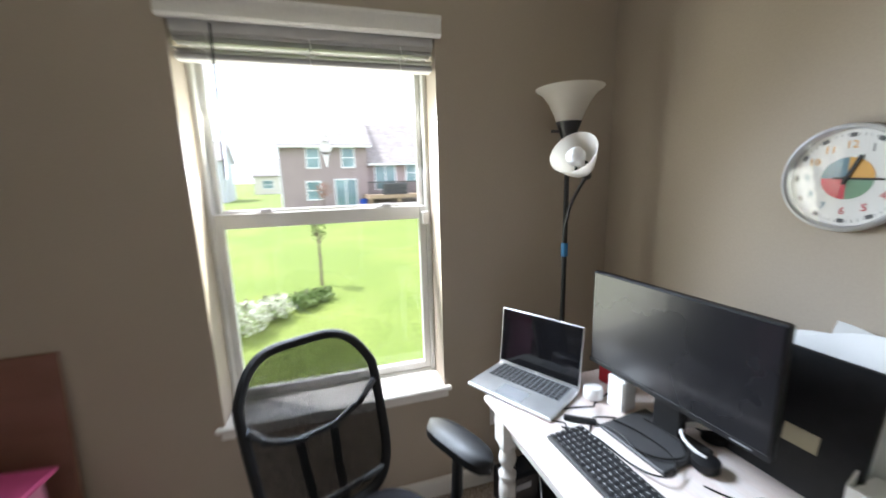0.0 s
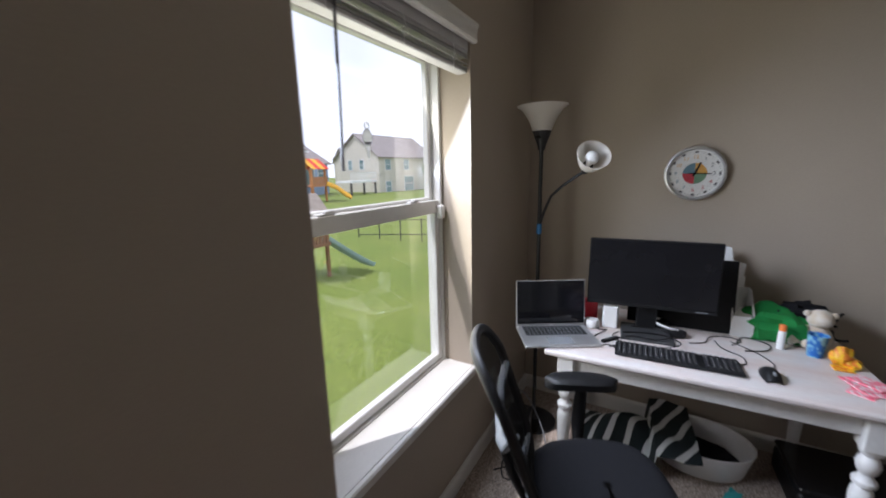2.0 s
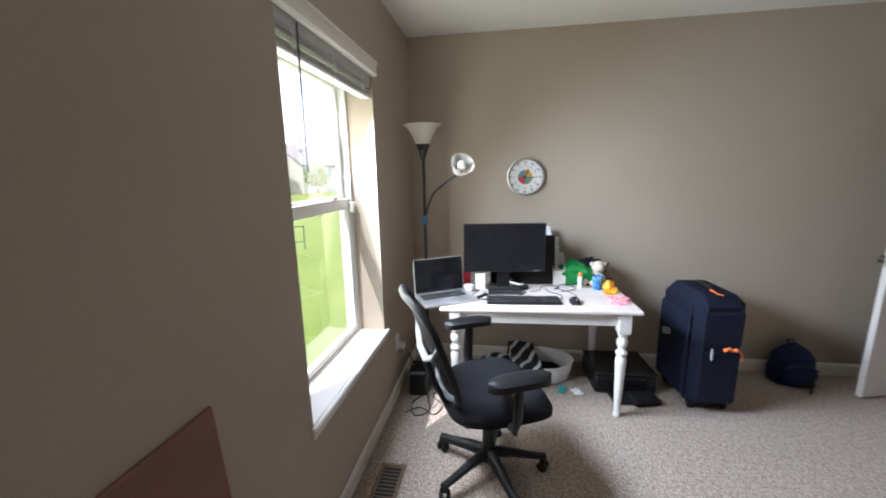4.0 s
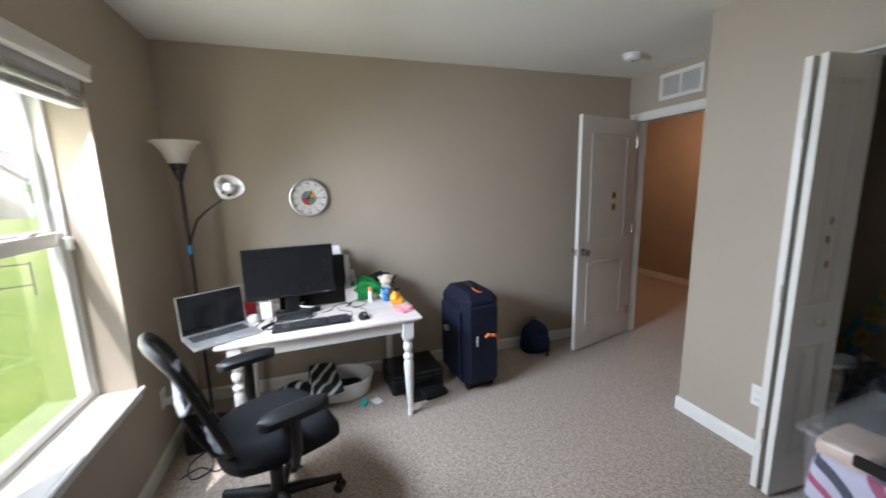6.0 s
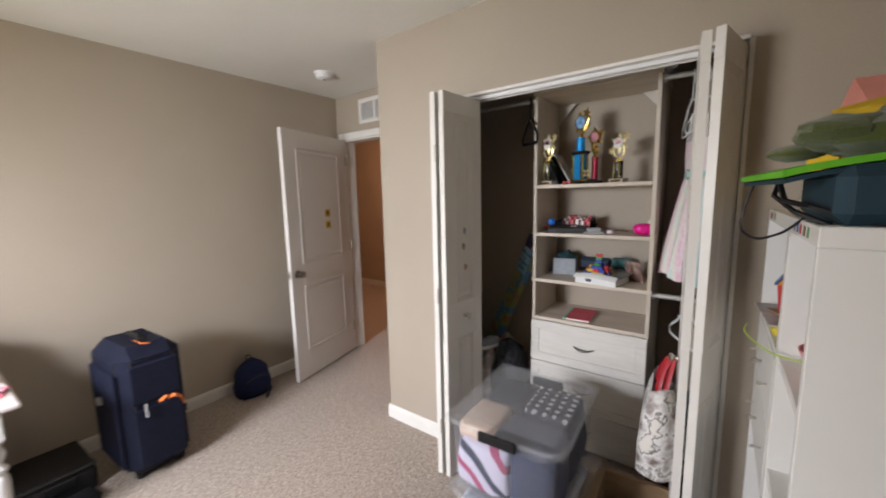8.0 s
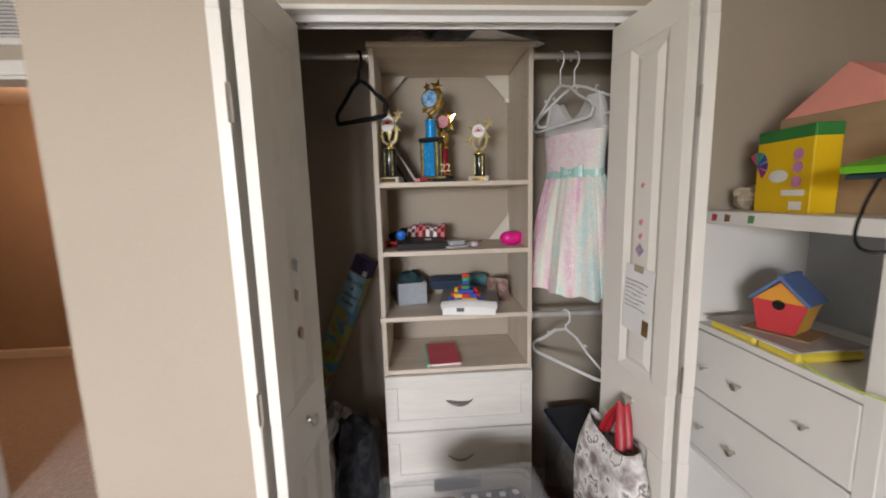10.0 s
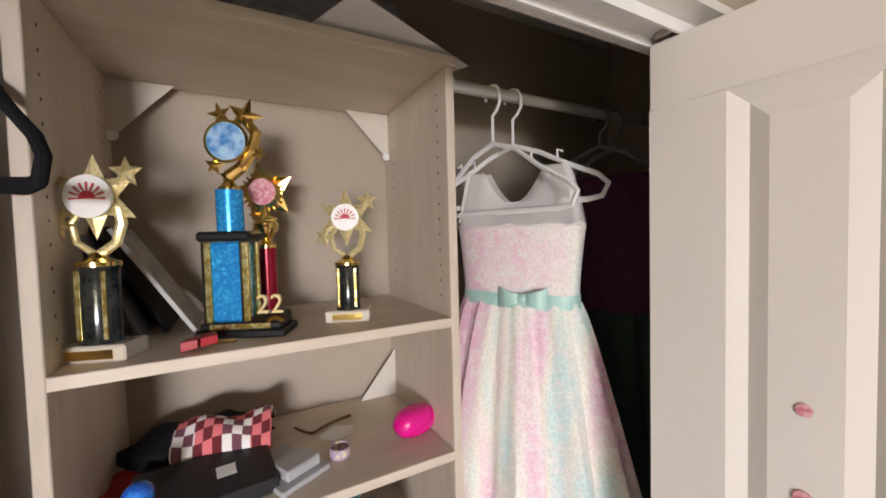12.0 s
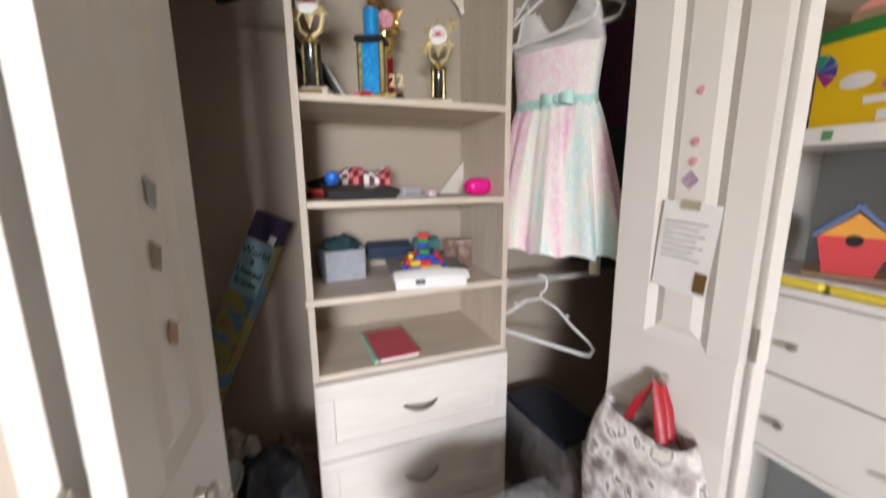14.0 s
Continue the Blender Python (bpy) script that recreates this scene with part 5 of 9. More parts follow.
# bifold doors with their track
BIF = mat("white_bifold_paint", (0.78, 0.75, 0.70), 0.42, second=(0.74, 0.71, 0.66), scale=3, bump=0.06, bump_scale=250)
def leaf(parent, p, q, z0=0.014, z1=1.985, left=0.078, right=0.078):
    """One leaf from p to q in plan, 32 mm thick, with two raised panels on both faces."""
    p, q = Vector(p), Vector(q)
    L = (q - p).length
    m = pose(p.x, p.y, 0, 0, 0, math.degrees(math.atan2(q.y - p.y, q.x - p.x)))
    th = 0.014
    s = Shape()
    a0, a1 = left, L - right
    bands = ((z0, 0.20), (0.76, 0.955), (1.89, z1))
    for b0, b1 in bands:
        s.box(0.0, -th, b0, L, th, b1, 0.002)
    for b0, b1 in ((0.20, 0.76), (0.955, 1.89)):
        s.box(0, -th, b0, a0, th, b1).box(a1, -th, b0, L, th, b1)
    lf = part("leaf", s, BIF, parent, m=m)
    for b0, b1 in ((0.20, 0.76), (0.955, 1.89)):
        w, dpt = 0.021, 0.010
        v = []
        for side in (-1, 1):
            v += [(a0, side * th, b0), (a1, side * th, b0), (a1, side * th, b1), (a0, side * th, b1)]
            v += [(a0 + w, side * (th - dpt), b0 + w), (a1 - w, side * (th - dpt), b0 + w), (a1 - w, side * (th - dpt), b1 - w), (a0 + w, side * (th - dpt), b1 - w)]
            e = w + 0.021
            v += [(a0 + e, side * (th - 0.003), b0 + e), (a1 - e, side * (th - 0.003), b0 + e), (a1 - e, side * (th - 0.003), b1 - e), (a0 + e, side * (th - 0.003), b1 - e)]
        f = []
        for o in (0, 12):
            for r in (0, 4):
                f += [(o + r + i, o + r + (i + 1) % 4, o + r + 4 + (i + 1) % 4, o + r + 4 + i) for i in range(4)]
            f.append((o + 8, o + 9, o + 10, o + 11))
        f += [(i, (i + 1) % 4, 12 + (i + 1) % 4, 12 + i) for i in range(4)]
        part("panel", Shape().add(v, f), BIF, lf, smooth=0)
    return lf, m, L
def knob_on(parent, m, x, y, z, side):
    turn = m @ Matrix.Translation((x, y, z)) @ Matrix.Rotation(radians(-90 * side), 4, "X")
    part("knob", Shape().lathe([(0.012, 0), (0.009, 0.006), (0.009, 0.014), (0.016, 0.020), (0.017, 0.028), (0.010, 0.033), (0, 0.034)], 18, turn), STEEL, parent, "small nickel knob")

bl = thing("door_2", "white bifold closet door folded open at the jamb", "bifold door", kind="structure")
leaf(bl, (-0.437, -1.465), (-0.452, -1.163))
lf, lm, L = leaf(bl, (-0.525, -1.463), (-0.500, -1.167))
knob_on(bl, lm, L * 0.5, 0.014, 0.872, 1)
for z in (0.3, 1.0, 1.7):
    part("hinge", Shape().rod((-0.470, -1.158, z - 0.04), (-0.470, -1.158, z + 0.04), 0.006, n=8), STEEL, bl)
br = thing("door_3", "white bifold closet door with stickers and a note", "bifold door", kind="structure")
leaf(br, (-1.618, -1.465), (-1.549, -1.174))
lf, rm, L = leaf(br, (-1.488, -1.492), (-1.514, -1.188), left=0.096, right=0.060)
knob_on(br, rm, L * 0.53, -0.014, 0.862, -1)
for z in (0.3, 1.0, 1.7):
    part("hinge", Shape().rod((-1.533, -1.1775, z - 0.035), (-1.533, -1.1775, z + 0.035), 0.003, n=8), STEEL, br)
tr = thing("bifold_track", "white metal bifold track under the closet header", "door track", pose(0, 0, 0), kind="structure")
s = Shape().box(KX0, CF - 0.078, KZ - 0.004, KX1, CF - 0.03, KZ - 0.001)
s.box(KX0, CF - 0.078, KZ - 0.018, KX1, CF - 0.074, KZ - 0.004).box(KX0, CF - 0.034, KZ - 0.018, KX1, CF - 0.030, KZ - 0.004)
part("channel", s, WHITEP, tr)
for x, y in ((-1.492, -1.474), (-0.545, -1.474)):
    part("pivot_pin", Shape().rod((x, y, 1.985), (x, y, KZ - 0.004), 0.005, n=8).box(x - 0.015, y - 0.012, KZ - 0.014, x + 0.015, y + 0.012, KZ - 0.005, 0.002), STEEL, tr)
s = Shape().box(KX0 - 0.0, CF - T, 0, KX0 + 0.014, CF, KZ).box(KX1 - 0.014, CF - T, 0, KX1, CF, KZ).box(KX0 + 0.014, CF - T, KZ - 0.0005, KX1 - 0.014, CF + 0.004, KZ + 0.012)
structure("trim", s, TRIM, "white lining of the closet opening", "trim")

# stickers and a note on the right-hand closet door
def on_door(name, m, along, z, shape, material, label, cat, side=-1, face=0.0147):
    turn = m @ Matrix.Translation((along, side * face, z)) @ Matrix.Rotation(radians(90 if side < 0 else -90), 4, "X")
    return single(name, shape, material, label, cat, turn)
PST = mat("pink_sticker", (0.62, 0.20, 0.26), 0.5, second=(0.75, 0.45, 0.48), scale=160, amount=0.9)
PST2 = mat("lilac_sticker", (0.50, 0.36, 0.48), 0.5, second=(0.30, 0.22, 0.34), scale=120, amount=0.9)
for z, r, mm in ((1.508, 0.008, PST), (1.405, 0.0095, PST), (1.365, 0.009, PST)):
    on_door("sticker", rm, L * 0.56, z, Shape().lathe([(r, 0), (r * 0.9, 0.0015)], 18), mm, "round pink sticker on the closet door", "sticker", face=0.012)
on_door("sticker", rm, L * 0.555, 1.325, Shape().prism([(0.018, 0), (0, 0.021), (-0.018, 0), (0, -0.02)], 0.0015), PST2, "lilac diamond-shaped sticker on the closet door", "sticker", face=0.012)
note = thing("paper_note", "handwritten paper note taped to the closet door", "note", rm @ Matrix.Translation((L * 0.5 + 0.023, -0.0155, 1.178)) @ Matrix.Rotation(radians(90), 4, "X") @ pose(0, 0, 0, 0, 0, -4))
part("sheet", Shape().sheet(lambda u, q: ((u - 0.5) * 0.125, (q - 0.5) * 0.20, 0.001 + 0.004 * u * (1 - q)), 6, 8, (0, 0, 0.0005)), PAPER, note)
for k in range(7):      # lines of writing too small to read
    part("writing_line", Shape().tube([(-0.05 + i * 0.0025, 0.056 - k * 0.013 + 0.0018 * math.sin(i * 2.3 + k) * (i % 3), 0.0062) for i in range(39 - (k * 7) % 13)], 0.0006, 4), INK, note)
part("tape", Shape().box(-0.02, 0.085, 0.0055, 0.02, 0.105, 0.0062), TAPE, note)
part("brown_patch", Shape().box(0.035, -0.09, 0.006, 0.06, -0.045, 0.0068), BROWNISH, note)
for along, z, c in ((0.145, 1.32, (0.35, 0.38, 0.38)), (0.155, 1.24, (0.30, 0.24, 0.15)), (0.14, 1.13, (0.45, 0.30, 0.18))):
    on_door("sticker", lm, along, z, Shape().prism([(0.012, -0.02), (0.014, 0.01), (-0.004, 0.022), (-0.012, -0.008)], 0.001), plain("old_sticker", c), "torn remains of a sticker on the closet door", "sticker", side=1)

# hangers
def hanger(label, material, m, width=0.40, drop=0.11, hook=0.075, r=0.005, notches=True):
    h = thing("clothes_hanger", label, "hanger", m, group="clothes hangers")
    hk = [(0.0 + 0.02 * math.cos(a), 0, 0.02 * math.sin(a) - 0.008) for a in [math.pi * (1.15 - 1.15 * k / 9) for k in range(10)]]
    hk = [(x, y, z) for x, y, z in hk] + [(0.021, 0, -0.03), (0.012, 0, -0.045), (0.0, 0, -0.055), (0, 0, -hook)]
    part("hook", Shape().tube(hk, r * 0.85, 8), material, h)
    w = width / 2
    body = [(0, 0, -hook), (0.06, 0, -hook - 0.022), (w * 0.6, 0, -hook - drop * 0.62), (w - 0.02, 0, -hook - drop * 0.94), (w, 0, -hook - drop - 0.015), (w - 0.012, 0, -hook - drop - 0.04), (w - 0.04, 0, -hook - drop - 0.045)]
    body += [(-x, y, z) for x, y, z in body[:0:-1]]
    part("frame", Shape().tube(body, r, 8, closed=True, flat=1.5), material, h)
    if notches:
        for k in (-1, 1):
            part("notch", Shape().tube([(k * w * 0.5, 0, -hook - drop * 0.46), (k * w * 0.5, 0, -hook - drop * 0.46 + 0.018), (k * w * 0.56, 0, -hook - drop * 0.5 + 0.016)], r * 0.7, 6), material, h)
    return h
def rod_pose(x, turn, z=2.03 + 0.0125):
    return pose(x, -1.836, z - 0.009, 0, 0, turn)
hanger("black velvet clothes hanger, empty, on the rod", FABRIC, rod_pose(-0.654, 125) @ pose(0, 0, 0, 0, 5), 0.43, 0.105, 0.088, 0.0068, notches=False)
DT = 117     # turn of the dress on the rod
hanger("white plastic hanger holding a party dress", WHITEP, rod_pose(-1.502, DT), 0.41, 0.09, 0.115, 0.0042)
hanger("white plastic hanger, empty, beside the dress", WHITEP, rod_pose(-1.445, 104), 0.40, 0.11, 0.115, 0.0042)
hanger("white plastic hanger, empty, on the low rod", WHITEP, pose(-1.487, -1.836, 0.975 + 0.0125 - 0.009, 0, 0, DT), 0.40, 0.12, 0.075)
hanger("grey hanger holding a maroon dress", GREYP, rod_pose(-1.80, 112), 0.36, 0.10, 0.09)
hanger("grey hanger at the back of the rod", GREYP, rod_pose(-1.86, 108), 0.36, 0.10, 0.09)

# party dress: satin under lace, in pastel bands
def pastel_lace(low, high):
    """Printed satin in soft pastel streaks under a flowered white lace that covers it from low to high."""
    m = bpy.data.materials.new("pastel_lace")
    m.use_nodes = True
    t = m.node_tree
    p = t.nodes["Principled BSDF"]
    co, mp = t.nodes.new("ShaderNodeTexCoord"), t.nodes.new("ShaderNodeMapping")
    mp.inputs["Scale"].default_value = (1, 1, 0.17)
    wv = t.nodes.new("ShaderNodeTexNoise")
    wv.inputs["Scale"].default_value, wv.inputs["Detail"].default_value = 12.0, 1.0
    rp = t.nodes.new("ShaderNodeValToRGB")
    e = rp.color_ramp.elements
    e[0].position, e[0].color = 0.36, (0.64, 0.86, 0.85, 1)
    e[1].position, e[1].color = 0.62, (0.90, 0.48, 0.66, 1)
    mid = e.new(0.45)
    mid.color = (0.90, 0.87, 0.76, 1)
    mid = e.new(0.53)
    mid.color = (0.92, 0.68, 0.77, 1)
    vo = t.nodes.new("ShaderNodeTexVoronoi")
    vo.feature = "DISTANCE_TO_EDGE"
    vo.inputs["Scale"].default_value = 105
    r2 = t.nodes.new("ShaderNodeValToRGB")
    r2.color_ramp.elements[0].position, r2.color_ramp.elements[1].position = 0.02, 0.16
    r2.color_ramp.elements[0].color, r2.color_ramp.elements[1].color = (1, 1, 1, 1), (0.88, 0.88, 0.88, 1)
    mx = t.nodes.new("ShaderNodeMixRGB")
    mx.blend_type, mx.inputs[0].default_value = "MULTIPLY", 1
    bp2 = t.nodes.new("ShaderNodeBump")
    bp2.inputs["Strength"].default_value, bp2.inputs["Distance"].default_value, bp2.invert = 0.6, 0.003, True
    t.links.new(co.outputs["Object"], mp.inputs[0])
    t.links.new(mp.outputs[0], wv.inputs["Vector"])
    t.links.new(co.outputs["Object"], vo.inputs["Vector"])
    t.links.new(wv.outputs["Fac"], rp.inputs[0])
    t.links.new(vo.outputs["Distance"], r2.inputs[0])
    ns = t.nodes.new("ShaderNodeTexNoise")
    ns.inputs["Scale"].default_value, ns.inputs["Detail"].default_value, ns.inputs["Roughness"].default_value = 42, 6, 0.75
    r3 = t.nodes.new("ShaderNodeMapRange")
    r3.inputs[1].default_value, r3.inputs[2].default_value, r3.inputs[3].default_value, r3.inputs[4].default_value = 0.44, 0.62, low, high
    m3 = t.nodes.new("ShaderNodeMixRGB")
    m3.inputs[2].default_value = (0.90, 0.88, 0.86, 1)
    t.links.new(co.outputs["Object"], ns.inputs["Vector"])
    t.links.new(ns.outputs["Fac"], r3.inputs[0])
    t.links.new(r3.outputs[0], m3.inputs[0])
    t.links.new(rp.outputs[0], m3.inputs[1])
    t.links.new(m3.outputs[0], mx.inputs[1])
    t.links.new(r2.outputs[0], mx.inputs[2])
    t.links.new(mx.outputs[0], p.inputs["Base Color"])
    t.links.new(vo.outputs["Distance"], bp2.inputs["Height"])
    t.links.new(bp2.outputs[0], p.inputs["Normal"])
    p.inputs["Roughness"].default_value = 0.7
    p.inputs["Sheen Weight"].default_value = 0.3
    return m
LACE, LACE_TOP = pastel_lace(0.05, 0.80), pastel_lace(0.35, 0.95)
MINT = mat("mint_satin", (0.42, 0.68, 0.63), 0.3, second=(0.34, 0.60, 0.56), scale=30, sheen=0.3)
SHEER = clear_plastic("sheer_tulle", (0.95, 0.94, 0.93), 0.44, 0.85)
dr = thing("party_dress", "sleeveless pastel lace party dress with a mint sash", "dress", pose(-1.505, -1.832, 0, 0, 0, DT))
def skirt(u, q):
    a = 2 * math.pi * u
    z = 1.565 - 0.475 * q
    k = 1 + (0.085 * q + 0.04) * math.sin(12 * a + 1.6 * math.sin(2 * a)) + 0.025 * math.sin(29 * a + math.sin(5 * a))
    wx, wy = 0.138 + 0.10 * q ** 0.8, 0.045 + 0.085 * q ** 0.8
    return (wx * k * math.cos(a) - 0.0 + 0.01 * q, wy * k * math.sin(a), z + 0.006 * q * math.sin(13 * a + 1))
part("skirt", Shape().sheet(skirt, 132, 18), LACE, dr, "full lace skirt in pink, cream and mint")
def bodice(u, q):
    a = 2 * math.pi * u
    z = 1.565 + 0.165 * q
    wx = 0.140 + 0.016 * q ** 1.5
    zz = z + (0.008 * abs(math.sin(5 * a)) if q > 0.99 else 0)
    return (wx * math.cos(a), (0.045 + 0.006 * math.sin(math.pi * q)) * math.sin(a), zz)
part("bodice", Shape().sheet(bodice, 40, 10), LACE_TOP, dr, "lace bodice with a scalloped edge")
def yoke(u, q):
    x = (u - 0.5) * 0.312
    top = 1.862 - 0.078 * max(0, 1 - (abs(x) / 0.092) ** 2)
    z = 1.728 + (top - 1.728) * q
    return (x * (1 - 0.22 * q), 0.046 * math.cos(math.pi * (u - 0.5)) ** 0.5 * (1 - 0.6 * q) + 0.003 if abs(u - 0.5) < 0.5 else 0.003, z)
part("yoke", Shape().sheet(yoke, 30, 8), SHEER, dr, "sheer gathered yoke")
part("yoke", Shape().sheet(lambda u, q: (lambda p: (p[0], -p[1], p[2]))(yoke(u, q)), 30, 8), SHEER, dr)
for k in (-1, 1):
    part("strap", Shape().tube([(k * 0.146, 0.012, 1.735), (k * 0.132, 0.016, 1.80), (k * 0.116, 0.008, 1.866), (k * 0.116, -0.008, 1.866), (k * 0.142, -0.012, 1.745)], 0.008, 6, flat=0.4), SHEER, dr)
part("sash", Shape().sheet(lambda u, q: (0.1425 * math.cos(2 * math.pi * u), 0.050 * math.sin(2 * math.pi * u), 1.552 + 0.03 * q + 0.002 * math.sin(40 * u)), 48, 3), MINT, dr, "mint satin sash")
bowf = Shape()
for k in (-1, 1):
    bowf.sheet(lambda u, q: (0.035 + k * 0.055 * u, -0.052 - 0.014 * math.sin(math.pi * u), 1.575 + (q - 0.5) * (0.014 + 0.034 * u)), 6, 4, (0, -0.006, 0))
bowf.blob((0.035, -0.06, 1.575), (0.012, 0.01, 0.012), 10)
part("bow", bowf, MINT, dr, "mint satin bow")
part("care_tag", Shape().box(0.15, -0.002, 1.02, 0.185, 0.0, 1.09), TAPE, dr)
LIN = plain("dress_lining", (0.72, 0.72, 0.70))
part("lining", Shape().sheet(lambda u, q: ((0.10 + 0.085 * q) * math.cos(2 * math.pi * u), (0.036 + 0.07 * q) * math.sin(2 * math.pi * u), 1.56 - 0.45 * q), 32, 4), LIN, dr)
MAR = mat("maroon_cloth", (0.075, 0.012, 0.05), 0.8, second=(0.11, 0.02, 0.075), scale=60, amount=0.8, sheen=0.2)
GRN2 = mat("dark_green_cloth", (0.02, 0.045, 0.035), 0.85, second=(0.03, 0.06, 0.05), scale=20)
pd = thing("maroon_dress", "maroon top with a dark green skirt on a hanger", "dress", pose(-1.82, -1.84, 0, 0, 0, 110))
part("top", Shape().sheet(lambda u, q: ((0.125 + 0.03 * q * q) * math.cos(2 * math.pi * u), 0.05 * math.sin(2 * math.pi * u), 1.50 + 0.36 * q), 32, 8), MAR, pd)
part("skirt", Shape().sheet(lambda u, q: ((0.13 + 0.07 * q) * (1 + 0.08 * math.sin(22 * math.pi * u)) * math.cos(2 * math.pi * u), (0.05 + 0.06 * q) * (1 + 0.08 * math.sin(22 * math.pi * u)) * math.sin(2 * math.pi * u), 1.505 - 0.5 * q), 88, 6), GRN2, pd)

# ---- trophies on the top shelf ----
GOLD = mat("gold_chrome", (0.85, 0.62, 0.22), 0.16, 1.0, second=(0.75, 0.52, 0.16), scale=40)
GLITT = mat("gold_glitter_plastic", (0.80, 0.66, 0.30), 0.3, 0.6, second=(0.95, 0.86, 0.55), scale=220, amount=0.95)
PALEGOLD = mat("pale_gold_paint", (0.80, 0.66, 0.36), 0.35, 0.35, second=(0.72, 0.57, 0.28), scale=60)
HOLOB = mat("blue_hologram_foil", (0.01, 0.28, 0.74), 0.25, 0.4, second=(0.02, 0.46, 0.90), scale=150, amount=0.8)
HOLOK = mat("black_hologram_foil", (0.012, 0.012, 0.014), 0.16, 0.6, second=(0.10, 0.11, 0.10), scale=70, amount=0.35)
HOLOG = mat("gold_hologram_foil", (0.55, 0.40, 0.10), 0.2, 0.8, second=(0.90, 0.85, 0.45), scale=130, amount=0.95)
MARBLE = mat("cream_marble", (0.66, 0.60, 0.50), 0.3, second=(0.58, 0.51, 0.41), scale=22, coat=0.3)
DRED = plain("deep_red_column", (0.32, 0.01, 0.03), 0.25, metal=0.4)
DISC = plain("white_medallion", (0.85, 0.84, 0.82), 0.35)
BLUD = mat("blue_medallion", (0.05, 0.22, 0.52), 0.3, second=(0.35, 0.55, 0.75), scale=50, amount=0.8)
def star(r0, r1, n, depth, m, s=None):
    s = s or Shape()
    poly = [((r0 if k % 2 == 0 else r1) * math.cos(math.pi * k / n + math.pi / 2), (r0 if k % 2 == 0 else r1) * math.sin(math.pi * k / n + math.pi / 2)) for k in range(2 * n)]
    v = [(x, y, 0) for x, y in poly] + [(0, 0, depth), (0, 0, -depth * 0.6)]
    k = 2 * n
    f = [(i, (i + 1) % k, k) for i in range(k)] + [((i + 1) % k, i, k + 1) for i in range(k)]
    return s.add(v, f, m)
FACE = pose(0, 0, 0, 90)       # turns a flat shape upright, facing +y ... local front is -y
def sun_disc(parent, cz, r):
    d = part("medallion", Shape().lathe([(r, 0), (r, 0.004)], 28, pose(0, -0.010, cz, 90)), DISC, parent, "round medallion with a red sunburst")
    s = Shape()
    for k in range(9):
        s.prism([(0.002, 0), (r * 0.75, -0.0016), (r * 0.75, 0.0016)], 0.0008, pose(0, -0.0142, cz - r * 0.1, 90) @ pose(0, 0, 0, 0, 0, 180 * k / 8))
    s.prism([(r * 0.35 * math.cos(radians(18 * k)), r * 0.35 * math.sin(radians(18 * k))) for k in range(11)], 0.001, pose(0, -0.0142, cz - r * 0.1, 90))
    part("sunburst", s, CRED, d, smooth=0)
def small_trophy(m, h, r, label, scale=1.0):
    t = thing("trophy", label, "trophy", m @ Matrix.Scale(scale, 4), group="trophies on the shelf")
    part("marble_base", Shape().box(-0.045, -0.028, 0, 0.045, 0.028, 0.024, 0.003), MARBLE, t, "cream marble base")
    part("name_plate", Shape().box(-0.03, -0.0292, 0.005, 0.03, -0.0282, 0.018), GOLD, t)
    part("column", Shape().lathe([(0.026, 0.024), (0.024, 0.028), (0.024, h - 0.004), (0.026, h)], 24), HOLOK, t, "black hologram column")
    for x in (-0.017, 0.017):
        part("strip", Shape().box(x - 0.003, -0.0205, 0.03, x + 0.003, -0.0175, h - 0.006, 0.001), HOLOG, t)
    part("cap", Shape().lathe([(0.027, h), (0.027, h + 0.006), (0.012, h + 0.012), (0.008, h + 0.02)], 20), GOLD, t)
    cz = h + 0.10
    part("riser", Shape().tube([(-0.004, 0, h + 0.018), (-0.026, 0, h + 0.034), (-0.032, 0, h + 0.062), (-0.018, 0, h + 0.082)], 0.005, 8).tube([(0.004, 0, h + 0.018), (0.026, 0, h + 0.034), (0.034, 0, h + 0.062), (0.03, 0, h + 0.085)], 0.007, 8), GLITT, t, "gold glitter loop")
    s = star(0.062, 0.030, 6, 0.012, pose(0, 0, cz, 90))
    star(0.024, 0.011, 5, 0.006, pose(0.045, -0.004, cz + 0.035, 90, 0, 0), s)
    star(0.022, 0.010, 5, 0.006, pose(-0.045, -0.004, cz - 0.04, 90, 20, 0), s)
    part("star", s, GLITT, t, "gold star burst", smooth=0)
    sun_disc(t, cz, r)
    return t
SZ = 1.55
small_trophy(pose(-0.755, -1.868, SZ, 0, 0, 180 - 20), 0.135, 0.031, "trophy with a black hologram column and gold star")
small_trophy(pose(-1.127, -1.905, SZ, 0, 0, 180 - 22), 0.118, 0.028, "smaller trophy with a black column and gold star", 0.95)
tb = thing("trophy", "tall trophy with blue hologram columns and a gold figure", "trophy", pose(-0.945, -1.90, SZ, 0, 0, 180 - 24), group="trophies on the shelf")
part("base", Shape().box(-0.075, -0.036, 0, 0.075, 0.036, 0.014, 0.003).box(-0.068, -0.03, 0.014, 0.068, 0.03, 0.026, 0.003), BLACK, tb, "stepped black base")
part("name_plate", Shape().box(-0.05, -0.0315, 0.0155, 0.05, -0.0302, 0.0245), HOLOG, tb)
part("column", Shape().box(-0.050, -0.022, 0.026, 0.006, 0.022, 0.165, 0.004), HOLOB, tb, "blue hologram column")
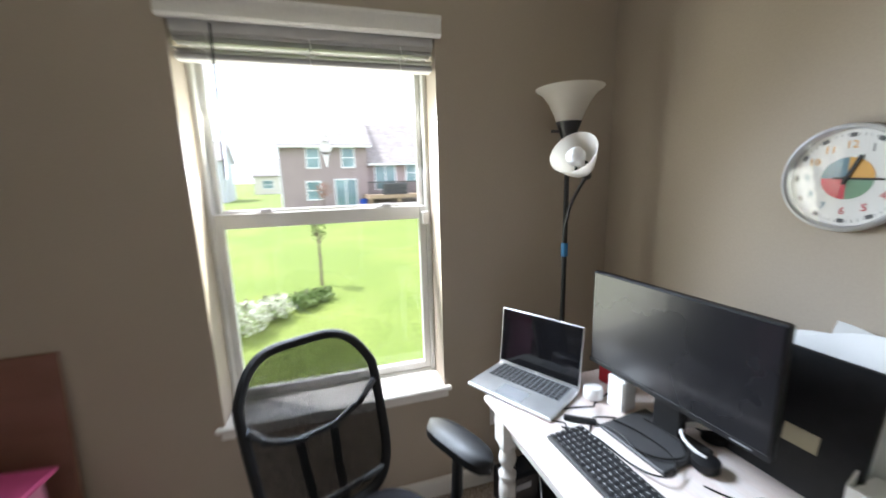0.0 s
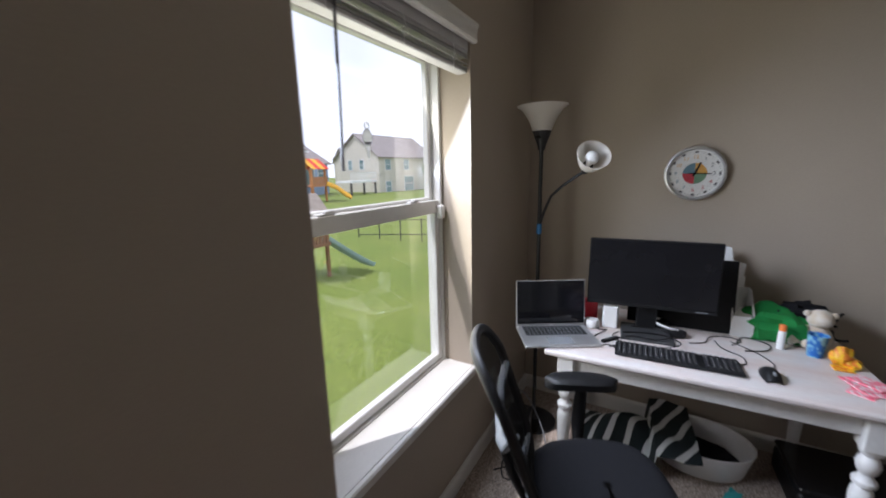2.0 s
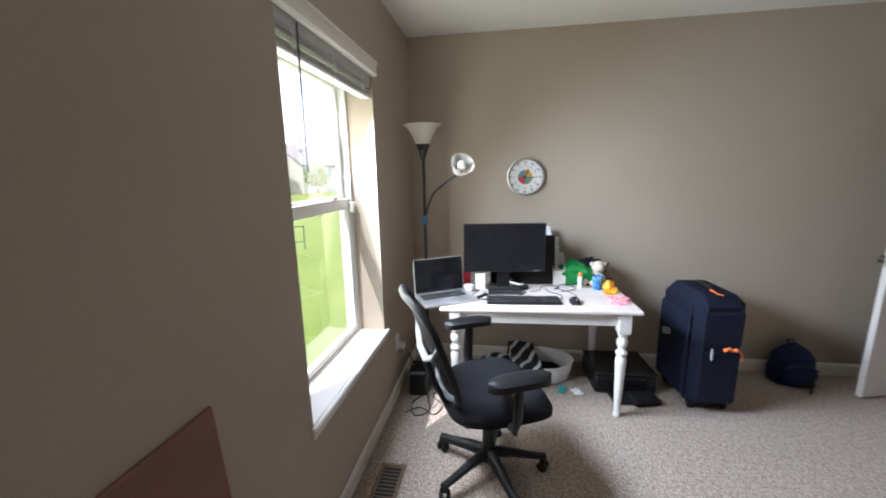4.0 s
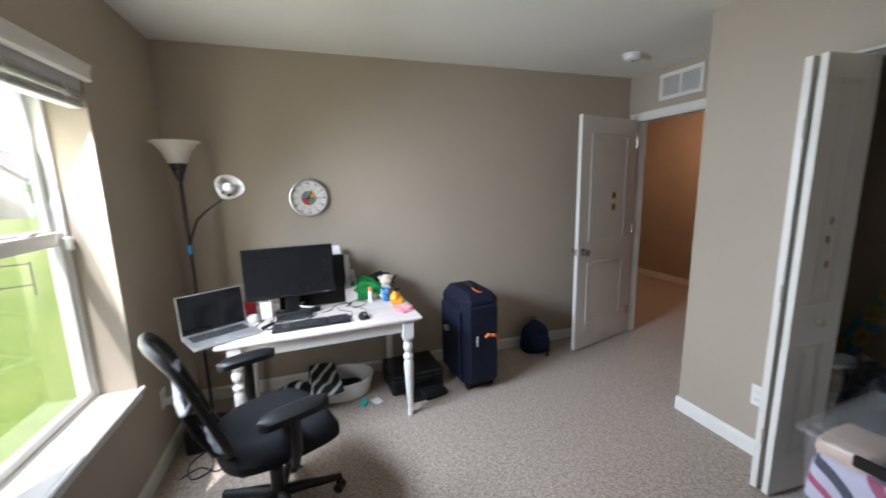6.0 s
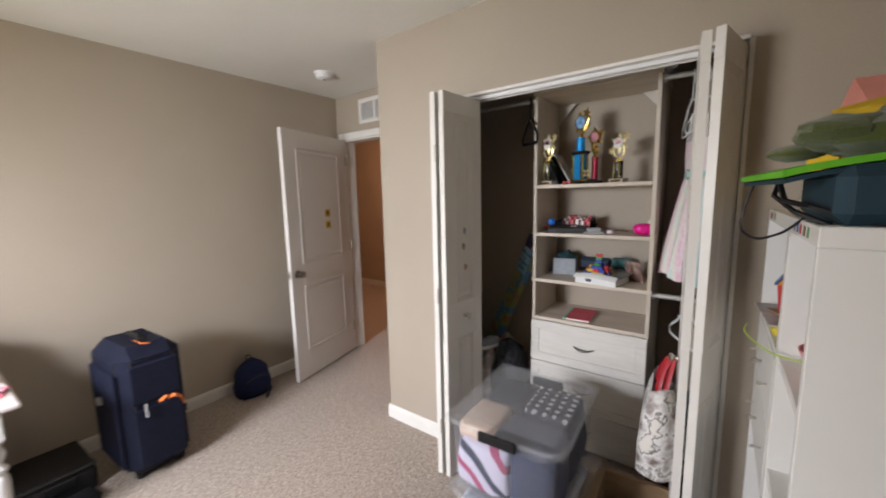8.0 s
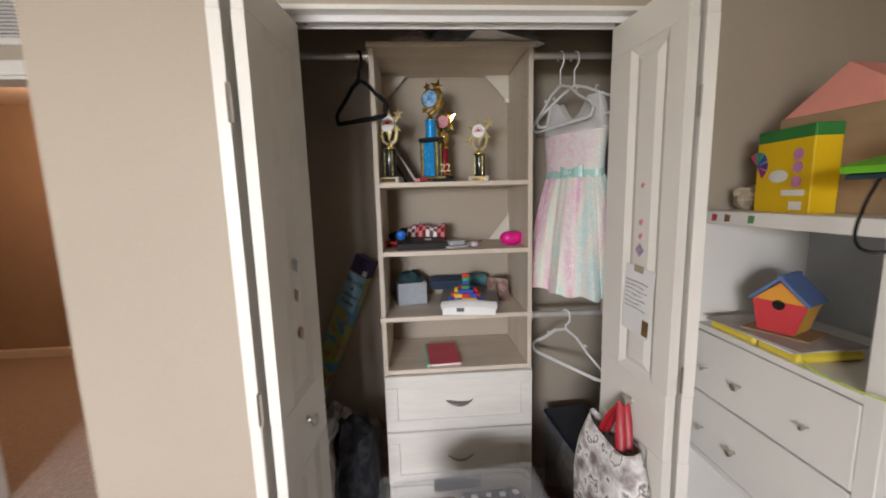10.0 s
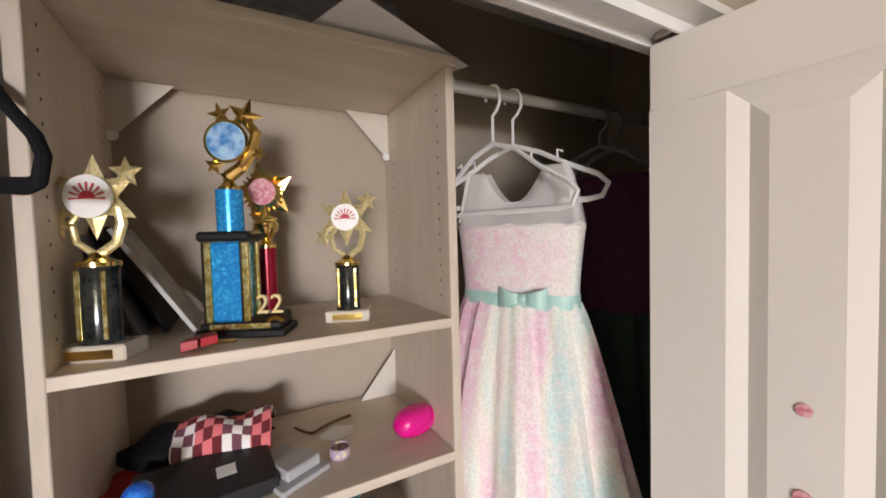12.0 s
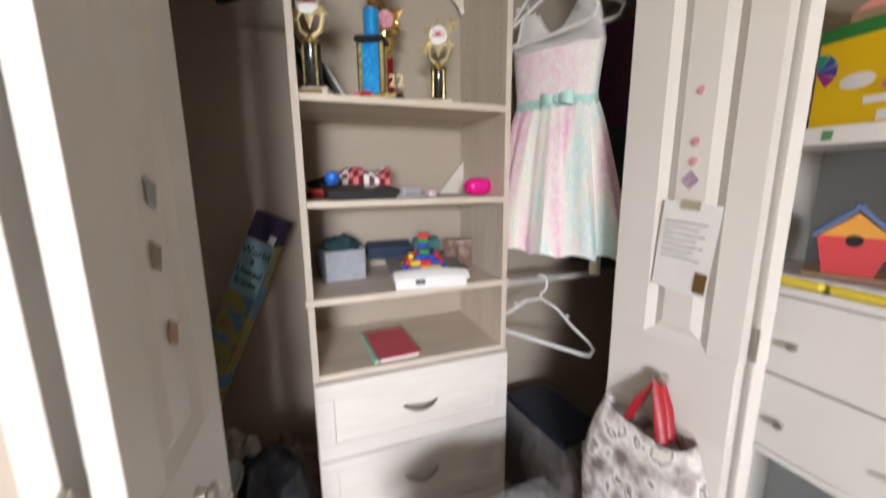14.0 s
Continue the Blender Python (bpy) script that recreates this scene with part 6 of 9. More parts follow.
for x in (-0.053, 0.009):
    for y in (-0.021, 0.021):
        part("pillar", Shape().box(x - 0.0055, y - 0.0055, 0.026, x + 0.0055, y + 0.0055, 0.165, 0.002), HOLOG, tb)
        part("pillar_edge", Shape().box(x - 0.0075, y - 0.0065, 0.026, x - 0.0058, y + 0.0065, 0.165), BLACK, tb)
part("deck", Shape().box(-0.068, -0.032, 0.1655, 0.022, 0.032, 0.183, 0.005), BLACK, tb)
part("upper_column", Shape().lathe([(0.022, 0.1835), (0.022, 0.255)], 24, pose(-0.022, 0, 0)), HOLOB, tb)
part("pedestal", Shape().lathe([(0.018, 0), (0.018, 0.004), (0.010, 0.012), (0.008, 0.02), (0.014, 0.028)], 18, pose(-0.022, 0, 0.2555)), GOLD, tb)
s = Shape().tube([(-0.01, 0, 0.28), (0.012, 0, 0.295), (0.032, 0, 0.325), (0.040, 0, 0.355), (0.03, 0, 0.375)], [0.012, 0.011, 0.010, 0.009, 0.004], 8)
star(0.034, 0.014, 5, 0.008, pose(0.020, 0.004, 0.385, 90, 20, 0), s)
star(0.022, 0.009, 5, 0.006, pose(-0.02, 0, 0.388, 90, -15, 0), s)
star(0.018, 0.008, 5, 0.005, pose(-0.030, -0.006, 0.298, 90, 10, 0), s)
star(0.016, 0.007, 5, 0.005, pose(0.045, -0.006, 0.318, 90, 30, 0), s)
part("figure", s, GOLD, tb, "gold ribbon of stars", m=pose(-0.012, 0, 0), smooth=0)
part("medallion", Shape().lathe([(0.034, 0), (0.034, 0.005)], 28, pose(-0.006, -0.008, 0.338, 90)), BLUD, tb, "round blue medallion", m=pose(-0.012, 0, 0))
part("medallion_rim", Shape().tube([(-0.006 + 0.0345 * math.cos(a * 0.2618), -0.012, 0.338 + 0.0345 * math.sin(a * 0.2618)) for a in range(24)], 0.003, 6, closed=True), GOLD, tb, m=pose(-0.012, 0, 0))
words("22", 0.046, PALEGOLD, "year", tb, pose(0.052, -0.034, 0.056, 90), depth=0.004)
part("year_stand", Shape().tube([(0.045, -0.03, 0.027), (0.058, -0.032, 0.034), (0.072, -0.03, 0.027)], 0.004, 6), GOLD, tb)
t3 = thing("trophy", "trophy with a red column and gold star medallion", "trophy", pose(-0.985, -1.985, SZ, 0, 0, 180 - 24), group="trophies on the shelf")
part("base", Shape().box(-0.035, -0.028, 0, 0.035, 0.028, 0.02, 0.003), BLACK, t3)
part("column", Shape().lathe([(0.018, 0.02), (0.018, 0.15)], 20), DRED, t3, "red column")
part("riser", Shape().lathe([(0.020, 0.15), (0.020, 0.156), (0.008, 0.165), (0.022, 0.185), (0.024, 0.20), (0.006, 0.222)], 18), GOLD, t3)
s = star(0.062, 0.034, 5, 0.008, pose(0, 0, 0.262, 90, -12, 0))
star(0.03, 0.013, 5, 0.006, pose(0, -0.014, 0.205, 90, 10, 0), s)
part("star", s, GOLD, t3, smooth=0)
s = Shape()
for k in range(24):
    a = radians(15 * k)
    s.box(-0.002, 0.034, 0, 0.002, 0.041, 0.003, m=pose(0, -0.008, 0.262, 90) @ pose(0, 0, 0, 0, 0, 15 * k))
part("beaded_rim", s.lathe([(0.034, 0), (0.034, 0.003)], 24, pose(0, -0.008, 0.262, 90)), GOLD, t3)
part("medallion", Shape().lathe([(0.026, 0), (0.026, 0.002)], 24, pose(0, -0.0115, 0.262, 90)), PST, t3, "round pink medallion")

clipr = thing("binder_clips", "red binder clips with gold handles beside the trophies", "clip", pose(-0.855, -1.842, SZ, 0, 0, 170))
for k, (x, a) in enumerate(((0, 0), (0.022, 18))):
    part("clip_body", Shape().prism([(0, 0), (0.022, 0.004), (0.022, 0.016), (0, 0.014)], 0.03, pose(x, 0.0, 0.001 + k * 0.004, 90, 0, a) @ pose(0, 0, -0.015)), RED, clipr)
    part("clip_handle", Shape().tube([(x + 0.02, -0.006, 0.008), (x + 0.05, -0.007, 0.006), (x + 0.05, 0.007, 0.006), (x + 0.02, 0.006, 0.008)], 0.0015, 6), GOLD, clipr)
GREYB = mat("grey_book_cloth", (0.20, 0.21, 0.22), 0.7, scale=20)
for k, (x, y, a, c) in enumerate(((-0.722, -2.02, 24, GREYB), (-0.735, -2.06, 30, BLACK), (-0.76, -2.03, 33, mat("pale_brochure", (0.45, 0.44, 0.42), 0.5, second=(0.30, 0.30, 0.30), scale=30, amount=0.9)))):
    bk = thing("leaning_book", "thin book leaning against the side of the shelf", "book", pose(x - 0.03 - 0.11 * math.sin(radians(a)) * 0, y, SZ + 0.001, 0, 0, 0), group="books leaning on the top shelf")
    part("cover", Shape().box(-0.004, -0.07, 0, 0.004, 0.07, 0.22, 0.001, m=pose(-0.03 - 0.02 * k, 0, 0.0025, 0, a - 2)), c, bk)

# second shelf
S2 = 1.276
BXK = mat("black_box_card", (0.02, 0.02, 0.022), 0.55, scale=12)
bx = thing("black_gift_box", "flat black gift box with a small white label", "box", pose(-0.870, -1.900, S2, 0, 0, 6))
part("box_lid", Shape().box(-0.105, -0.075, 0.006, 0.105, 0.06, 0.034, 0.003, m=pose(0, 0, 0, -6)), BXK, bx)
part("box_tray", Shape().box(-0.10, -0.07, 0.0, 0.10, 0.055, 0.012, 0.002), BXK, bx)
part("label", Shape().box(-0.045, -0.02, 0.0345, -0.015, 0.01, 0.0352, m=pose(0, 0, 0, -6)), PAPER, bx)
BALLB = mat("blue_glass_ball", (0.01, 0.10, 0.50), 0.2, second=(0.02, 0.22, 0.70), scale=80, amount=0.95, coat=0.5)
single("blue_ball", Shape().blob((0, 0, 0), 0.021, 20), BALLB, "shiny blue textured ball on the black box", "ball", pose(-0.787, -1.853, S2 + 0.061))
def plaid():
    m = bpy.data.materials.new("plaid_cloth")
    m.use_nodes = True
    t = m.node_tree
    p = t.nodes["Principled BSDF"]
    co = t.nodes.new("ShaderNodeTexCoord")
    ck2 = t.nodes.new("ShaderNodeTexChecker")
    ck2.inputs["Scale"].default_value = 60
    ck2.inputs[1].default_value, ck2.inputs[2].default_value = (0.78, 0.75, 0.73, 1), (0.16, 0.06, 0.08, 1)
    c3 = t.nodes.new("ShaderNodeTexChecker")
    c3.inputs["Scale"].default_value = 21
    c3.inputs[1].default_value, c3.inputs[2].default_value = (1, 1, 1, 1), (0.85, 0.22, 0.24, 1)
    mx = t.nodes.new("ShaderNodeMixRGB")
    mx.blend_type, mx.inputs[0].default_value = "MULTIPLY", 1
    mp = t.nodes.new("ShaderNodeMapping")
    mp.inputs["Scale"].default_value = (1, 1, 0)
    mp.inputs["Location"].default_value = (0, 0, 0.003)
    t.links.new(co.outputs["Object"], mp.inputs[0])
    for c in (ck2, c3):
        t.links.new(mp.outputs[0], c.inputs["Vector"])
    t.links.new(ck2.outputs[0], mx.inputs[1])
    t.links.new(c3.outputs[0], mx.inputs[2])
    t.links.new(mx.outputs[0], p.inputs["Base Color"])
    p.inputs["Roughness"].default_value = 0.9
    return m
single("plaid_pouch", Shape().sheet(lambda u, q: ((u - 0.5) * 0.17, (q - 0.5) * 0.09, 0.02 + 0.035 * math.sin(math.pi * q) ** 0.6 + 0.008 * math.sin(9 * u + 4 * q)), 16, 10, (0, 0, -0.012)), plaid(), "folded red, black and white plaid cloth", "cloth", pose(-0.90, -2.01, S2 + 0.035, -14, 0, -10))
s = Shape().blob((0, 0, 0.035), (0.13, 0.06, 0.04), 16, 0.4, 2.0)
s.v = [(x, y, max(0.001, z)) for x, y, z in s.v]
single("black_pouch", s, FABRIC, "soft black pouch behind the gift box", "pouch", pose(-0.85, -2.05, S2))
single("red_cloth", Shape().sheet(lambda u, q: ((u - 0.5) * 0.14, (q - 0.5) * 0.12, 0.012 + 0.012 * math.sin(4 * u + 5 * q)), 10, 8, (0, 0, -0.008)), plain("red_cloth", (0.40, 0.03, 0.025), 0.85), "folded red cloth on the shelf", "cloth", pose(-0.765, -1.975, S2 + 0.006))
nb2 = thing("grey_notebook", "grey spiral notebook and card lying on the shelf", "notebook", pose(-0.995, -1.91, S2, 0, 0, 28))
part("cover", Shape().box(-0.05, -0.07, 0, 0.05, 0.07, 0.010, 0.002), GREYT, nb2)
part("card", Shape().box(-0.04, 0.0, 0.0102, 0.03, 0.055, 0.03, 0.003), GREYT, nb2)
single("paper_tag", Shape().prism([(-0.04, 0), (0, -0.03), (0.045, 0.0), (0.02, 0.035), (-0.02, 0.03)], 0.002), PAPER, "pale paper tag on a cord on the shelf", "tag", pose(-1.115, -2.0, S2 + 0.0005, 0, 0, 10))
cable([(-1.03, -2.05, S2 + 0.01), (-1.06, -2.02, S2 + 0.004), (-1.09, -2.03, S2 + 0.006), (-1.12, -2.05, S2 + 0.003), (-1.16, -2.06, S2 + 0.003)], 0.003, "brown cord with beads on the shelf", BROWNISH, "bead_cord")
TAPE2 = mat("lilac_tape", (0.45, 0.33, 0.50), 0.4, second=(0.75, 0.68, 0.45), scale=90, amount=0.9)
single("tape_roll", Shape().lathe([(0.018, 0), (0.021, 0.001), (0.021, 0.019), (0.018, 0.02), (0.0165, 0.018), (0.0165, 0.002), (0.018, 0)], 26, caps=False), TAPE2, "small roll of lilac patterned tape", "tape", pose(-1.098, -1.905, S2))
HOTP = mat("hot_pink_plastic", (0.80, 0.01, 0.27), 0.28, second=(0.74, 0.01, 0.25), scale=10, coat=0.3)
egg = thing("pink_toy_case", "glossy hot-pink rounded toy case on the shelf", "toy case", pose(-1.265, -1.905, S2, 0, 0, 15))
part("shell", Shape().sheet(lambda u, q: (0.054 * abs(math.cos(2 * math.pi * u)) ** 0.8 * (1 if math.cos(2 * math.pi * u) > 0 else -1) * math.sin(math.pi * q) ** 0.6, 0.034 * math.sin(2 * math.pi * u) * math.sin(math.pi * q) ** 0.6, 0.030 - 0.0295 * math.cos(math.pi * q)), 28, 14), HOTP, egg)
part("seam", Shape().tube([(0.0545 * math.cos(a * 0.209), 0.0345 * math.sin(a * 0.209), 0.030) for a in range(30)], 0.0012, 5, closed=True), HOTP, egg)

# third shelf
S3 = 1.004
gbx = thing("grey_box", "grey fabric box with a dark teal cloth in it", "box", pose(-0.812, -2.045, S3, 0, 0, 10))
GREYC = mat("grey_box_cloth", (0.35, 0.38, 0.42), 0.8, second=(0.31, 0.335, 0.37), scale=40, bump=0.3, bump_scale=500)
s = Shape()
for a in ((-0.066, -0.07, 0, 0.066, -0.064, 0.10), (-0.066, 0.064, 0, 0.066, 0.07, 0.10), (-0.066, -0.064, 0, -0.060, 0.064, 0.10), (0.060, -0.064, 0, 0.066, 0.064, 0.10), (-0.060, -0.064, 0, 0.060, 0.064, 0.004)):
    s.box(*a, 0.002)
part("body", s, GREYC, gbx)
DTEAL = mat("dark_teal_cloth", (0.015, 0.045, 0.055), 0.85, second=(0.025, 0.07, 0.08), scale=25, bump=0.4, bump_scale=300)
part("cloth", Shape().blob((0, 0, 0.10), (0.059, 0.062, 0.04), 18, 0.35, 3.0), DTEAL, gbx, "dark teal cloth")
GREYB2 = plain("grey_board", (0.26, 0.26, 0.27), 0.5)
pbx = thing("paper_box", "white box with papers and a grey lid", "box", pose(-1.07, -1.885, S3, 0, 0, -8))
part("box_body", Shape().box(-0.11, -0.10, 0, 0.11, 0.095, 0.042, 0.002), PAPER, pbx, m=pose(0, 0, 0, 0, 0, 180))
part("grey_lid", Shape().box(-0.125, -0.088, 0.0425, 0.125, 0.20, 0.048, 0.002), GREYB2, pbx, m=pose(0, 0, 0, 0, 0, 180))
part("bent_sheet", Shape().sheet(lambda u, q: ((u - 0.5) * 0.23, 0.08 + 0.04 * q, 0.050 + 0.010 * math.sin(3 * u) - 0.02 * q * q), 12, 4, (0, 0, 0.0008)), PAPER, pbx)
part("print", Shape().box(0.02, 0.1005, 0.014, 0.05, 0.1012, 0.03), INK, pbx)
# toy brick pyramid of single bricks
LEGO = [plain("brick_" + n, c, 0.3) for n, c in (("red", (0.60, 0.02, 0.02)), ("blue", (0.02, 0.06, 0.40)), ("green", (0.02, 0.25, 0.06)), ("yellow", (0.75, 0.50, 0.03)), ("white", (0.80, 0.80, 0.80)))]
lg = thing("toy_brick_pyramid", "small pyramid built of coloured toy bricks", "toy bricks", pose(-1.055, -1.87, S3 + 0.0485, 0, 0, -8))
bricks = {}
for c in range(5):
    bm_ = Shape().box(-0.0155, -0.0075, 0, 0.0155, 0.0075, 0.0155, 0.0006)
    for x in (-0.008, 0.008):
        bm_.lathe([(0.0025, 0.0155), (0.0025, 0.0172)], 8, pose(x, 0, 0))
    bricks[c] = bm_.mesh("brick", 30)
    bricks[c].materials.append(LEGO[c])
random.seed(11)
for lvl in range(7):
    half = 0.062 - lvl * 0.0105
    col = (1, 0, 0, 2, 0, 2, 0)[lvl]
    for k in range(max(1, int(2 * half / 0.032))):
        n_ = max(1, int(2 * half / 0.032))
        x = (k - (n_ - 1) / 2) * 0.032
        for y in (-half + 0.008, half - 0.008) if half > 0.02 else (0.0,):
            part("brick", bricks[random.choice((col, col, col, col, col, 1, 3))], LEGO[0], lg, m=pose(x, y, lvl * 0.0157))
        for sx in ((-half, half) if half > 0.03 and k < n_ - 1 else ()):
            part("brick", bricks[random.choice((col, col, 0, 3))], LEGO[0], lg, m=pose(sx, (k - (n_ - 2) / 2) * 0.032, lvl * 0.0157, 0, 0, 90))
single("navy_folder", Shape().box(-0.08, -0.03, 0, 0.08, 0.03, 0.045, 0.004, m=pose(0, 0, 0, -20)), plain("navy_card", (0.03, 0.05, 0.09), 0.6), "dark blue folder leaning behind the papers", "folder", pose(-0.985, -2.075, S3 + 0.055))
single("teal_folder", Shape().box(-0.05, -0.02, 0, 0.05, 0.02, 0.055, 0.004, m=pose(0, 0, 0, -15)), plain("teal_card", (0.08, 0.22, 0.24), 0.6), "teal folder leaning behind the papers", "folder", pose(-1.13, -2.085, S3 + 0.055))
fr2 = thing("photo_frame", "small brown picture easel on the shelf", "picture frame", pose(-1.225, -1.98, S3, 0, 0, -30))
part("panel", Shape().box(-0.05, -0.002, 0.0, 0.05, 0.002, 0.12, 0.001, m=pose(0, 0, 0.001, -18)), mat("brown_print", (0.20, 0.12, 0.10), 0.6, second=(0.42, 0.30, 0.26), scale=30, amount=0.9), fr2)
part("prop", Shape().rod((0, 0.055, 0.002), (0, 0.035, 0.09), 0.003, n=6), BROWNISH, fr2)

# fourth shelf
rb = thing("red_notebook", "red notebook with a mint spine lying on the shelf", "notebook", pose(-0.948, -1.93, 0.773, 0, 0, 3))
part("cover", Shape().box(-0.072, -0.11, 0.010, 0.065, 0.115, 0.013, 0.001), plain("coral_red_card", (0.66, 0.10, 0.14), 0.6), rb)
part("pages", Shape().box(-0.066, -0.104, 0.001, 0.060, 0.110, 0.0098), PAPER, rb)
part("spine", Shape().box(0.0652, -0.11, 0, 0.078, 0.115, 0.013, 0.002), plain("mint_card", (0.30, 0.62, 0.48), 0.6), rb)

# on top of the tower
s = Shape().blob((0, 0, 0.06), (0.22, 0.13, 0.07), 26, 0.5, 7.0)
s.v = [(x, y, max(0.001, z)) for x, y, z in s.v]
single("grey_plastic_bag", s, mat("grey_plastic_film", (0.30, 0.31, 0.33), 0.3, second=(0.42, 0.43, 0.45), scale=12, amount=0.9), "crumpled grey plastic bag on top of the tower", "bag", pose(-1.13, -1.97, TZ))
single("paper_sheet", Shape().sheet(lambda u, q: ((u - 0.5) * 0.30, (q - 0.5) * 0.21, 0.006 + 0.01 * u * q), 6, 5, (0, 0, 0.001)), PAPER, "white sheet of paper over the tower's edge", "paper", pose(-1.20, -1.865, TZ, 0, 0, 24))
s = Shape().blob((0, 0, 0.035), (0.10, 0.08, 0.04), 16, 0.5, 3.0)
s.v = [(x, y, max(0.001, z)) for x, y, z in s.v]
single("pale_bundle", s, mat("pale_wrap", (0.60, 0.56, 0.54), 0.5, second=(0.62, 0.45, 0.45), scale=20, amount=0.8), "pale wrapped bundle on top of the tower", "bundle", pose(-0.86, -1.92, TZ))

# poster carton leaning in the corner
up = Vector((-0.40, 0.05, 0.91)).normalized()
across = Vector((-0.82, 0.45, -0.33))
across = (across - across.dot(up) * up).normalized()
away = up.cross(across)
MC = Matrix.Translation((-0.605, -2.03, 1.22)) @ Matrix((across, away, up)).transposed().to_4x4()
mpb = thing("map_carton", "long colourful map carton leaning in the closet corner", "carton", MC)
def map_print():
    m = mat("map_print", (0.12, 0.30, 0.46), 0.45, second=(0.42, 0.38, 0.12), scale=11, amount=1.0)
    e = [n_ for n_ in m.node_tree.nodes if n_.type == "VALTORGB"][0].color_ramp.elements
    e[0].position, e[1].position = 0.44, 0.50
    e.new(0.56).color = (0.30, 0.42, 0.10, 1)
    e.new(0.62).color = (0.42, 0.24, 0.16, 1)
    return m
part("carton", Shape().box(-0.05, 0, -1.28, 0.05, 0.05, 0, 0.002), map_print(), mpb)
part("end_cap", Shape().box(-0.051, -0.001, -0.085, 0.051, 0.051, 0.002, 0.002), plain("dark_purple_card", (0.045, 0.03, 0.075), 0.5), mpb, "dark purple carton end")
lb = part("title_panel", Shape().box(-0.0505, -0.0018, -0.265, 0.0505, -0.0002, -0.088), plain("pale_blue_card", (0.30, 0.52, 0.64), 0.5), mpb, "pale blue title panel")
FACE = Matrix(((1, 0, 0, 0), (0, 0, -1, 0), (0, 1, 0, 0), (0, 0, 0, 1)))
for text, zz, size in (("World", -0.125, 0.037), ("&", -0.158, 0.028), ("United", -0.192, 0.033), ("States", -0.228, 0.033)):
    words(text, size, BLACK, "lettering", lb, Matrix.Translation((0, -0.0024, zz)) @ FACE)
part("sticker", Shape().box(0.022, -0.0016, -0.08, 0.045, -0.0012, -0.055), PAPER, mpb, "small white price sticker")

# clothes heaped on the closet floor
random.seed(3)
heap = ((-0.47, -1.93, 0.27, 0.15, (0.30, 0.28, 0.27), "grey"), (-0.57, -1.74, 0.30, 0.15, (0.012, 0.013, 0.018), "black"), (-0.45, -1.66, 0.27, 0.12, (0.36, 0.31, 0.28), "beige"), (-0.40, -1.95, 0.25, 0.15, (0.28, 0.05, 0.09), "dark red"), (-0.60, -2.0, 0.22, 0.13, (0.20, 0.15, 0.13), "brown"), (-0.25, -1.80, 0.20, 0.17, (0.08, 0.07, 0.09), "charcoal"))
for k, (x, y, h_, r_, c, nm) in enumerate(heap):
    s = Shape().blob((0, 0, h_), (r_ * 0.72, r_, h_), 22, 0.35, k * 1.7)
    s.v = [(a, b2, max(0.002, z)) for a, b2, z in s.v]
    single("garment", s, mat(nm + "_clothes", c, 0.9, second=tuple(min(1, v_ * 1.6 + 0.02) for v_ in c), scale=26, amount=0.8, bump=0.5, bump_scale=60), nm + " garment heaped on the closet floor", "clothes", pose(x, y, 0), group="clothes heaped on the closet floor")
shoe = thing("sneaker", "grey and white striped sneaker on the clothes heap", "shoe", pose(-0.46, -1.69, 0.555, 0, 0, 70))
part("sole", Shape().prism([(0.09 * math.cos(radians(a)) , 0.035 * math.sin(radians(a))) for a in range(0, 360, 15)], 0.018), WHITEP, shoe)
part("upper", Shape().blob((0, 0, 0.03), (0.085, 0.033, 0.032), 16, 0.1, 1.0), GREYC, shoe)
part("stripe", Shape().tube([(0.02, -0.034, 0.02), (0.0, -0.02, 0.055), (-0.02, 0.0, 0.062)], 0.004, 6), WHITEP, shoe)

# storage box with a navy lid under the dress
CLEAR = clear_plastic("cloudy_clear_plastic", (0.70, 0.72, 0.76), 0.22)
nbx = thing("storage_box", "clear storage box with a navy lid under the dress", "storage box", pose(-1.58, -1.86, 0, 0, 0, 4))
s = Shape()
for a in ((-0.10, -0.17, 0.0, 0.10, -0.167, 0.395), (-0.10, 0.167, 0, 0.10, 0.17, 0.395), (-0.10, -0.167, 0, -0.097, 0.167, 0.395), (0.097, -0.167, 0, 0.10, 0.167, 0.395), (-0.097, -0.167, 0, 0.097, 0.167, 0.003)):
    s.box(*a)
part("body", s, CLEAR, nbx)
part("lid", Shape().box(-0.11, -0.18, 0.396, 0.11, 0.18, 0.42, 0.008), plain("navy_lid", (0.02, 0.028, 0.05), 0.45), nbx, "navy plastic lid")
part("latch", Shape().box(-0.02, 0.18, 0.36, 0.02, 0.186, 0.41, 0.002), WHITEP, nbx)
part("contents", Shape().blob((0, 0, 0.16), (0.085, 0.15, 0.15), 18, 0.4, 5), mat("mixed_contents", (0.40, 0.30, 0.26), 0.8, second=(0.55, 0.50, 0.48), scale=18, amount=0.9), nbx)
single("dark_shoe_bag", Shape().blob((0, 0, 0.10), (0.07, 0.14, 0.10), 18, 0.3, 8), mat("dark_red_nylon", (0.08, 0.015, 0.02), 0.7, second=(0.03, 0.01, 0.012), scale=15), "dark red bag on the closet floor", "bag", pose(-1.42, -1.72, 0.0))

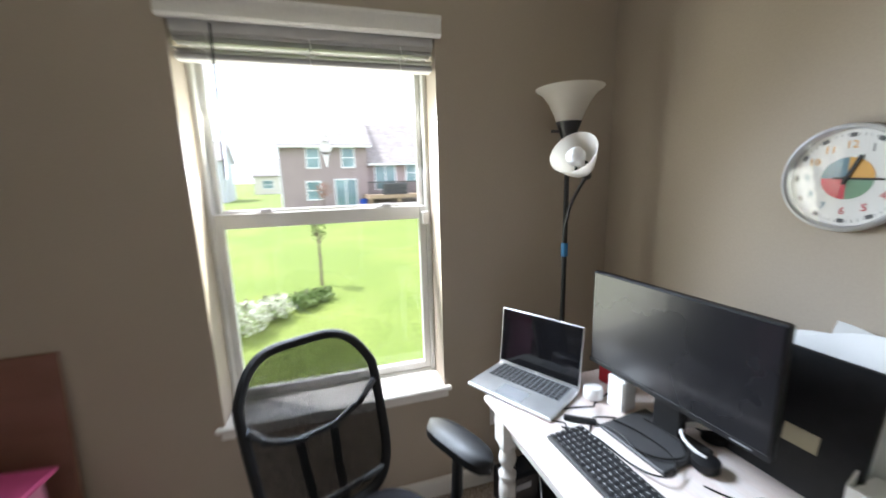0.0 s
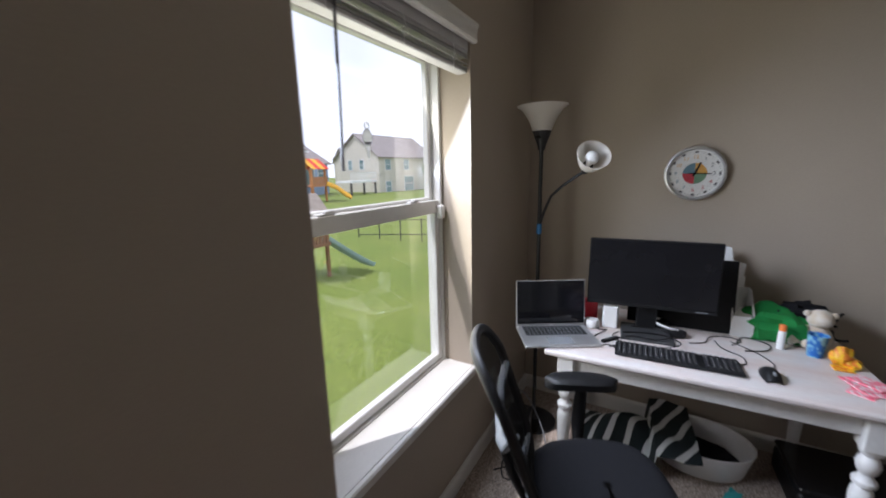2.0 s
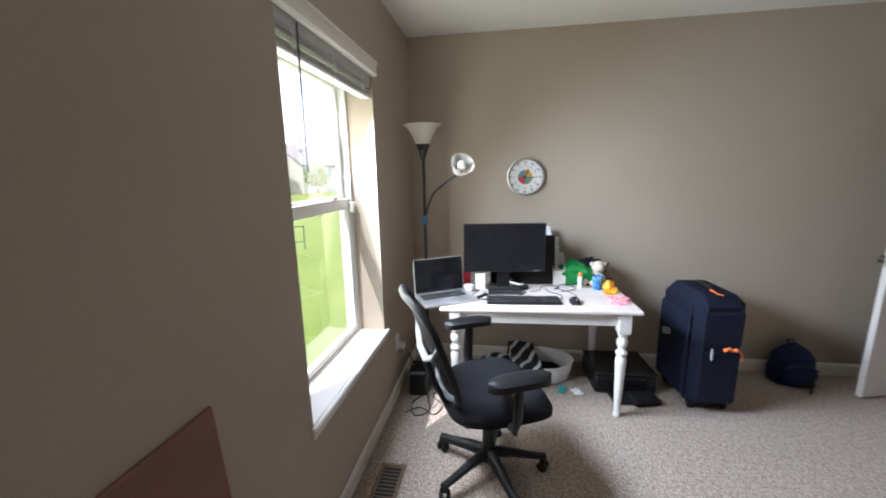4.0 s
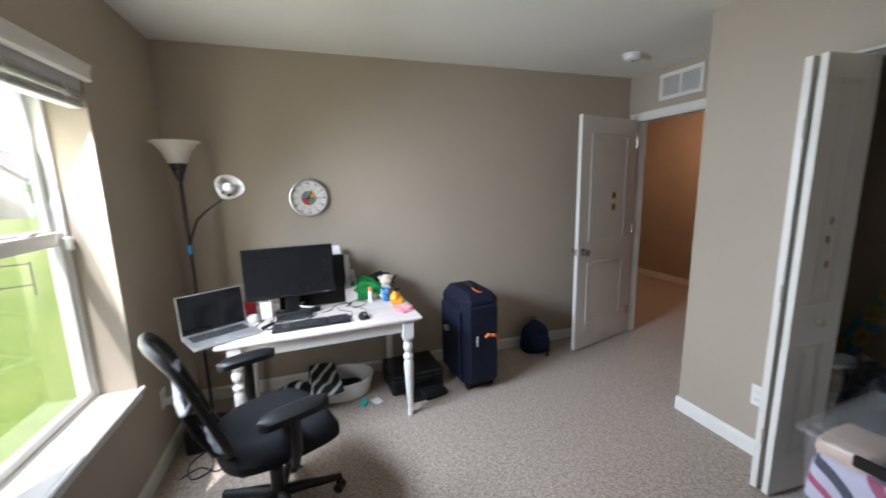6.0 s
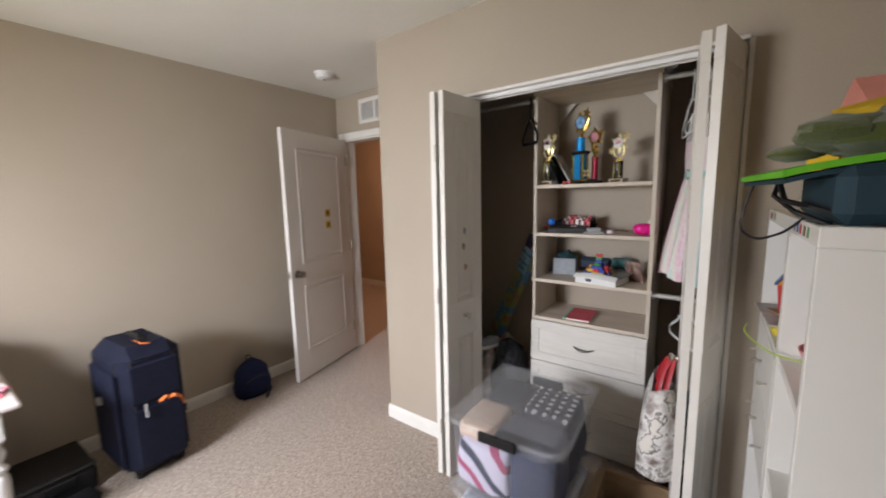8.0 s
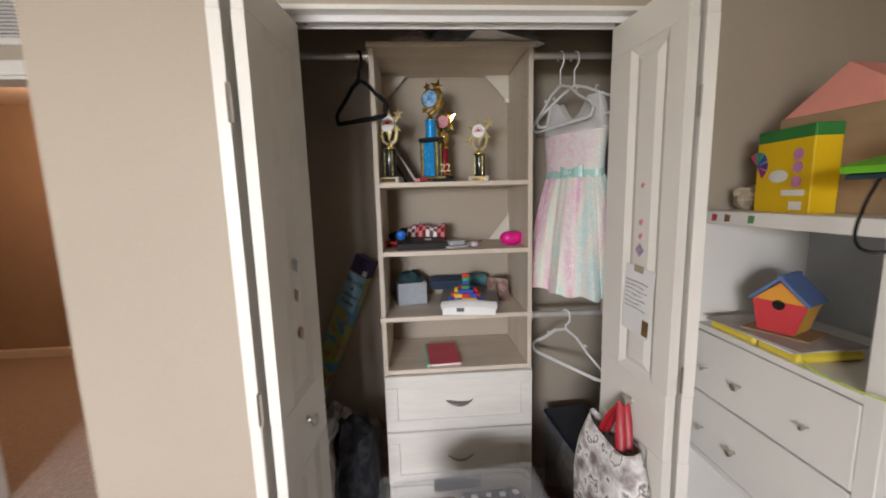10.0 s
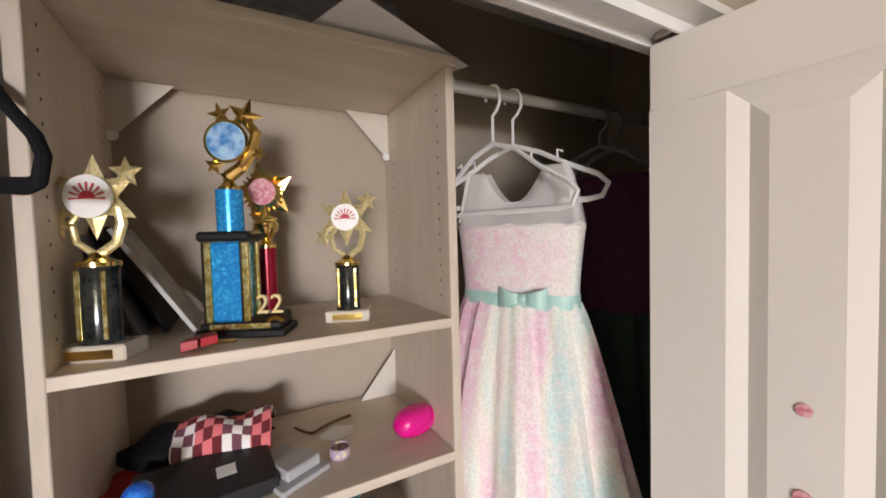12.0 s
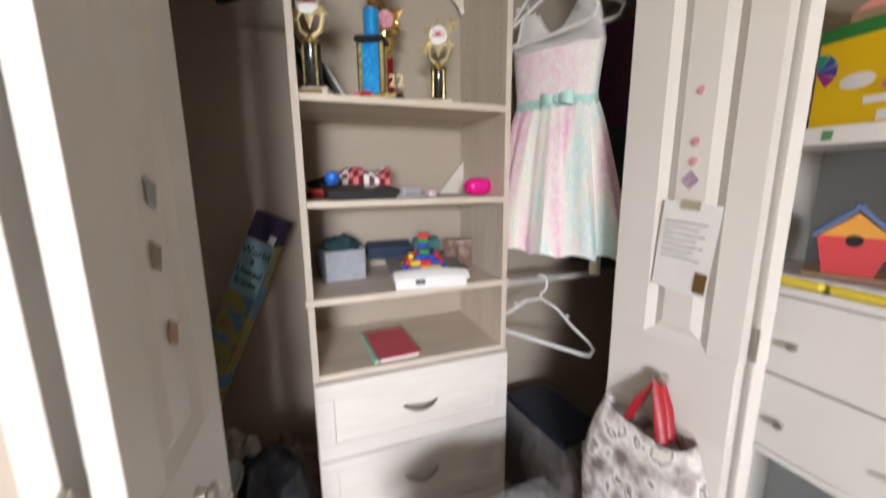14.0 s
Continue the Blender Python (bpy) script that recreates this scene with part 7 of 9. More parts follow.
# patterned tote hung on the door knob
def toile():
    m = mat("white_printed_canvas", (0.82, 0.80, 0.78), 0.8, second=(0.09, 0.07, 0.07), scale=17, amount=1.0, bump=0.2, bump_scale=300)
    e = [n_ for n_ in m.node_tree.nodes if n_.type == "VALTORGB"][0].color_ramp.elements
    e[0].position, e[1].position = 0.57, 0.61
    e.new(0.64).color = (0.74, 0.70, 0.64, 1)
    e.new(0.36).color = (0.76, 0.72, 0.66, 1)
    e[0].color = (0.20, 0.15, 0.14, 1)
    return m
tote = thing("tote_bag", "white printed canvas tote with red handles on the door knob", "tote bag", pose(-1.437, -1.325, 0.05, 0, 0, -85))
def bagf(u, q):
    a = 2 * math.pi * u
    z = 0.37 + 0.34 * q
    k = 0.86 + 0.16 * math.sin(math.pi * min(1, q * 1.05)) - 0.12 * q ** 4
    c, s_ = math.cos(a), math.sin(a)
    return (0.155 * k * abs(c) ** 0.7 * (1 if c > 0 else -1), (0.078 * (1 - 0.62 * q ** 3) + 0.004) * s_ * (1 + 0.15 * math.sin(3 * a)), z + 0.015 * q * math.sin(2 * a + 1))
part("body", Shape().sheet(bagf, 40, 14), toile(), tote)
part("bottom", Shape().blob((0, 0, 0.375), (0.14, 0.065, 0.03), 16), toile(), tote)
for y in (-0.012, 0.012):
    part("handle", Shape().tube([(-0.05, y, 0.685), (-0.03, y - 0.012, 0.75), (0.0, y * 0.5 - 0.028, 0.812), (0.03, y - 0.012, 0.75), (0.05, y, 0.685)], 0.014, 8, flat=0.3), RED, tote, "red webbing handle")

# ---- bins and boxes in front of the closet ----
CLEAR2 = clear_plastic("clear_bin_plastic", (0.80, 0.83, 0.90), 0.10, 0.12)
LIDC = clear_plastic("clear_lid_plastic", (0.82, 0.83, 0.86), 0.075, 0.12)
STRIPES = ((0.56, 0.53, 0.66), (0.36, 0.04, 0.12))
def striped_cloth(pale, red):
    """Crumpled cloth in slanting bands of lilac-white, dark red and navy."""
    m = mat("striped_cloth", pale, 0.9, scale=10, bump=0.5, bump_scale=40)
    t = m.node_tree
    co, turn, bands, rp = t.nodes.new("ShaderNodeTexCoord"), t.nodes.new("ShaderNodeMapping"), t.nodes.new("ShaderNodeTexWave"), t.nodes.new("ShaderNodeValToRGB")
    turn.inputs["Rotation"].default_value = (0, radians(35), 0)
    bands.bands_direction, bands.wave_profile = "Z", "SAW"
    bands.inputs["Scale"].default_value, bands.inputs["Distortion"].default_value, bands.inputs["Detail"].default_value = 1.9, 4.5, 2
    e = rp.color_ramp.elements
    rp.color_ramp.interpolation = "CONSTANT"
    e[0].color, e[1].color, e[1].position = (*pale, 1), (*red, 1), 0.40
    e.new(0.58).color = (*pale, 1)
    e.new(0.80).color = (0.02, 0.025, 0.06, 1)
    t.links.new(co.outputs["Object"], turn.inputs[0])
    t.links.new(turn.outputs[0], bands.inputs["Vector"])
    t.links.new(bands.outputs["Fac"], rp.inputs[0])
    t.links.new(rp.outputs[0], t.nodes["Principled BSDF"].inputs["Base Color"])
    return m
def dotted_cloth(ground, dot):
    """Dark cloth printed with rows of pale dots."""
    m = mat("dotted_cloth", ground, 0.9, scale=10, bump=0.4, bump_scale=60)
    t = m.node_tree
    co, wave = t.nodes.new("ShaderNodeTexCoord"), t.nodes.new("ShaderNodeTexVoronoi")
    wave.inputs["Scale"].default_value, wave.inputs["Randomness"].default_value = 24, 0.12
    less, mx = t.nodes.new("ShaderNodeMath"), t.nodes.new("ShaderNodeMixRGB")
    less.operation, less.inputs[1].default_value = "LESS_THAN", 0.30
    flat = t.nodes.new("ShaderNodeMapping")
    flat.inputs["Scale"].default_value = (1, 1, 0.2)
    mx.inputs[1].default_value, mx.inputs[2].default_value = (*ground, 1), (*dot, 1)
    t.links.new(co.outputs["Object"], flat.inputs[0])
    t.links.new(flat.outputs[0], wave.inputs["Vector"])
    t.links.new(wave.outputs["Distance"], less.inputs[0])
    t.links.new(less.outputs[0], mx.inputs[0])
    t.links.new(mx.outputs[0], t.nodes["Principled BSDF"].inputs["Base Color"])
    return m
def bin_(label, m, z0, z1, fill):
    b2 = thing("storage_bin", label, "storage bin", m, group="stacked storage bins")
    X, Y = 0.23, 0.275
    h_ = z1 - z0 - 0.03
    def wall(u, q):
        a = 2 * math.pi * u
        c, k = math.cos(a), math.sin(a)
        sx, sy = abs(c) ** 0.28 * (1 if c > 0 else -1), abs(k) ** 0.28 * (1 if k > 0 else -1)
        g = 1 - 0.06 * (1 - q)
        return (X * sx * g, Y * sy * g, z0 + 0.002 + q * h_)
    part("body", Shape().sheet(wall, 64, 6), CLEAR2, b2, "clear plastic body")
    part("bin_floor", Shape().box(-X * 0.9, -Y * 0.9, z0 + 0.001, X * 0.9, Y * 0.9, z0 + 0.004), CLEAR2, b2)
    part("rim", Shape().tube([wall(i / 64, 1) for i in range(64)], 0.009, 8, closed=True), LIDC, b2)
    lid2 = part("lid", Shape().box(-X - 0.012, -Y - 0.012, z1 - 0.03, X + 0.012, Y + 0.012, z1 - 0.008, 0.012), LIDC, b2, "clear ribbed lid")
    s2 = Shape().box(-X + 0.03, -Y + 0.03, z1 - 0.0078, X - 0.03, Y - 0.03, z1 - 0.002, 0.003)
    for y in (-0.1, 0.1):
        s2.box(-X + 0.04, y - 0.006, z1 - 0.0019, X - 0.04, y + 0.006, z1, 0.001)
    part("lid_rib", s2, LIDC, lid2)
    for sy, dz in ((-1, 0.045), (1, 0.012)):
        part("latch", Shape().box(-0.075, sy * (Y + 0.0125) - 0.008, z1 - dz - 0.043, 0.075, sy * (Y + 0.0125) + 0.008, z1 - dz, 0.006), BLACKG, b2, "black latch handle")
    for k, (x0, x1, y0, y1, u0, u1, c, c2, sc) in enumerate(fill):
        zc0, zc1 = z0 + 0.006 + u0 * h_, z0 + 0.004 + u1 * (h_ - 0.008)
        def lump(u, q):
            th, ph = math.pi * q, 2 * math.pi * u
            d_ = (math.sin(th) * math.cos(ph), math.sin(th) * math.sin(ph), -math.cos(th))
            d_ = [abs(t_) ** 0.32 * (1 if t_ > 0 else -1) for t_ in d_]
            w_ = 1 + 0.10 * noise.noise(Vector((d_[0] * 2.5 + k, d_[1] * 2.5, d_[2] * 2.5 + z0 * 9))) - 0.05
            return ((x0 + x1) / 2 + (x1 - x0) / 2 * d_[0] * w_, (y0 + y1) / 2 + (y1 - y0) / 2 * d_[1] * w_, (zc0 + zc1) / 2 + (zc1 - zc0) / 2 * d_[2] * min(1, w_))
        part("contents", Shape().sheet(lump, 30, 18), dotted_cloth(c, c2) if sc < 0 else striped_cloth(c, c2) if sc == 0 else mat("bin_cloth", c, 0.9, second=c2, scale=sc, amount=0.92, bump=0.5, bump_scale=45), b2)
    return b2
bin_("clear storage bin of clothes with a black-latched lid", pose(-0.972, -1.09, 0, 0, 0, 3), 0.325, 0.65,
     [(-0.195, 0.195, -0.25, 0.10, 0.0, 0.62, (0.02, 0.028, 0.06), (0.035, 0.04, 0.075), 9), (-0.03, 0.208, 0.04, 0.255, 0.02, 0.80, STRIPES[0], STRIPES[1], 0),
      (-0.208, -0.02, 0.03, 0.255, 0.0, 0.84, (0.014, 0.022, 0.06), (0.022, 0.032, 0.08), 7), (-0.208, 0.0, -0.25, 0.05, 0.0, 0.70, (0.03, 0.035, 0.06), (0.012, 0.016, 0.03), 11),
      (0.04, 0.20, 0.0, 0.24, 0.66, 0.97, (0.62, 0.46, 0.36), (0.70, 0.56, 0.46), 10), (-0.20, 0.02, -0.245, 0.03, 0.60, 0.97, (0.03, 0.03, 0.05), (0.62, 0.62, 0.66), -1),
      (0.0, 0.20, -0.245, 0.0, 0.60, 0.95, (0.05, 0.05, 0.06), (0.035, 0.035, 0.045), 8), (-0.20, 0.05, 0.03, 0.24, 0.70, 0.93, (0.07, 0.075, 0.11), (0.04, 0.045, 0.075), 12)])
bin_("clear storage bin under another, with a pale lid", pose(-0.975, -1.10, 0, 0, 0, -2), 0.0, 0.324,
     ((-0.2, 0.2, -0.27, 0.27, 0.0, 0.7, (0.50, 0.55, 0.66), (0.70, 0.72, 0.76), 8), (-0.1, 0.19, 0.0, 0.26, 0.5, 0.95, (0.62, 0.64, 0.70), (0.35, 0.38, 0.48), 10), (-0.2, 0.05, -0.26, 0.02, 0.5, 0.92, (0.35, 0.38, 0.48), (0.55, 0.56, 0.60), 9)))
cbx = thing("cardboard_box", "open brown cardboard box on the carpet", "cardboard box", pose(-1.385, -1.20, 0, 0, 0, 3))
for a in ((-0.15, -0.20, 0.0, 0.15, -0.195, 0.24), (-0.15, 0.195, 0, 0.15, 0.20, 0.24), (-0.15, -0.195, 0, -0.145, 0.195, 0.24), (0.145, -0.195, 0, 0.15, 0.195, 0.24), (-0.145, -0.195, 0, 0.145, 0.195, 0.004)):
    part("wall", Shape().box(*a), CARDBOARD, cbx)
part("flap", Shape().box(-0.148, 0, 0, 0.148, 0.10, 0.004, m=pose(0, 0.2, 0.24, -25)), CARDBOARD, cbx)
part("flap", Shape().box(-0.148, -0.10, 0, 0.148, 0, 0.004, m=pose(0, -0.2, 0.24, 30)), CARDBOARD, cbx)
part("flap", Shape().box(0, -0.19, 0, 0.06, 0.19, 0.004, m=pose(0.15, 0, 0.24, 0, 12)), CARDBOARD, cbx)
part("contents", Shape().blob((0, 0, 0.09), (0.13, 0.18, 0.09), 16, 0.4, 4), mat("dark_contents", (0.05, 0.04, 0.04), 0.8, second=(0.12, 0.09, 0.08), scale=15), cbx)

# ---- white cubby and drawers beside the closet ----
LAM = mat("white_laminate", (0.80, 0.79, 0.76), 0.35, second=(0.77, 0.755, 0.725), scale=4)
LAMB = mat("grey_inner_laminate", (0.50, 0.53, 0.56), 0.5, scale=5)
CX, CY0, CYM, CY1, CZ = -1.715, -1.395, -0.91, -0.57, 1.43
cu = thing("storage_cubby", "white laminate cubby unit with drawers and stickers", "cubby unit")
D0 = CX - 0.36
part("top_board", Shape().box(D0, CY0, CZ - 0.036, CX, CY1, CZ, 0.002), LAM, cu)
for y in (CY0, CYM - 0.018, CY1 - 0.02):
    part("upright", Shape().box(D0, y, 0, CX - 0.001, y + (0.02 if y == CY1 - 0.02 else 0.036 if y != CY0 else 0.018), CZ - 0.0362, 0.0015), LAM, cu)
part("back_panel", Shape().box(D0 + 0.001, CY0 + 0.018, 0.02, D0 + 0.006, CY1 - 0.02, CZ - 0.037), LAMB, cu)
for y0, y1, zz in ((CY0 + 0.0182, CYM - 0.0182, (1.085, 0.68, 0.03)), (CYM + 0.0182, CY1 - 0.0202, (1.09, 0.79, 0.45, 0.03))):
    for z in zz:
        part("shelf", Shape().box(D0 + 0.008, y0, z - 0.018, CX - 0.003, y1, z, 0.0015), LAM, cu)
for z0, z1 in ((0.876, 1.064), (0.684, 0.870)):
    dw = part("drawer", Shape().box(CX - 0.018, CY0 + 0.02, z0, CX - 0.0005, CYM - 0.02, z1, 0.002), LAM, cu, "white drawer front")
    for y, r_ in ((-1.20, 0.0095), (-1.315, 0.005), (-1.02, 0.005)):
        part("drawer_knob", Shape().lathe([(r_ * 0.5, 0), (r_ * 0.5, 0.010), (r_, 0.014), (r_, 0.022), (0, 0.025)], 14, pose(CX - 0.0005, y, (z0 + z1) / 2 - 0.012, 0, 90)), STEEL, dw, "small steel knob")
STC = [plain("sticker_" + n, c) for n, c in (("red", (0.5, 0.06, 0.06)), ("brown", (0.20, 0.10, 0.05)), ("green", (0.10, 0.30, 0.12)), ("grey", (0.35, 0.36, 0.40)), ("blue", (0.08, 0.15, 0.40)))]
random.seed(9)
for k, y in enumerate((-1.33, -1.285, -1.21, -0.82, -0.78, -0.745, -0.70, -0.66)):
    single("sticker", Shape().prism([(-0.009, -0.01), (0.008, -0.009), (0.010, 0.009), (-0.008, 0.011)], 0.0008, pose(0, 0, 0, 90, 0, 90)), STC[k % 5], "small sticker on the edge of the cubby", "sticker", pose(CX + 0.0002, y, CZ - 0.018), group="stickers on the cubby edge")

# what stands on and in the cubby
YBX = mat("yellow_carton", (0.85, 0.55, 0.01), 0.45, second=(0.80, 0.50, 0.01), scale=8)
cr = thing("crayon_carton", "yellow and green carton of colouring supplies", "carton", pose(-1.80, -1.19, CZ, 0, 0, 82))
part("carton", Shape().box(-0.085, -0.03, 0, 0.085, 0.03, 0.20, 0.002), YBX, cr)
part("green_top", Shape().box(-0.0855, -0.0305, 0.175, 0.0855, 0.0305, 0.2055, 0.002), plain("green_carton_top", (0.03, 0.22, 0.05), 0.5), cr, "green carton top")
s = Shape()
for k, c in enumerate(((0.35, 0.03, 0.25), (0.10, 0.05, 0.35), (0.03, 0.12, 0.45), (0.02, 0.35, 0.25), (0.55, 0.10, 0.20))):
    part("colour_wedge", Shape().prism([(0, 0), (0.038 * math.cos(radians(-60 + 40 * k)), 0.038 * math.sin(radians(-60 + 40 * k))), (0.038 * math.cos(radians(-25 + 40 * k)), 0.038 * math.sin(radians(-25 + 40 * k)))], 0.0008, pose(-0.083, -0.0302, 0.12, 90)), plain("wedge_print", c), cr)
part("white_shape", Shape().blob((-0.01, -0.0305, 0.09), (0.03, 0.001, 0.016), 10), WHITEP, cr)
for z, x in ((0.14, 0.045), (0.11, 0.045), (0.075, 0.045)):
    part("small_print", Shape().lathe([(0.014, 0), (0.014, 0.0006)], 14, pose(x, -0.0302, z, 90)), plain("print_tint", (0.6, 0.25, 0.5)), cr)
part("bar_label", Shape().box(0.03, -0.0312, 0.008, 0.065, -0.0305, 0.028), PAPER, cr)
part("text_bar", Shape().box(0.005, -0.0312, 0.042, 0.07, -0.0305, 0.056), PAPER, cr)
single("clear_bag", Shape().blob((0, 0, 0.035), (0.05, 0.05, 0.036), 14, 0.5, 3), mat("tan_bag_film", (0.40, 0.33, 0.24), 0.3, second=(0.55, 0.48, 0.38), scale=40, amount=0.9), "small clear bag of tan pieces", "bag", pose(-1.83, -1.325, CZ))
cb3 = thing("craft_box", "brown cardboard box with a pink paper top", "box", pose(-1.93, -1.13, CZ, 0, 0, 6))
part("box_body", Shape().box(-0.11, -0.13, 0, 0.11, 0.13, 0.235, 0.002), CARDBOARD, cb3)
part("pink_top", Shape().prism([(-0.13, 0), (0.13, 0), (0.0, 0.10)], 0.20, pose(0.10, 0, 0.236, 90, 0, 90) @ pose(0, 0, -0.2)), plain("salmon_paper", (0.80, 0.32, 0.26), 0.7), cb3, "folded salmon paper roof")
bh = thing("birdhouse", "painted red and blue toy birdhouse", "birdhouse", pose(-1.80, -1.175, 1.128, 0, 0, 114))
part("front_wall", Shape().prism([(-0.04, 0), (0.035, 0), (0.055, 0.075), (0.0, 0.13), (-0.055, 0.075)], 0.006, pose(0, -0.04, 0, 90)), plain("red_house_paint", (0.62, 0.05, 0.06), 0.5), bh)
part("back_wall", Shape().prism([(-0.04, 0), (0.035, 0), (0.055, 0.075), (0.0, 0.13), (-0.055, 0.075)], 0.08, pose(0, 0.042, 0, 90)), plain("yellow_house_paint", (0.70, 0.38, 0.06), 0.5), bh)
part("entrance", Shape().lathe([(0.013, 0), (0.013, 0.001)], 18, pose(0, -0.0462, 0.072, 90)), BLACK, bh)
part("upper_front", Shape().prism([(-0.052, 0.08), (0.052, 0.08), (0.0, 0.128)], 0.001, pose(0, -0.0462, 0, 90)), plain("orange_house_paint", (0.72, 0.32, 0.04), 0.5), bh)
for k in (-1, 1):
    part("roof_board", Shape().box(-0.008, -0.052, -0.004, 0.086, 0.055, 0.004, 0.001, m=pose(0, 0, 0.14, 0, 0, 0) @ (pose(0, 0, 0, 0, 45, 0) if k > 0 else pose(0, 0, 0, 0, 135, 0))), plain("blue_roof_paint", (0.10, 0.17, 0.36), 0.5), bh, "blue roof board")
part("floor_board", Shape().box(-0.07, -0.06, -0.006, 0.07, 0.055, -0.0005, 0.001), CARDBOARD, bh)
YB = plain("yellow_plastic", (0.85, 0.68, 0.08), 0.4)
yt = thing("yellow_tray", "yellow plastic tray under loose papers", "tray", pose(-1.80, -1.195, 1.0855, 0, 0, 90))
part("tray", Shape().box(-0.13, -0.08, 0, 0.02, 0.09, 0.026, 0.008).box(0.024, -0.08, 0, 0.135, 0.09, 0.026, 0.008), YB, yt)
ps = thing("magazine_pile", "thin pile of papers and magazines on the tray", "papers", pose(-1.80, -1.195, 1.1120, 0, 0, 88))
for k in range(3):
    part("magazine", Shape().box(-0.13, -0.09, k * 0.0032, 0.13, 0.095, k * 0.0032 + 0.003), (PAPER, GREYT, mat("colour_magazine", (0.35, 0.30, 0.30), 0.4, second=(0.5, 0.48, 0.45), scale=20))[k], ps, m=pose(0.005 * k, -0.004 * k, 0, 0, 0, 3 * k))
PB = plain("pink_bowl_plastic", (0.80, 0.20, 0.25), 0.4)
single("pink_bowl", Shape().lathe([(0.03, 0), (0.035, 0.004), (0.065, 0.06), (0.062, 0.06), (0.03, 0.006), (0, 0.005)], 24), PB, "small pink plastic bowl in the cubby", "bowl", pose(-1.80, -0.78, 1.091))
single("tan_box", Shape().box(-0.05, -0.05, 0, 0.05, 0.05, 0.07, 0.004), CARDBOARD, "tan cardboard box in the cubby", "box", pose(-1.80, -0.73, 0.791))
cable([(-1.66, -1.00, 1.13), (-1.655, -0.95, 1.118), (-1.70, -0.86, 1.105), (-1.76, -0.81, 1.11)], 0.0018, "lime green string hanging from the cubby", plain("lime_string", (0.45, 0.65, 0.05)), "green_string")
tl = thing("teal_bag", "dark teal insulated bag with a pale mountain mark", "bag", pose(-1.89, -0.715, CZ, 0, 0, 4))
TEALD = mat("dark_teal_fabric", (0.010, 0.035, 0.055), 0.7, second=(0.014, 0.045, 0.065), scale=20, bump=0.3, bump_scale=400)
part("body", Shape().box(-0.16, -0.12, 0, 0.165, 0.125, 0.10, 0.02), TEALD, tl)
part("mark", Shape().prism([(-0.06, 0.035), (0.06, 0.035), (0.02, 0.072), (-0.01, 0.072)], 0.001, pose(0.02, 0.127, 0, 90)), plain("pale_teal_print", (0.20, 0.45, 0.45)), tl)
part("lettering_bar", Shape().box(-0.05, 0.1255, 0.022, 0.10, 0.1268, 0.033), plain("white_print", (0.6, 0.62, 0.62)), tl)
gm = thing("green_seat_mat", "lime green folding mat with black straps lying on a bag", "mat", pose(-1.87, -0.80, CZ + 0.101, 0, 3, 8))
part("mat", Shape().sheet(lambda u, q: ((u - 0.5) * 0.46, (q - 0.5) * 0.34, 0.012 - 0.03 * (abs(2 * u - 1)) ** 3 * 0.6), 16, 6, (0, 0, 0.012)), plain("lime_green_foam", (0.13, 0.48, 0.02), 0.6), gm)
part("mat_underside", Shape().sheet(lambda u, q: ((u - 0.5) * 0.45, (q - 0.5) * 0.33, 0.009 - 0.03 * (abs(2 * u - 1)) ** 3 * 0.6), 16, 6, (0, 0, -0.008)), TEALD, gm)
part("strap", Shape().tube([(0.20, 0.02, -0.01), (0.205, 0.08, -0.05), (0.19, 0.16, -0.06), (0.10, 0.19, -0.10)], 0.005, 6).tube([(0.19, -0.02, -0.01), (0.21, 0.03, -0.04), (0.20, 0.12, -0.07), (0.12, 0.185, -0.12)], 0.005, 6), BLACK, gm)
cable([(-1.645, -0.89, 1.515), (-1.63, -0.90, 1.46), (-1.625, -0.905, 1.40), (-1.655, -0.90, 1.375), (-1.69, -0.86, 1.39), (-1.705, -0.80, 1.41), (-1.72, -0.74, 1.438)], 0.003, "black cord hanging from the mat", BLACK, "cord")
FROG = mat("olive_plush", (0.06, 0.075, 0.012), 0.95, second=(0.095, 0.11, 0.02), scale=18, bump=0.8, bump_scale=350, sheen=0.4)
fg = thing("plush_animal", "olive green and yellow plush animal lying on the mat", "plush toy", pose(-1.86, -0.82, CZ + 0.122, 0, 0, 10))
part("body", Shape().blob((0.0, 0.0, 0.045), (0.15, 0.10, 0.045), 22, 0.3, 2), FROG, fg)
part("head", Shape().blob((0.10, 0.02, 0.05), (0.075, 0.06, 0.035), 18, 0.25, 5), FROG, fg)
part("belly", Shape().blob((-0.03, -0.03, 0.085), (0.13, 0.09, 0.035), 18, 0.25, 7), mat("yellow_plush", (0.62, 0.40, 0.02), 0.95, second=(0.55, 0.35, 0.02), scale=18, bump=0.6, bump_scale=350), fg, "yellow plush belly")
part("foot", Shape().blob((0.15, -0.04, 0.018), (0.05, 0.04, 0.018), 12, 0.2, 3), FROG, fg)

# ---- outside ----
LAWN = mat("lawn_grass", (0.132, 0.182, 0.026), 0.9, second=(0.175, 0.215, 0.04), scale=0.35, amount=0.7, grain=0.3, grain_scale=14, bump=0.04, bump_scale=30)
def ground_z(x, y):
    z = -2.62 + 0.072 * max(0.0, min(y, 27) - 2)
    if x > 10:
        z -= 0.012 * min(x - 10, 30) * max(0, min(1, (y - 4) / 12))
    return z + 0.10 * noise.noise(Vector((x * 0.09, y * 0.09, 0)))
def lawn_pt(u, q):
    x = -90 + 220 * u
    y = 1.9 + 260 * q * q
    return (x, y, ground_z(x, y) if y < 60 else ground_z(x, 60) + 0.012 * (y - 60))
structure("ground", Shape().sheet(lawn_pt, 110, 70), LAWN, "bright green mown lawn rising to the houses", "lawn", smooth=35)
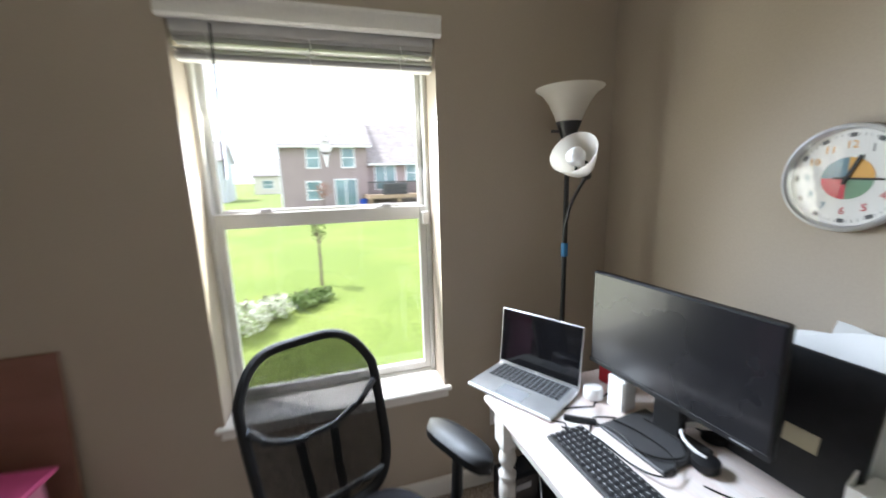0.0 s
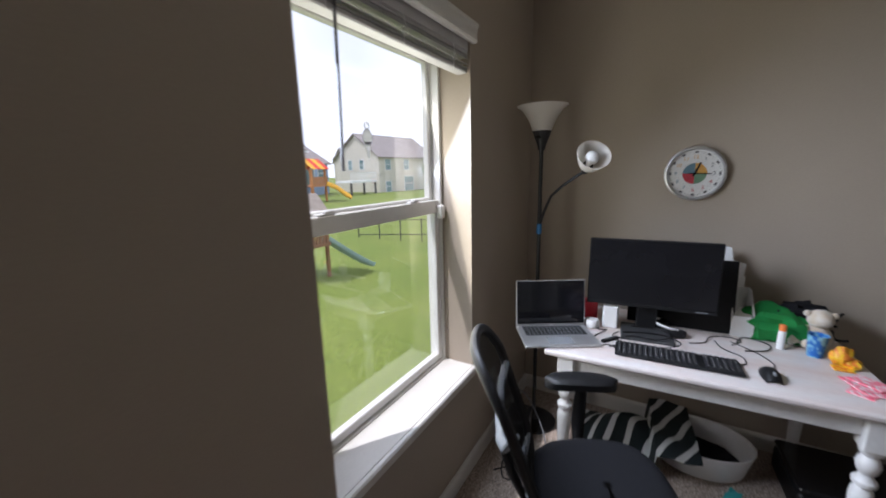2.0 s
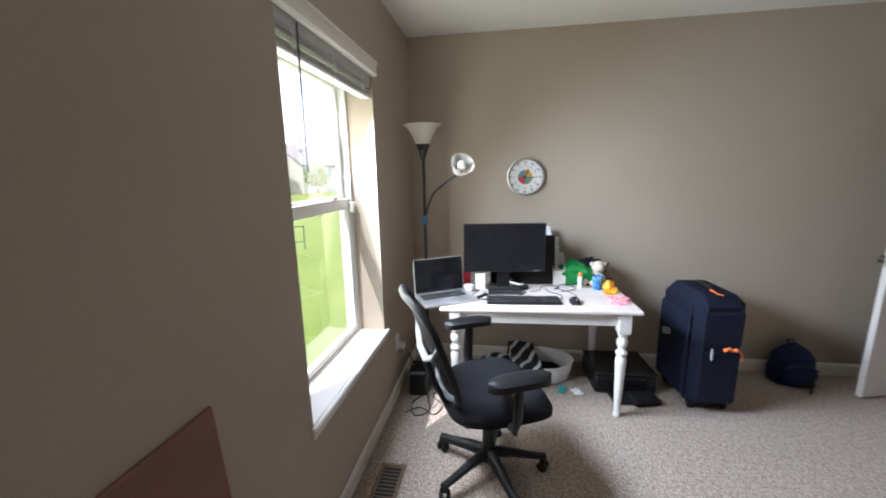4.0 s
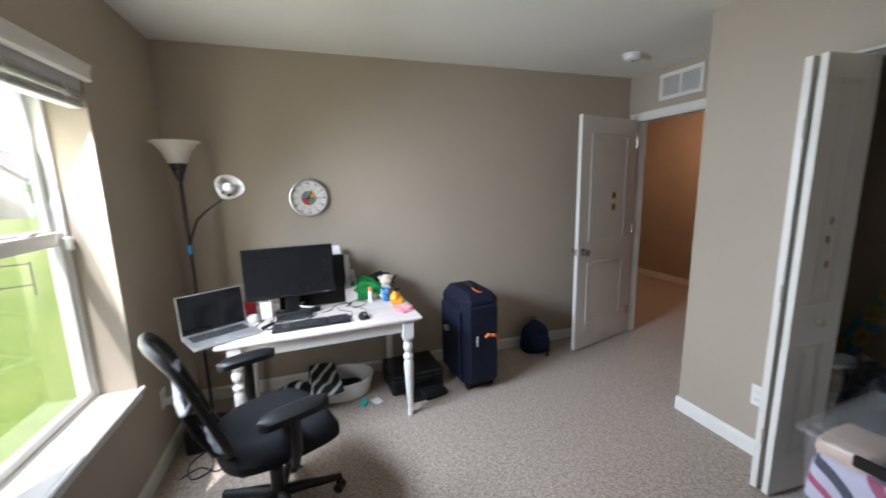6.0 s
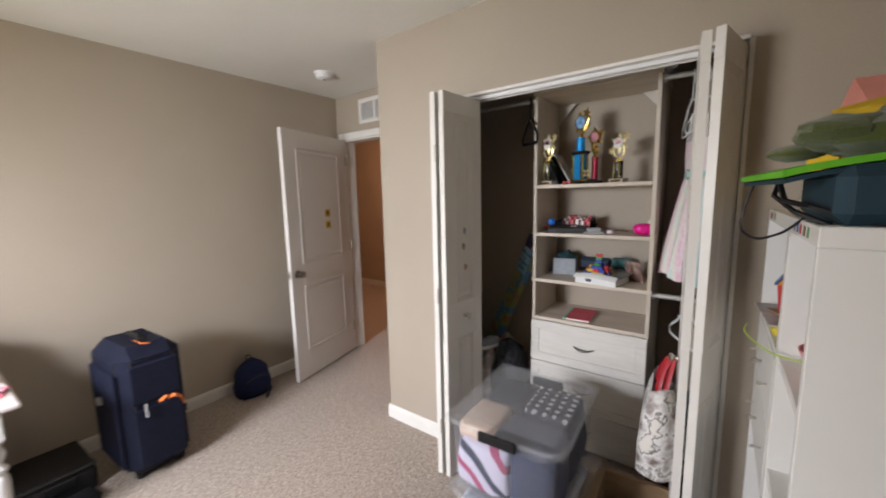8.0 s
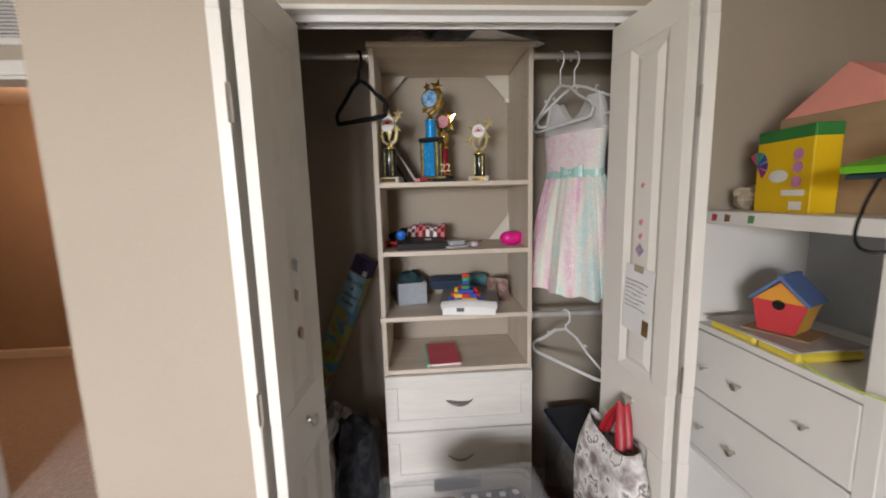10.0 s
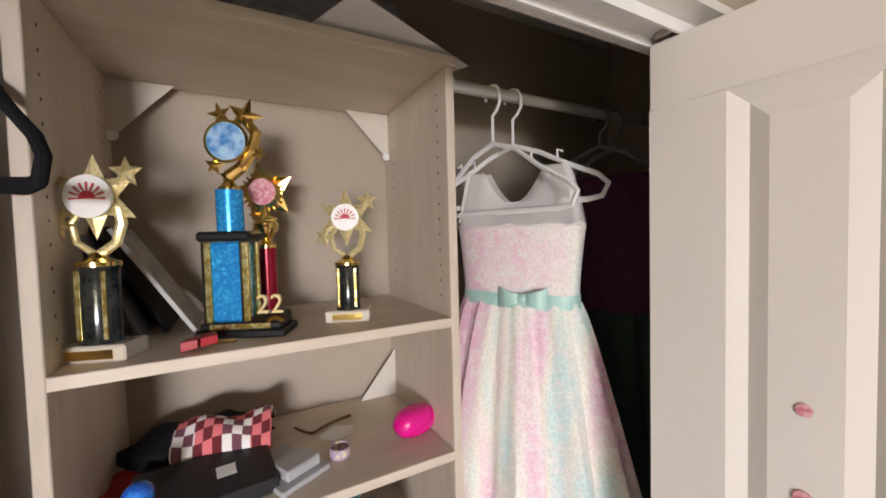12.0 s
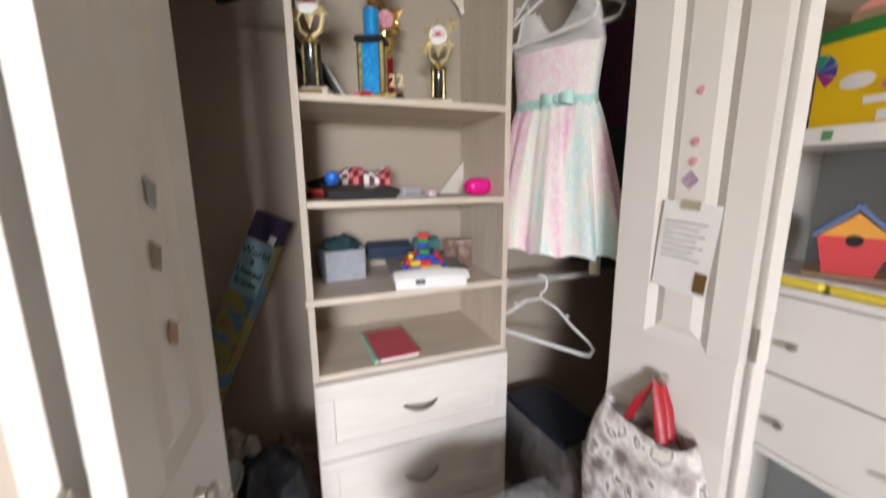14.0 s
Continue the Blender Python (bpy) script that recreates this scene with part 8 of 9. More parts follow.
structure("ground_near", Shape().box(-40, -40, -2.9, 60, 1.95, -2.66), LAWN, "lawn round the house", "lawn")
# own outer wall, so that the yard sees a house here
OWN = mat("own_siding", (0.55, 0.54, 0.52), 0.7, scale=3)
def siding(name, c):
    m = mat(name, c, 0.75, second=tuple(v_ * 0.93 for v_ in c), scale=1.2, grain=0.05, grain_scale=8)
    t = m.node_tree
    p = t.nodes["Principled BSDF"]
    co, wv, bp2 = t.nodes.new("ShaderNodeTexCoord"), t.nodes.new("ShaderNodeTexWave"), t.nodes.new("ShaderNodeBump")
    wv.bands_direction, wv.wave_profile = "Z", "SAW"
    wv.inputs["Scale"].default_value = 2.2
    bp2.inputs["Strength"].default_value, bp2.inputs["Distance"].default_value = 0.6, 0.02
    t.links.new(co.outputs["Object"], wv.inputs["Vector"])
    t.links.new(wv.outputs["Fac"], bp2.inputs["Height"])
    t.links.new(bp2.outputs[0], p.inputs["Normal"])
    return m
BROWN_S, BLUE_S, BEIGE_S = siding("brown_siding", (0.30, 0.24, 0.235)), siding("blue_siding", (0.25, 0.33, 0.47)), siding("beige_siding", (0.58, 0.55, 0.48))
ROOF = mat("grey_brown_shingles", (0.30, 0.27, 0.26), 0.9, second=(0.25, 0.225, 0.215), scale=2, grain=0.3, grain_scale=5)
WTRIM = plain("white_house_trim", (0.75, 0.76, 0.76), 0.5)
WPANE = mat("house_glass", (0.10, 0.17, 0.18), 0.08, second=(0.20, 0.30, 0.30), scale=0.8, coat=0.5)
FOUND = mat("concrete_foundation", (0.42, 0.38, 0.33), 0.9, scale=3)
def gable(s, x0, x1, y0, y1, z0, z1, zr, over=0.35):
    """A pitched roof with its ridge along x, eaves at z1, ridge at zr."""
    ym = (y0 + y1) / 2
    k = (zr - z1) / (ym - y0)
    t = 0.18
    for ya, yb in ((y0 - over, ym), (y1 + over, ym)):
        za = z1 - k * over
        v = [(x0 - over, ya, za), (x1 + over, ya, za), (x1 + over, yb, zr), (x0 - over, yb, zr)]
        v += [(x, y, z + t) for x, y, z in v]
        s.add(v, [(0, 1, 2, 3), (4, 5, 6, 7), (0, 1, 5, 4), (1, 2, 6, 5), (2, 3, 7, 6), (3, 0, 4, 7)])
    return s
def walls(s, x0, x1, y0, y1, z0, z1, zr):
    ym = (y0 + y1) / 2
    v = [(x0, y0, z0), (x1, y0, z0), (x1, y1, z0), (x0, y1, z0), (x0, y0, z1), (x1, y0, z1), (x1, y1, z1), (x0, y1, z1), (x0, ym, zr), (x1, ym, zr)]
    return s.add(v, [(0, 1, 5, 4), (2, 3, 7, 6), (1, 2, 6, 9, 5), (3, 0, 4, 8, 7), (0, 3, 2, 1), (4, 5, 9, 8), (8, 9, 6, 7)])
def house_window(parent, x0, z0, x1, z1, y, name="window", mull=1, face="y", grid=True):
    """A framed window on a wall facing -y (or -x when face is x, where x runs along y)."""
    def put(a, b, c, d, o0, o1, s):
        if face == "y":
            return s.box(a, y - o1, b, c, y - o0, d)
        return s.box(y - o1, a, b, y - o0, c, d)
    f = Shape()
    w = 0.09
    put(x0 - w, z0 - w, x1 + w, z0, 0, 0.05, f), put(x0 - w, z1, x1 + w, z1 + w, 0, 0.05, f), put(x0 - w, z0, x0, z1, 0, 0.05, f), put(x1, z0, x1 + w, z1, 0, 0.05, f)
    for k in range(1, mull):
        xm = x0 + (x1 - x0) * k / mull
        put(xm - 0.04, z0, xm + 0.04, z1, 0, 0.045, f)
    if grid:
        put(x0, (z0 + z1) / 2 - 0.03, x1, (z0 + z1) / 2 + 0.03, 0, 0.04, f)
    win = part(name, f, WTRIM, parent)
    part("pane", put(x0, z0, x1, z1, 0.005, 0.02, Shape()), WPANE, win)
    return win

# brown house with a deck
hb = thing("brown_house", "brown-sided two-storey house with a grey roof and deck", "house", pose(0.17, 0, 0.2, 0, 0, 2))
K = 31.0
part("wall", walls(Shape(), -2.3, 4.2, K, K + 8.5, -1.6, 4.05, 6.6), BROWN_S, hb, "brown lap siding")
part("wall", walls(Shape(), 4.2, 11.2, K + 0.6, K + 8.5, -1.6, 2.75, 5.9), BROWN_S, hb)
part("roof", gable(Shape(), -2.3, 4.2, K, K + 8.5, 0, 4.05, 6.7), ROOF, hb, "grey-brown shingle roof")
part("roof", gable(Shape(), 4.56, 11.2, K + 0.6, K + 8.5, 0, 2.75, 6.0), ROOF, hb, "grey-brown shingle roof")
for x0, x1, y, z in ((-2.65, 4.55, K - 0.36, 3.85), (4.3, 11.55, K + 0.24, 2.5)):
    part("gutter", Shape().box(x0, y - 0.1, z - 0.05, x1, y, z + 0.1), WTRIM, hb)
for x in (-2.28, 11.15):
    part("downpipe", Shape().box(x - 0.05, K + (0.5 if x > 0 else -0.1), -0.9, x + 0.05, K + (0.6 if x > 0 else 0.0), 2.6 if x > 0 else 3.9), WTRIM, hb)
house_window(hb, -0.30, 2.35, 0.55, 3.75, K)
house_window(hb, 2.3, 2.35, 3.15, 3.75, K)
house_window(hb, -0.45, -0.05, 0.5, 1.25, K)
house_window(hb, 1.65, -0.68, 3.2, 1.35, K, "patio_door", 2, grid=False)
house_window(hb, 4.9, 0.55, 6.5, 2.4, K + 0.6, "patio_door", 2, grid=False)
house_window(hb, 7.5, 1.15, 9.0, 2.45, K + 0.6, "window", 2)
BLUEC = plain("blue_chair_plastic", (0.03, 0.10, 0.50), 0.5)
for x in (2.0, 2.8):
    cch = thing("blue_chair", "blue plastic patio chair by the house door", "chair", pose(x, K + 0.55, ground_z(x, K) - 0.1), group="blue patio chairs")
    part("seat", Shape().box(-0.28, -0.9, 0.38, 0.28, -0.4, 0.44, 0.02), BLUEC, cch)
    part("backrest", Shape().box(-0.28, -0.45, 0.44, 0.28, -0.38, 0.95, 0.03), BLUEC, cch)
    for a in (-0.24, 0.24):
        for b2 in (-0.86, -0.44):
            part("leg", Shape().box(a - 0.03, b2 - 0.03, -0.3, a + 0.03, b2 + 0.03, 0.38), BLUEC, cch)
for x, z in ((0.2, 5.9), (2.0, 6.1), (3.4, 6.0)):
    part("roof_vent", Shape().lathe([(0.09, 0), (0.09, 0.45), (0.06, 0.5)], 8, pose(x, K + 3.2, z - 0.55)), WTRIM, hb)
DECKW = mat("deck_timber", (0.34, 0.25, 0.17), 0.85, second=(0.28, 0.20, 0.135), scale=3)
RAILM = plain("dark_deck_rail", (0.06, 0.055, 0.055), 0.6)
dk = thing("deck", "raised timber deck with dark railings behind the brown house", "deck", pose(0, 0, 0, 0, 0, 2))
part("platform", Shape().box(3.9, K - 3.0, 0.12, 8.6, K + 0.55, 0.38), DECKW, dk)
for x in (4.1, 6.2, 8.4):
    part("post", Shape().box(x - 0.1, K - 2.95, -1.4, x + 0.1, K - 2.75, 0.12), DECKW, dk)
part("rail", Shape().box(3.9, K - 3.0, 1.28, 8.6, K - 2.92, 1.36).box(3.9, K - 3.0, 0.46, 8.6, K - 2.93, 0.52), RAILM, dk)
for k in range(48):
    part("baluster", Shape().box(3.92 + k * 0.0985, K - 2.98, 0.52, 3.95 + k * 0.0985, K - 2.94, 1.28), RAILM, dk)
sf = thing("outdoor_sofa", "dark grey outdoor sofa on the deck", "sofa", pose(5.0, K - 2.0, 0.38))
SOFA = plain("grey_outdoor_cushion", (0.12, 0.125, 0.13), 0.8)
part("seat", Shape().box(-0.9, -0.4, 0, 0.9, 0.4, 0.42, 0.06), SOFA, sf)
part("backrest", Shape().box(-0.9, -0.6, 0.0, 0.9, -0.4, 0.85, 0.06), SOFA, sf)
part("cushion", Shape().box(0.75, -0.4, 0.42, 0.95, 0.4, 0.62, 0.05), plain("light_cushion", (0.6, 0.6, 0.6)), sf)
gr = thing("grill", "covered black grill on the deck", "grill", pose(8.0, K - 1.6, 0.38))
part("cover", Shape().box(-0.45, -0.3, 0, 0.45, 0.3, 1.15, 0.12), RAILM, gr)

# blue house
ub = thing("blue_house", "blue-sided two-storey house with a grey gabled roof", "house", pose(18.2, 34.2, 0, 0, 0, 14.5))
part("wall", walls(Shape(), 0, 11.5, 0, 10.3, -1.9, 4.3, 7.1), BLUE_S, ub, "blue lap siding")
part("wall", walls(Shape(), 11.5, 17.5, 0.8, 9.5, -1.9, 2.9, 5.6), BLUE_S, ub)
part("roof", gable(Shape(), 0, 11.5, 0, 10.3, 0, 4.3, 7.2), ROOF, ub, "grey-brown shingle roof")
part("roof", gable(Shape(), 11.9, 17.5, 0.8, 9.5, 0, 2.9, 5.7), ROOF, ub)
part("foundation", Shape().box(-0.05, -0.05, -2.2, 11.5, 10.3, -0.95), FOUND, ub)
k_ = (7.1 - 4.3) / 5.15
for ya, yb in ((-0.4, 5.15), (10.7, 5.15)):
    za = 4.3 - k_ * 0.4
    part("fascia", Shape().add([(-0.42, ya, za - 0.06), (-0.42, yb, 7.02), (-0.42, yb, 7.36), (-0.42, ya, za + 0.26), (-0.36, ya, za - 0.06), (-0.36, yb, 7.02), (-0.36, yb, 7.36), (-0.36, ya, za + 0.26)], [(0, 1, 2, 3), (4, 5, 6, 7), (0, 1, 5, 4), (1, 2, 6, 5), (2, 3, 7, 6), (3, 0, 4, 7)]), WTRIM, ub)
part("gutter", Shape().box(-0.4, -0.5, 3.98, 11.9, -0.36, 4.16), WTRIM, ub)
part("downpipe", Shape().box(-0.02, -0.14, -1.2, 0.12, -0.02, 4.0), WTRIM, ub)
house_window(ub, 1.2, 2.6, 2.1, 4.0, 0)
house_window(ub, 5.2, 2.2, 7.4, 3.9, 0, "window", 2)
house_window(ub, 2.0, -1.0, 4.2, 1.1, 0, "patio_door", 2, grid=False)
house_window(ub, 6.2, 0.1, 7.6, 1.2, 0, "window", 2)
house_window(ub, 12.6, 0.2, 14.4, 2.2, 0.8, "patio_door", 2, grid=False)
house_window(ub, 15.2, 1.0, 16.4, 2.2, 0.8)
house_window(ub, 4.2, 2.7, 4.85, 4.0, 0, face="x")
house_window(ub, 5.4, 2.7, 6.05, 4.0, 0, face="x")
# thin sheet added over the blue gable; its paler colour paints in sun glare
part("gable_wall", Shape().prism([(0.0, -0.95), (10.3, -0.95), (10.3, 4.3), (5.15, 7.05), (0.0, 4.3)], 0.03, pose(-0.035, 0, 0, 90, 0, 90)), siding("sunlit_blue_siding", (0.52, 0.58, 0.64)), ub, "blue gable siding, paled by painted sun glare")
part("wall_unit", Shape().box(-0.3, 3.4, -0.2, 0, 3.8, 0.3).box(-0.15, 4.2, 0.4, 0, 4.35, 1.2), WTRIM, ub)
for x in (3.0, 7.5, 8.6):
    part("roof_vent", Shape().lathe([(0.10, 0), (0.10, 0.5), (0.06, 0.55)], 8, pose(x, 3.4, 6.2)), WTRIM, ub)

def far_house(x, y, z, turn, w, d, e, r, siding_m, label, windows=()):
    h = thing("far_house", label, "house", pose(x, y, z, 0, 0, turn))
    part("wall", walls(Shape(), 0, w, 0, d, -2.5, e, r), siding_m, h)
    part("roof", gable(Shape(), 0, w, 0, d, 0, e, r + 0.1), ROOF, h)
    for q in windows:
        house_window(h, *q)
    return h
far_house(39.5, 34.5, -0.3, -6, 12, 9, 4.0, 7.0, BEIGE_S, "beige two-storey house beyond the playsets", ((1.2, 2.2, 2.2, 3.6, 0), (5, 2.2, 6, 3.6, 0), (1.2, -0.8, 2.2, 0.6, 0), (5.0, -0.8, 7.0, 1.2, 0), (3, 2.3, 3.8, 3.6, 0, "window", 1, "x"), (5.4, 2.3, 6.2, 3.6, 0, "window", 1, "x")))
far_house(53, 31, -0.3, -12, 13, 9, 3.6, 6.6, BEIGE_S, "beige house far along the lawn", ((2, 1.8, 3.2, 3.0, 0), (6, 1.8, 7.2, 3.0, 0)))
far_house(-13, 78, 0.3, 8, 12, 9, 2.6, 5.6, BEIGE_S, "low beige house far behind the lawn", ((1.5, 0.2, 3.2, 1.6, 0), (6.2, 0.0, 7.4, 1.8, 0), (9, 0.4, 10.2, 1.6, 0)))
far_house(-24, 52, 0.2, 5, 12, 9, 4.2, 6.6, siding("grey_siding", (0.50, 0.52, 0.54)), "pale grey house at the edge of the lawn", ((8.5, 2.4, 9.6, 3.8, 0), (8.3, -0.4, 9.8, 1.4, 0)))
far_house(70, 24, -0.5, -20, 13, 9, 3.6, 6.4, BEIGE_S, "pale house in the distance", ((3, 1.8, 4.2, 3.0, 0),))
far_house(62, 62, 0.3, -25, 14, 9, 3.8, 6.8, siding("tan_siding", (0.45, 0.42, 0.36)), "tan house in the distance", ((3, 1.8, 4.2, 3.0, 0),))

# white deck between the far houses
wd = thing("far_deck", "raised deck with white railings behind a far house", "deck", pose(32.5, 33.0, -0.9, 0, 0, 5))
part("platform", Shape().box(0, 0, 1.25, 5.2, 2.4, 1.5), WTRIM, wd)
part("rail", Shape().box(0, 0, 2.4, 5.2, 0.08, 2.5), WTRIM, wd)
for k in range(14):
    part("baluster", Shape().box(k * 0.39, 0.01, 1.5, k * 0.39 + 0.07, 0.07, 2.4), WTRIM, wd)
for x in (0.1, 2.6, 5.0):
    part("post", Shape().box(x - 0.1, 0.05, -0.8, x + 0.1, 0.25, 1.25), RAILM, wd)

# near playset: swings, tower and slide
TIMB = mat("red_brown_timber", (0.26, 0.13, 0.07), 0.8, second=(0.20, 0.10, 0.055), scale=8, stretch=(1, 1, 0.3))
pg = thing("swing_set", "timber swing set with a roofed tower and grey-blue slide", "swing set")
A0, A1 = Vector((4.75, 11.9)), Vector((7.0, 11.35))
gz0, gz1 = ground_z(*A0), ground_z(*A1)
topz = gz0 + 2.15
for sgn in (-1, 1):
    part("a_frame_leg", Shape().tube([(A0.x - 0.10, A0.y + sgn * 0.75, gz0 - 0.05), (A0.x + 0.02, A0.y + sgn * 0.06, topz)], 0.055, 4), TIMB, pg)
part("a_frame_tie", Shape().box(A0.x - 0.10, A0.y - 0.42, gz0 + 0.95, A0.x, A0.y + 0.42, gz0 + 1.07), TIMB, pg)
part("beam", Shape().tube([(A0.x, A0.y, topz), (A1.x, A1.y, topz)], 0.07, 4), TIMB, pg)
SWG = plain("teal_swing_seat", (0.05, 0.35, 0.33), 0.5)
for u in (0.27, 0.52, 0.78):
    p = A0.lerp(A1, u)
    sw = part("swing_seat", Shape().sheet(lambda a, b2: (p.x + (a - 0.5) * 0.42, p.y + (b2 - 0.5) * 0.16, gz0 + 0.48 - 0.10 * math.sin(math.pi * a)), 8, 2, (0, 0, -0.02)), SWG, pg)
    for d_ in (-0.21, 0.21):
        part("chain", Shape().rod((p.x + d_, p.y, gz0 + 0.48), (p.x + d_ * 0.85, p.y, topz), 0.012, n=5), WTRIM, sw)
TX, TYY = 7.3, 11.1
gz = ground_z(TX, TYY)
for dx in (-0.5, 0.5):
    for dy in (-0.5, 0.5):
        part("tower_post", Shape().box(TX + dx - 0.05, TYY + dy - 0.05, gz - 0.05, TX + dx + 0.05, TYY + dy + 0.05, gz + 2.15), TIMB, pg)
part("tower_floor", Shape().box(TX - 0.6, TYY - 0.6, gz + 1.05, TX + 0.6, TYY + 0.6, gz + 1.15), TIMB, pg)
for k in range(8):
    part("slat", Shape().box(TX - 0.56 + k * 0.145, TYY - 0.56, gz + 1.15, TX - 0.46 + k * 0.145, TYY - 0.53, gz + 1.6), TIMB, pg)
GRFR = mat("weathered_roof_boards", (0.33, 0.28, 0.24), 0.85, second=(0.26, 0.22, 0.19), scale=6)
part("tower_roof", gable(Shape(), TX - 0.55, TX + 0.55, TYY - 0.6, TYY + 0.6, 0, gz + 1.95, gz + 2.6, 0.12), GRFR, pg, "weathered pitched roof", m=None)
part("gable_board", Shape().prism([(-0.55, 0), (0.55, 0), (0, 0.5)], 0.04, pose(TX + 0.02, TYY - 0.02, gz + 2.0, 90, 0, 90)), TIMB, pg)
SLD = plain("blue_grey_slide", (0.36, 0.48, 0.54), 0.35)
def slide(u, q):
    x = TX + 0.55 + 1.35 * u
    z = gz + 1.12 * (1 - u) ** 1.15 + 0.10
    e = abs(2 * q - 1)
    return (x, TYY - 0.35 - 0.75 * u + (q - 0.5) * 0.55, z + 0.13 * e ** 6)
part("slide", Shape().sheet(slide, 16, 12, (0, 0, -0.025)), SLD, pg, "wavy blue-grey plastic slide")
for k in range(4):
    part("ladder_rung", Shape().box(TX - 0.5, TYY + 0.52, gz + 0.2 + k * 0.25, TX + 0.5, TYY + 0.6, gz + 0.28 + k * 0.25), TIMB, pg)

# cedar playset in the neighbours' garden
CED = mat("orange_cedar", (0.45, 0.20, 0.07), 0.7, second=(0.38, 0.16, 0.06), scale=4)
cp = thing("cedar_playset", "orange cedar playset with a red and yellow canopy", "playset", pose(22.6, 28.3, ground_z(22.6, 28.3), 0, 0, 10))
for dx in (-0.9, 0.9):
    for dy in (-0.8, 0.8):
        part("post", Shape().box(dx - 0.08, dy - 0.08, 0, dx + 0.08, dy + 0.08, 2.9), CED, cp)
part("floor_deck", Shape().box(-1.1, -1, 1.35, 1.1, 1, 1.5), CED, cp)
for k in range(9):
    part("slat", Shape().box(-1.0 + k * 0.235, -0.95, 1.5, -0.85 + k * 0.235, -0.9, 2.2), CED, cp)
for ya, yb, c in ((-1.1, 0, (0.70, 0.08, 0.04)), (0, 1.1, (0.80, 0.45, 0.03))):
    pass
CANR, CANY = plain("red_canopy", (0.62, 0.05, 0.03), 0.7), plain("yellow_canopy", (0.80, 0.42, 0.03), 0.7)
for k in range(4):
    x0, x1 = -1.15 + k * 0.575, -1.15 + (k + 1) * 0.575
    for sgn in (-1, 1):
        part("canopy", Shape().add([(x0, sgn * 1.15, 2.85), (x1, sgn * 1.15, 2.85), (x1, 0, 3.75), (x0, 0, 3.75), (x0, sgn * 1.15, 2.89), (x1, sgn * 1.15, 2.89), (x1, 0, 3.79), (x0, 0, 3.79)], [(0, 1, 2, 3), (4, 5, 6, 7), (0, 1, 5, 4), (2, 3, 7, 6)]), CANR if k % 2 else CANY, cp)
for k in (0, 1, 2, 3):
    part("ladder_rung", Shape().rod((-1.3 - 0.12 * k, -0.4, 1.3 - 0.35 * k), (-1.3 - 0.12 * k, 0.4, 1.3 - 0.35 * k), 0.05, n=6), CED, cp)
part("beam", Shape().box(-4.6, -0.08, 2.35, -0.9, 0.08, 2.55), TIMB, cp)
for y in (-0.8, 0.8):
    part("a_frame_leg", Shape().tube([(-4.6, y, 0), (-4.5, 0, 2.5)], 0.08, 4), TIMB, cp)
for x in (-3.6, -2.2):
    part("swing_chain", Shape().rod((x, 0, 0.5), (x, 0, 2.35), 0.02, n=5).box(x - 0.25, -0.1, 0.45, x + 0.25, 0.1, 0.5), WTRIM, cp)
part("tube_slide", Shape().tube([(0.9, -0.9, 1.6), (1.6, -1.5, 1.2), (2.3, -2.0, 0.5), (2.7, -2.2, 0.25)], 0.32, 8, flat=0.5), CANY, cp, "yellow slide")

# saplings, bushes, fence
BARK = mat("grey_bark", (0.16, 0.12, 0.09), 0.9, second=(0.11, 0.085, 0.065), scale=30)
LEAFG = mat("pale_spring_leaves", (0.13, 0.19, 0.05), 0.7, second=(0.20, 0.26, 0.09), scale=3, amount=0.9)
LEAFW = mat("white_blossom", (0.62, 0.62, 0.50), 0.7, second=(0.30, 0.36, 0.15), scale=5, amount=0.9)
LEAFR = mat("red_buds", (0.24, 0.11, 0.08), 0.8, second=(0.32, 0.17, 0.10), scale=5, amount=0.9)
def leaves(count, c, r, size, seed):
    rng = np.random.RandomState(seed)
    s = Shape()
    for k in range(count):
        d = Vector(rng.normal(size=3))
        d.normalize()
        d *= rng.uniform(0.3, 1.0) ** 0.6 * (0.75 + 0.5 * noise.noise(d * 2 + Vector((seed, 0, 0))))
        p = Vector((c[0] + d.x * r[0], c[1] + d.y * r[1], c[2] + d.z * r[2]))
        a = rng.uniform(0.6, 1.3) * size
        m = Matrix.Translation(p) @ Euler(tuple(rng.uniform(0, 6.28, 3))).to_matrix().to_4x4()
        s.add([(-a, 0, 0), (0, -a * 0.5, 0.1 * a), (a, 0, 0), (0, a * 0.5, 0.1 * a)], [(0, 1, 2, 3)], m)
    return s
def tree(label, x, y, h, r, leaf_m, seed, count=500, size=0.06, lean=0.02):
    z = ground_z(x, y)
    t = thing("sapling", label, "tree", pose(x, y, z - 0.05))
    part("trunk", Shape().tube([(0, 0, 0), (lean, 0, h * 0.4), (0, lean, h * 0.75), (lean, 0, h)], [0.05, 0.04, 0.025, 0.01], 8), BARK, t)
    rng = np.random.RandomState(seed)
    s = Shape()
    for k in range(16):
        a, z0 = rng.uniform(0, 6.28), h * rng.uniform(0.5, 0.9)
        e = r * rng.uniform(0.6, 1.0)
        s.tube([(0, 0, z0), (0.5 * e * math.cos(a), 0.5 * e * math.sin(a), z0 + 0.25 * e + 0.1), (e * math.cos(a), e * math.sin(a), z0 + 0.8 * e)], [0.02, 0.012, 0.005], 5)
    part("limbs", s, BARK, t)
    part("crown", leaves(count, (0, 0, h * 0.85), (r, r, h * 0.3), size, seed), leaf_m, t, smooth=0)
    return t
tree("thin young tree with a small pale crown on the lawn", -0.28, 12.6, 2.45, 0.35, LEAFG, 1, 260, 0.05)
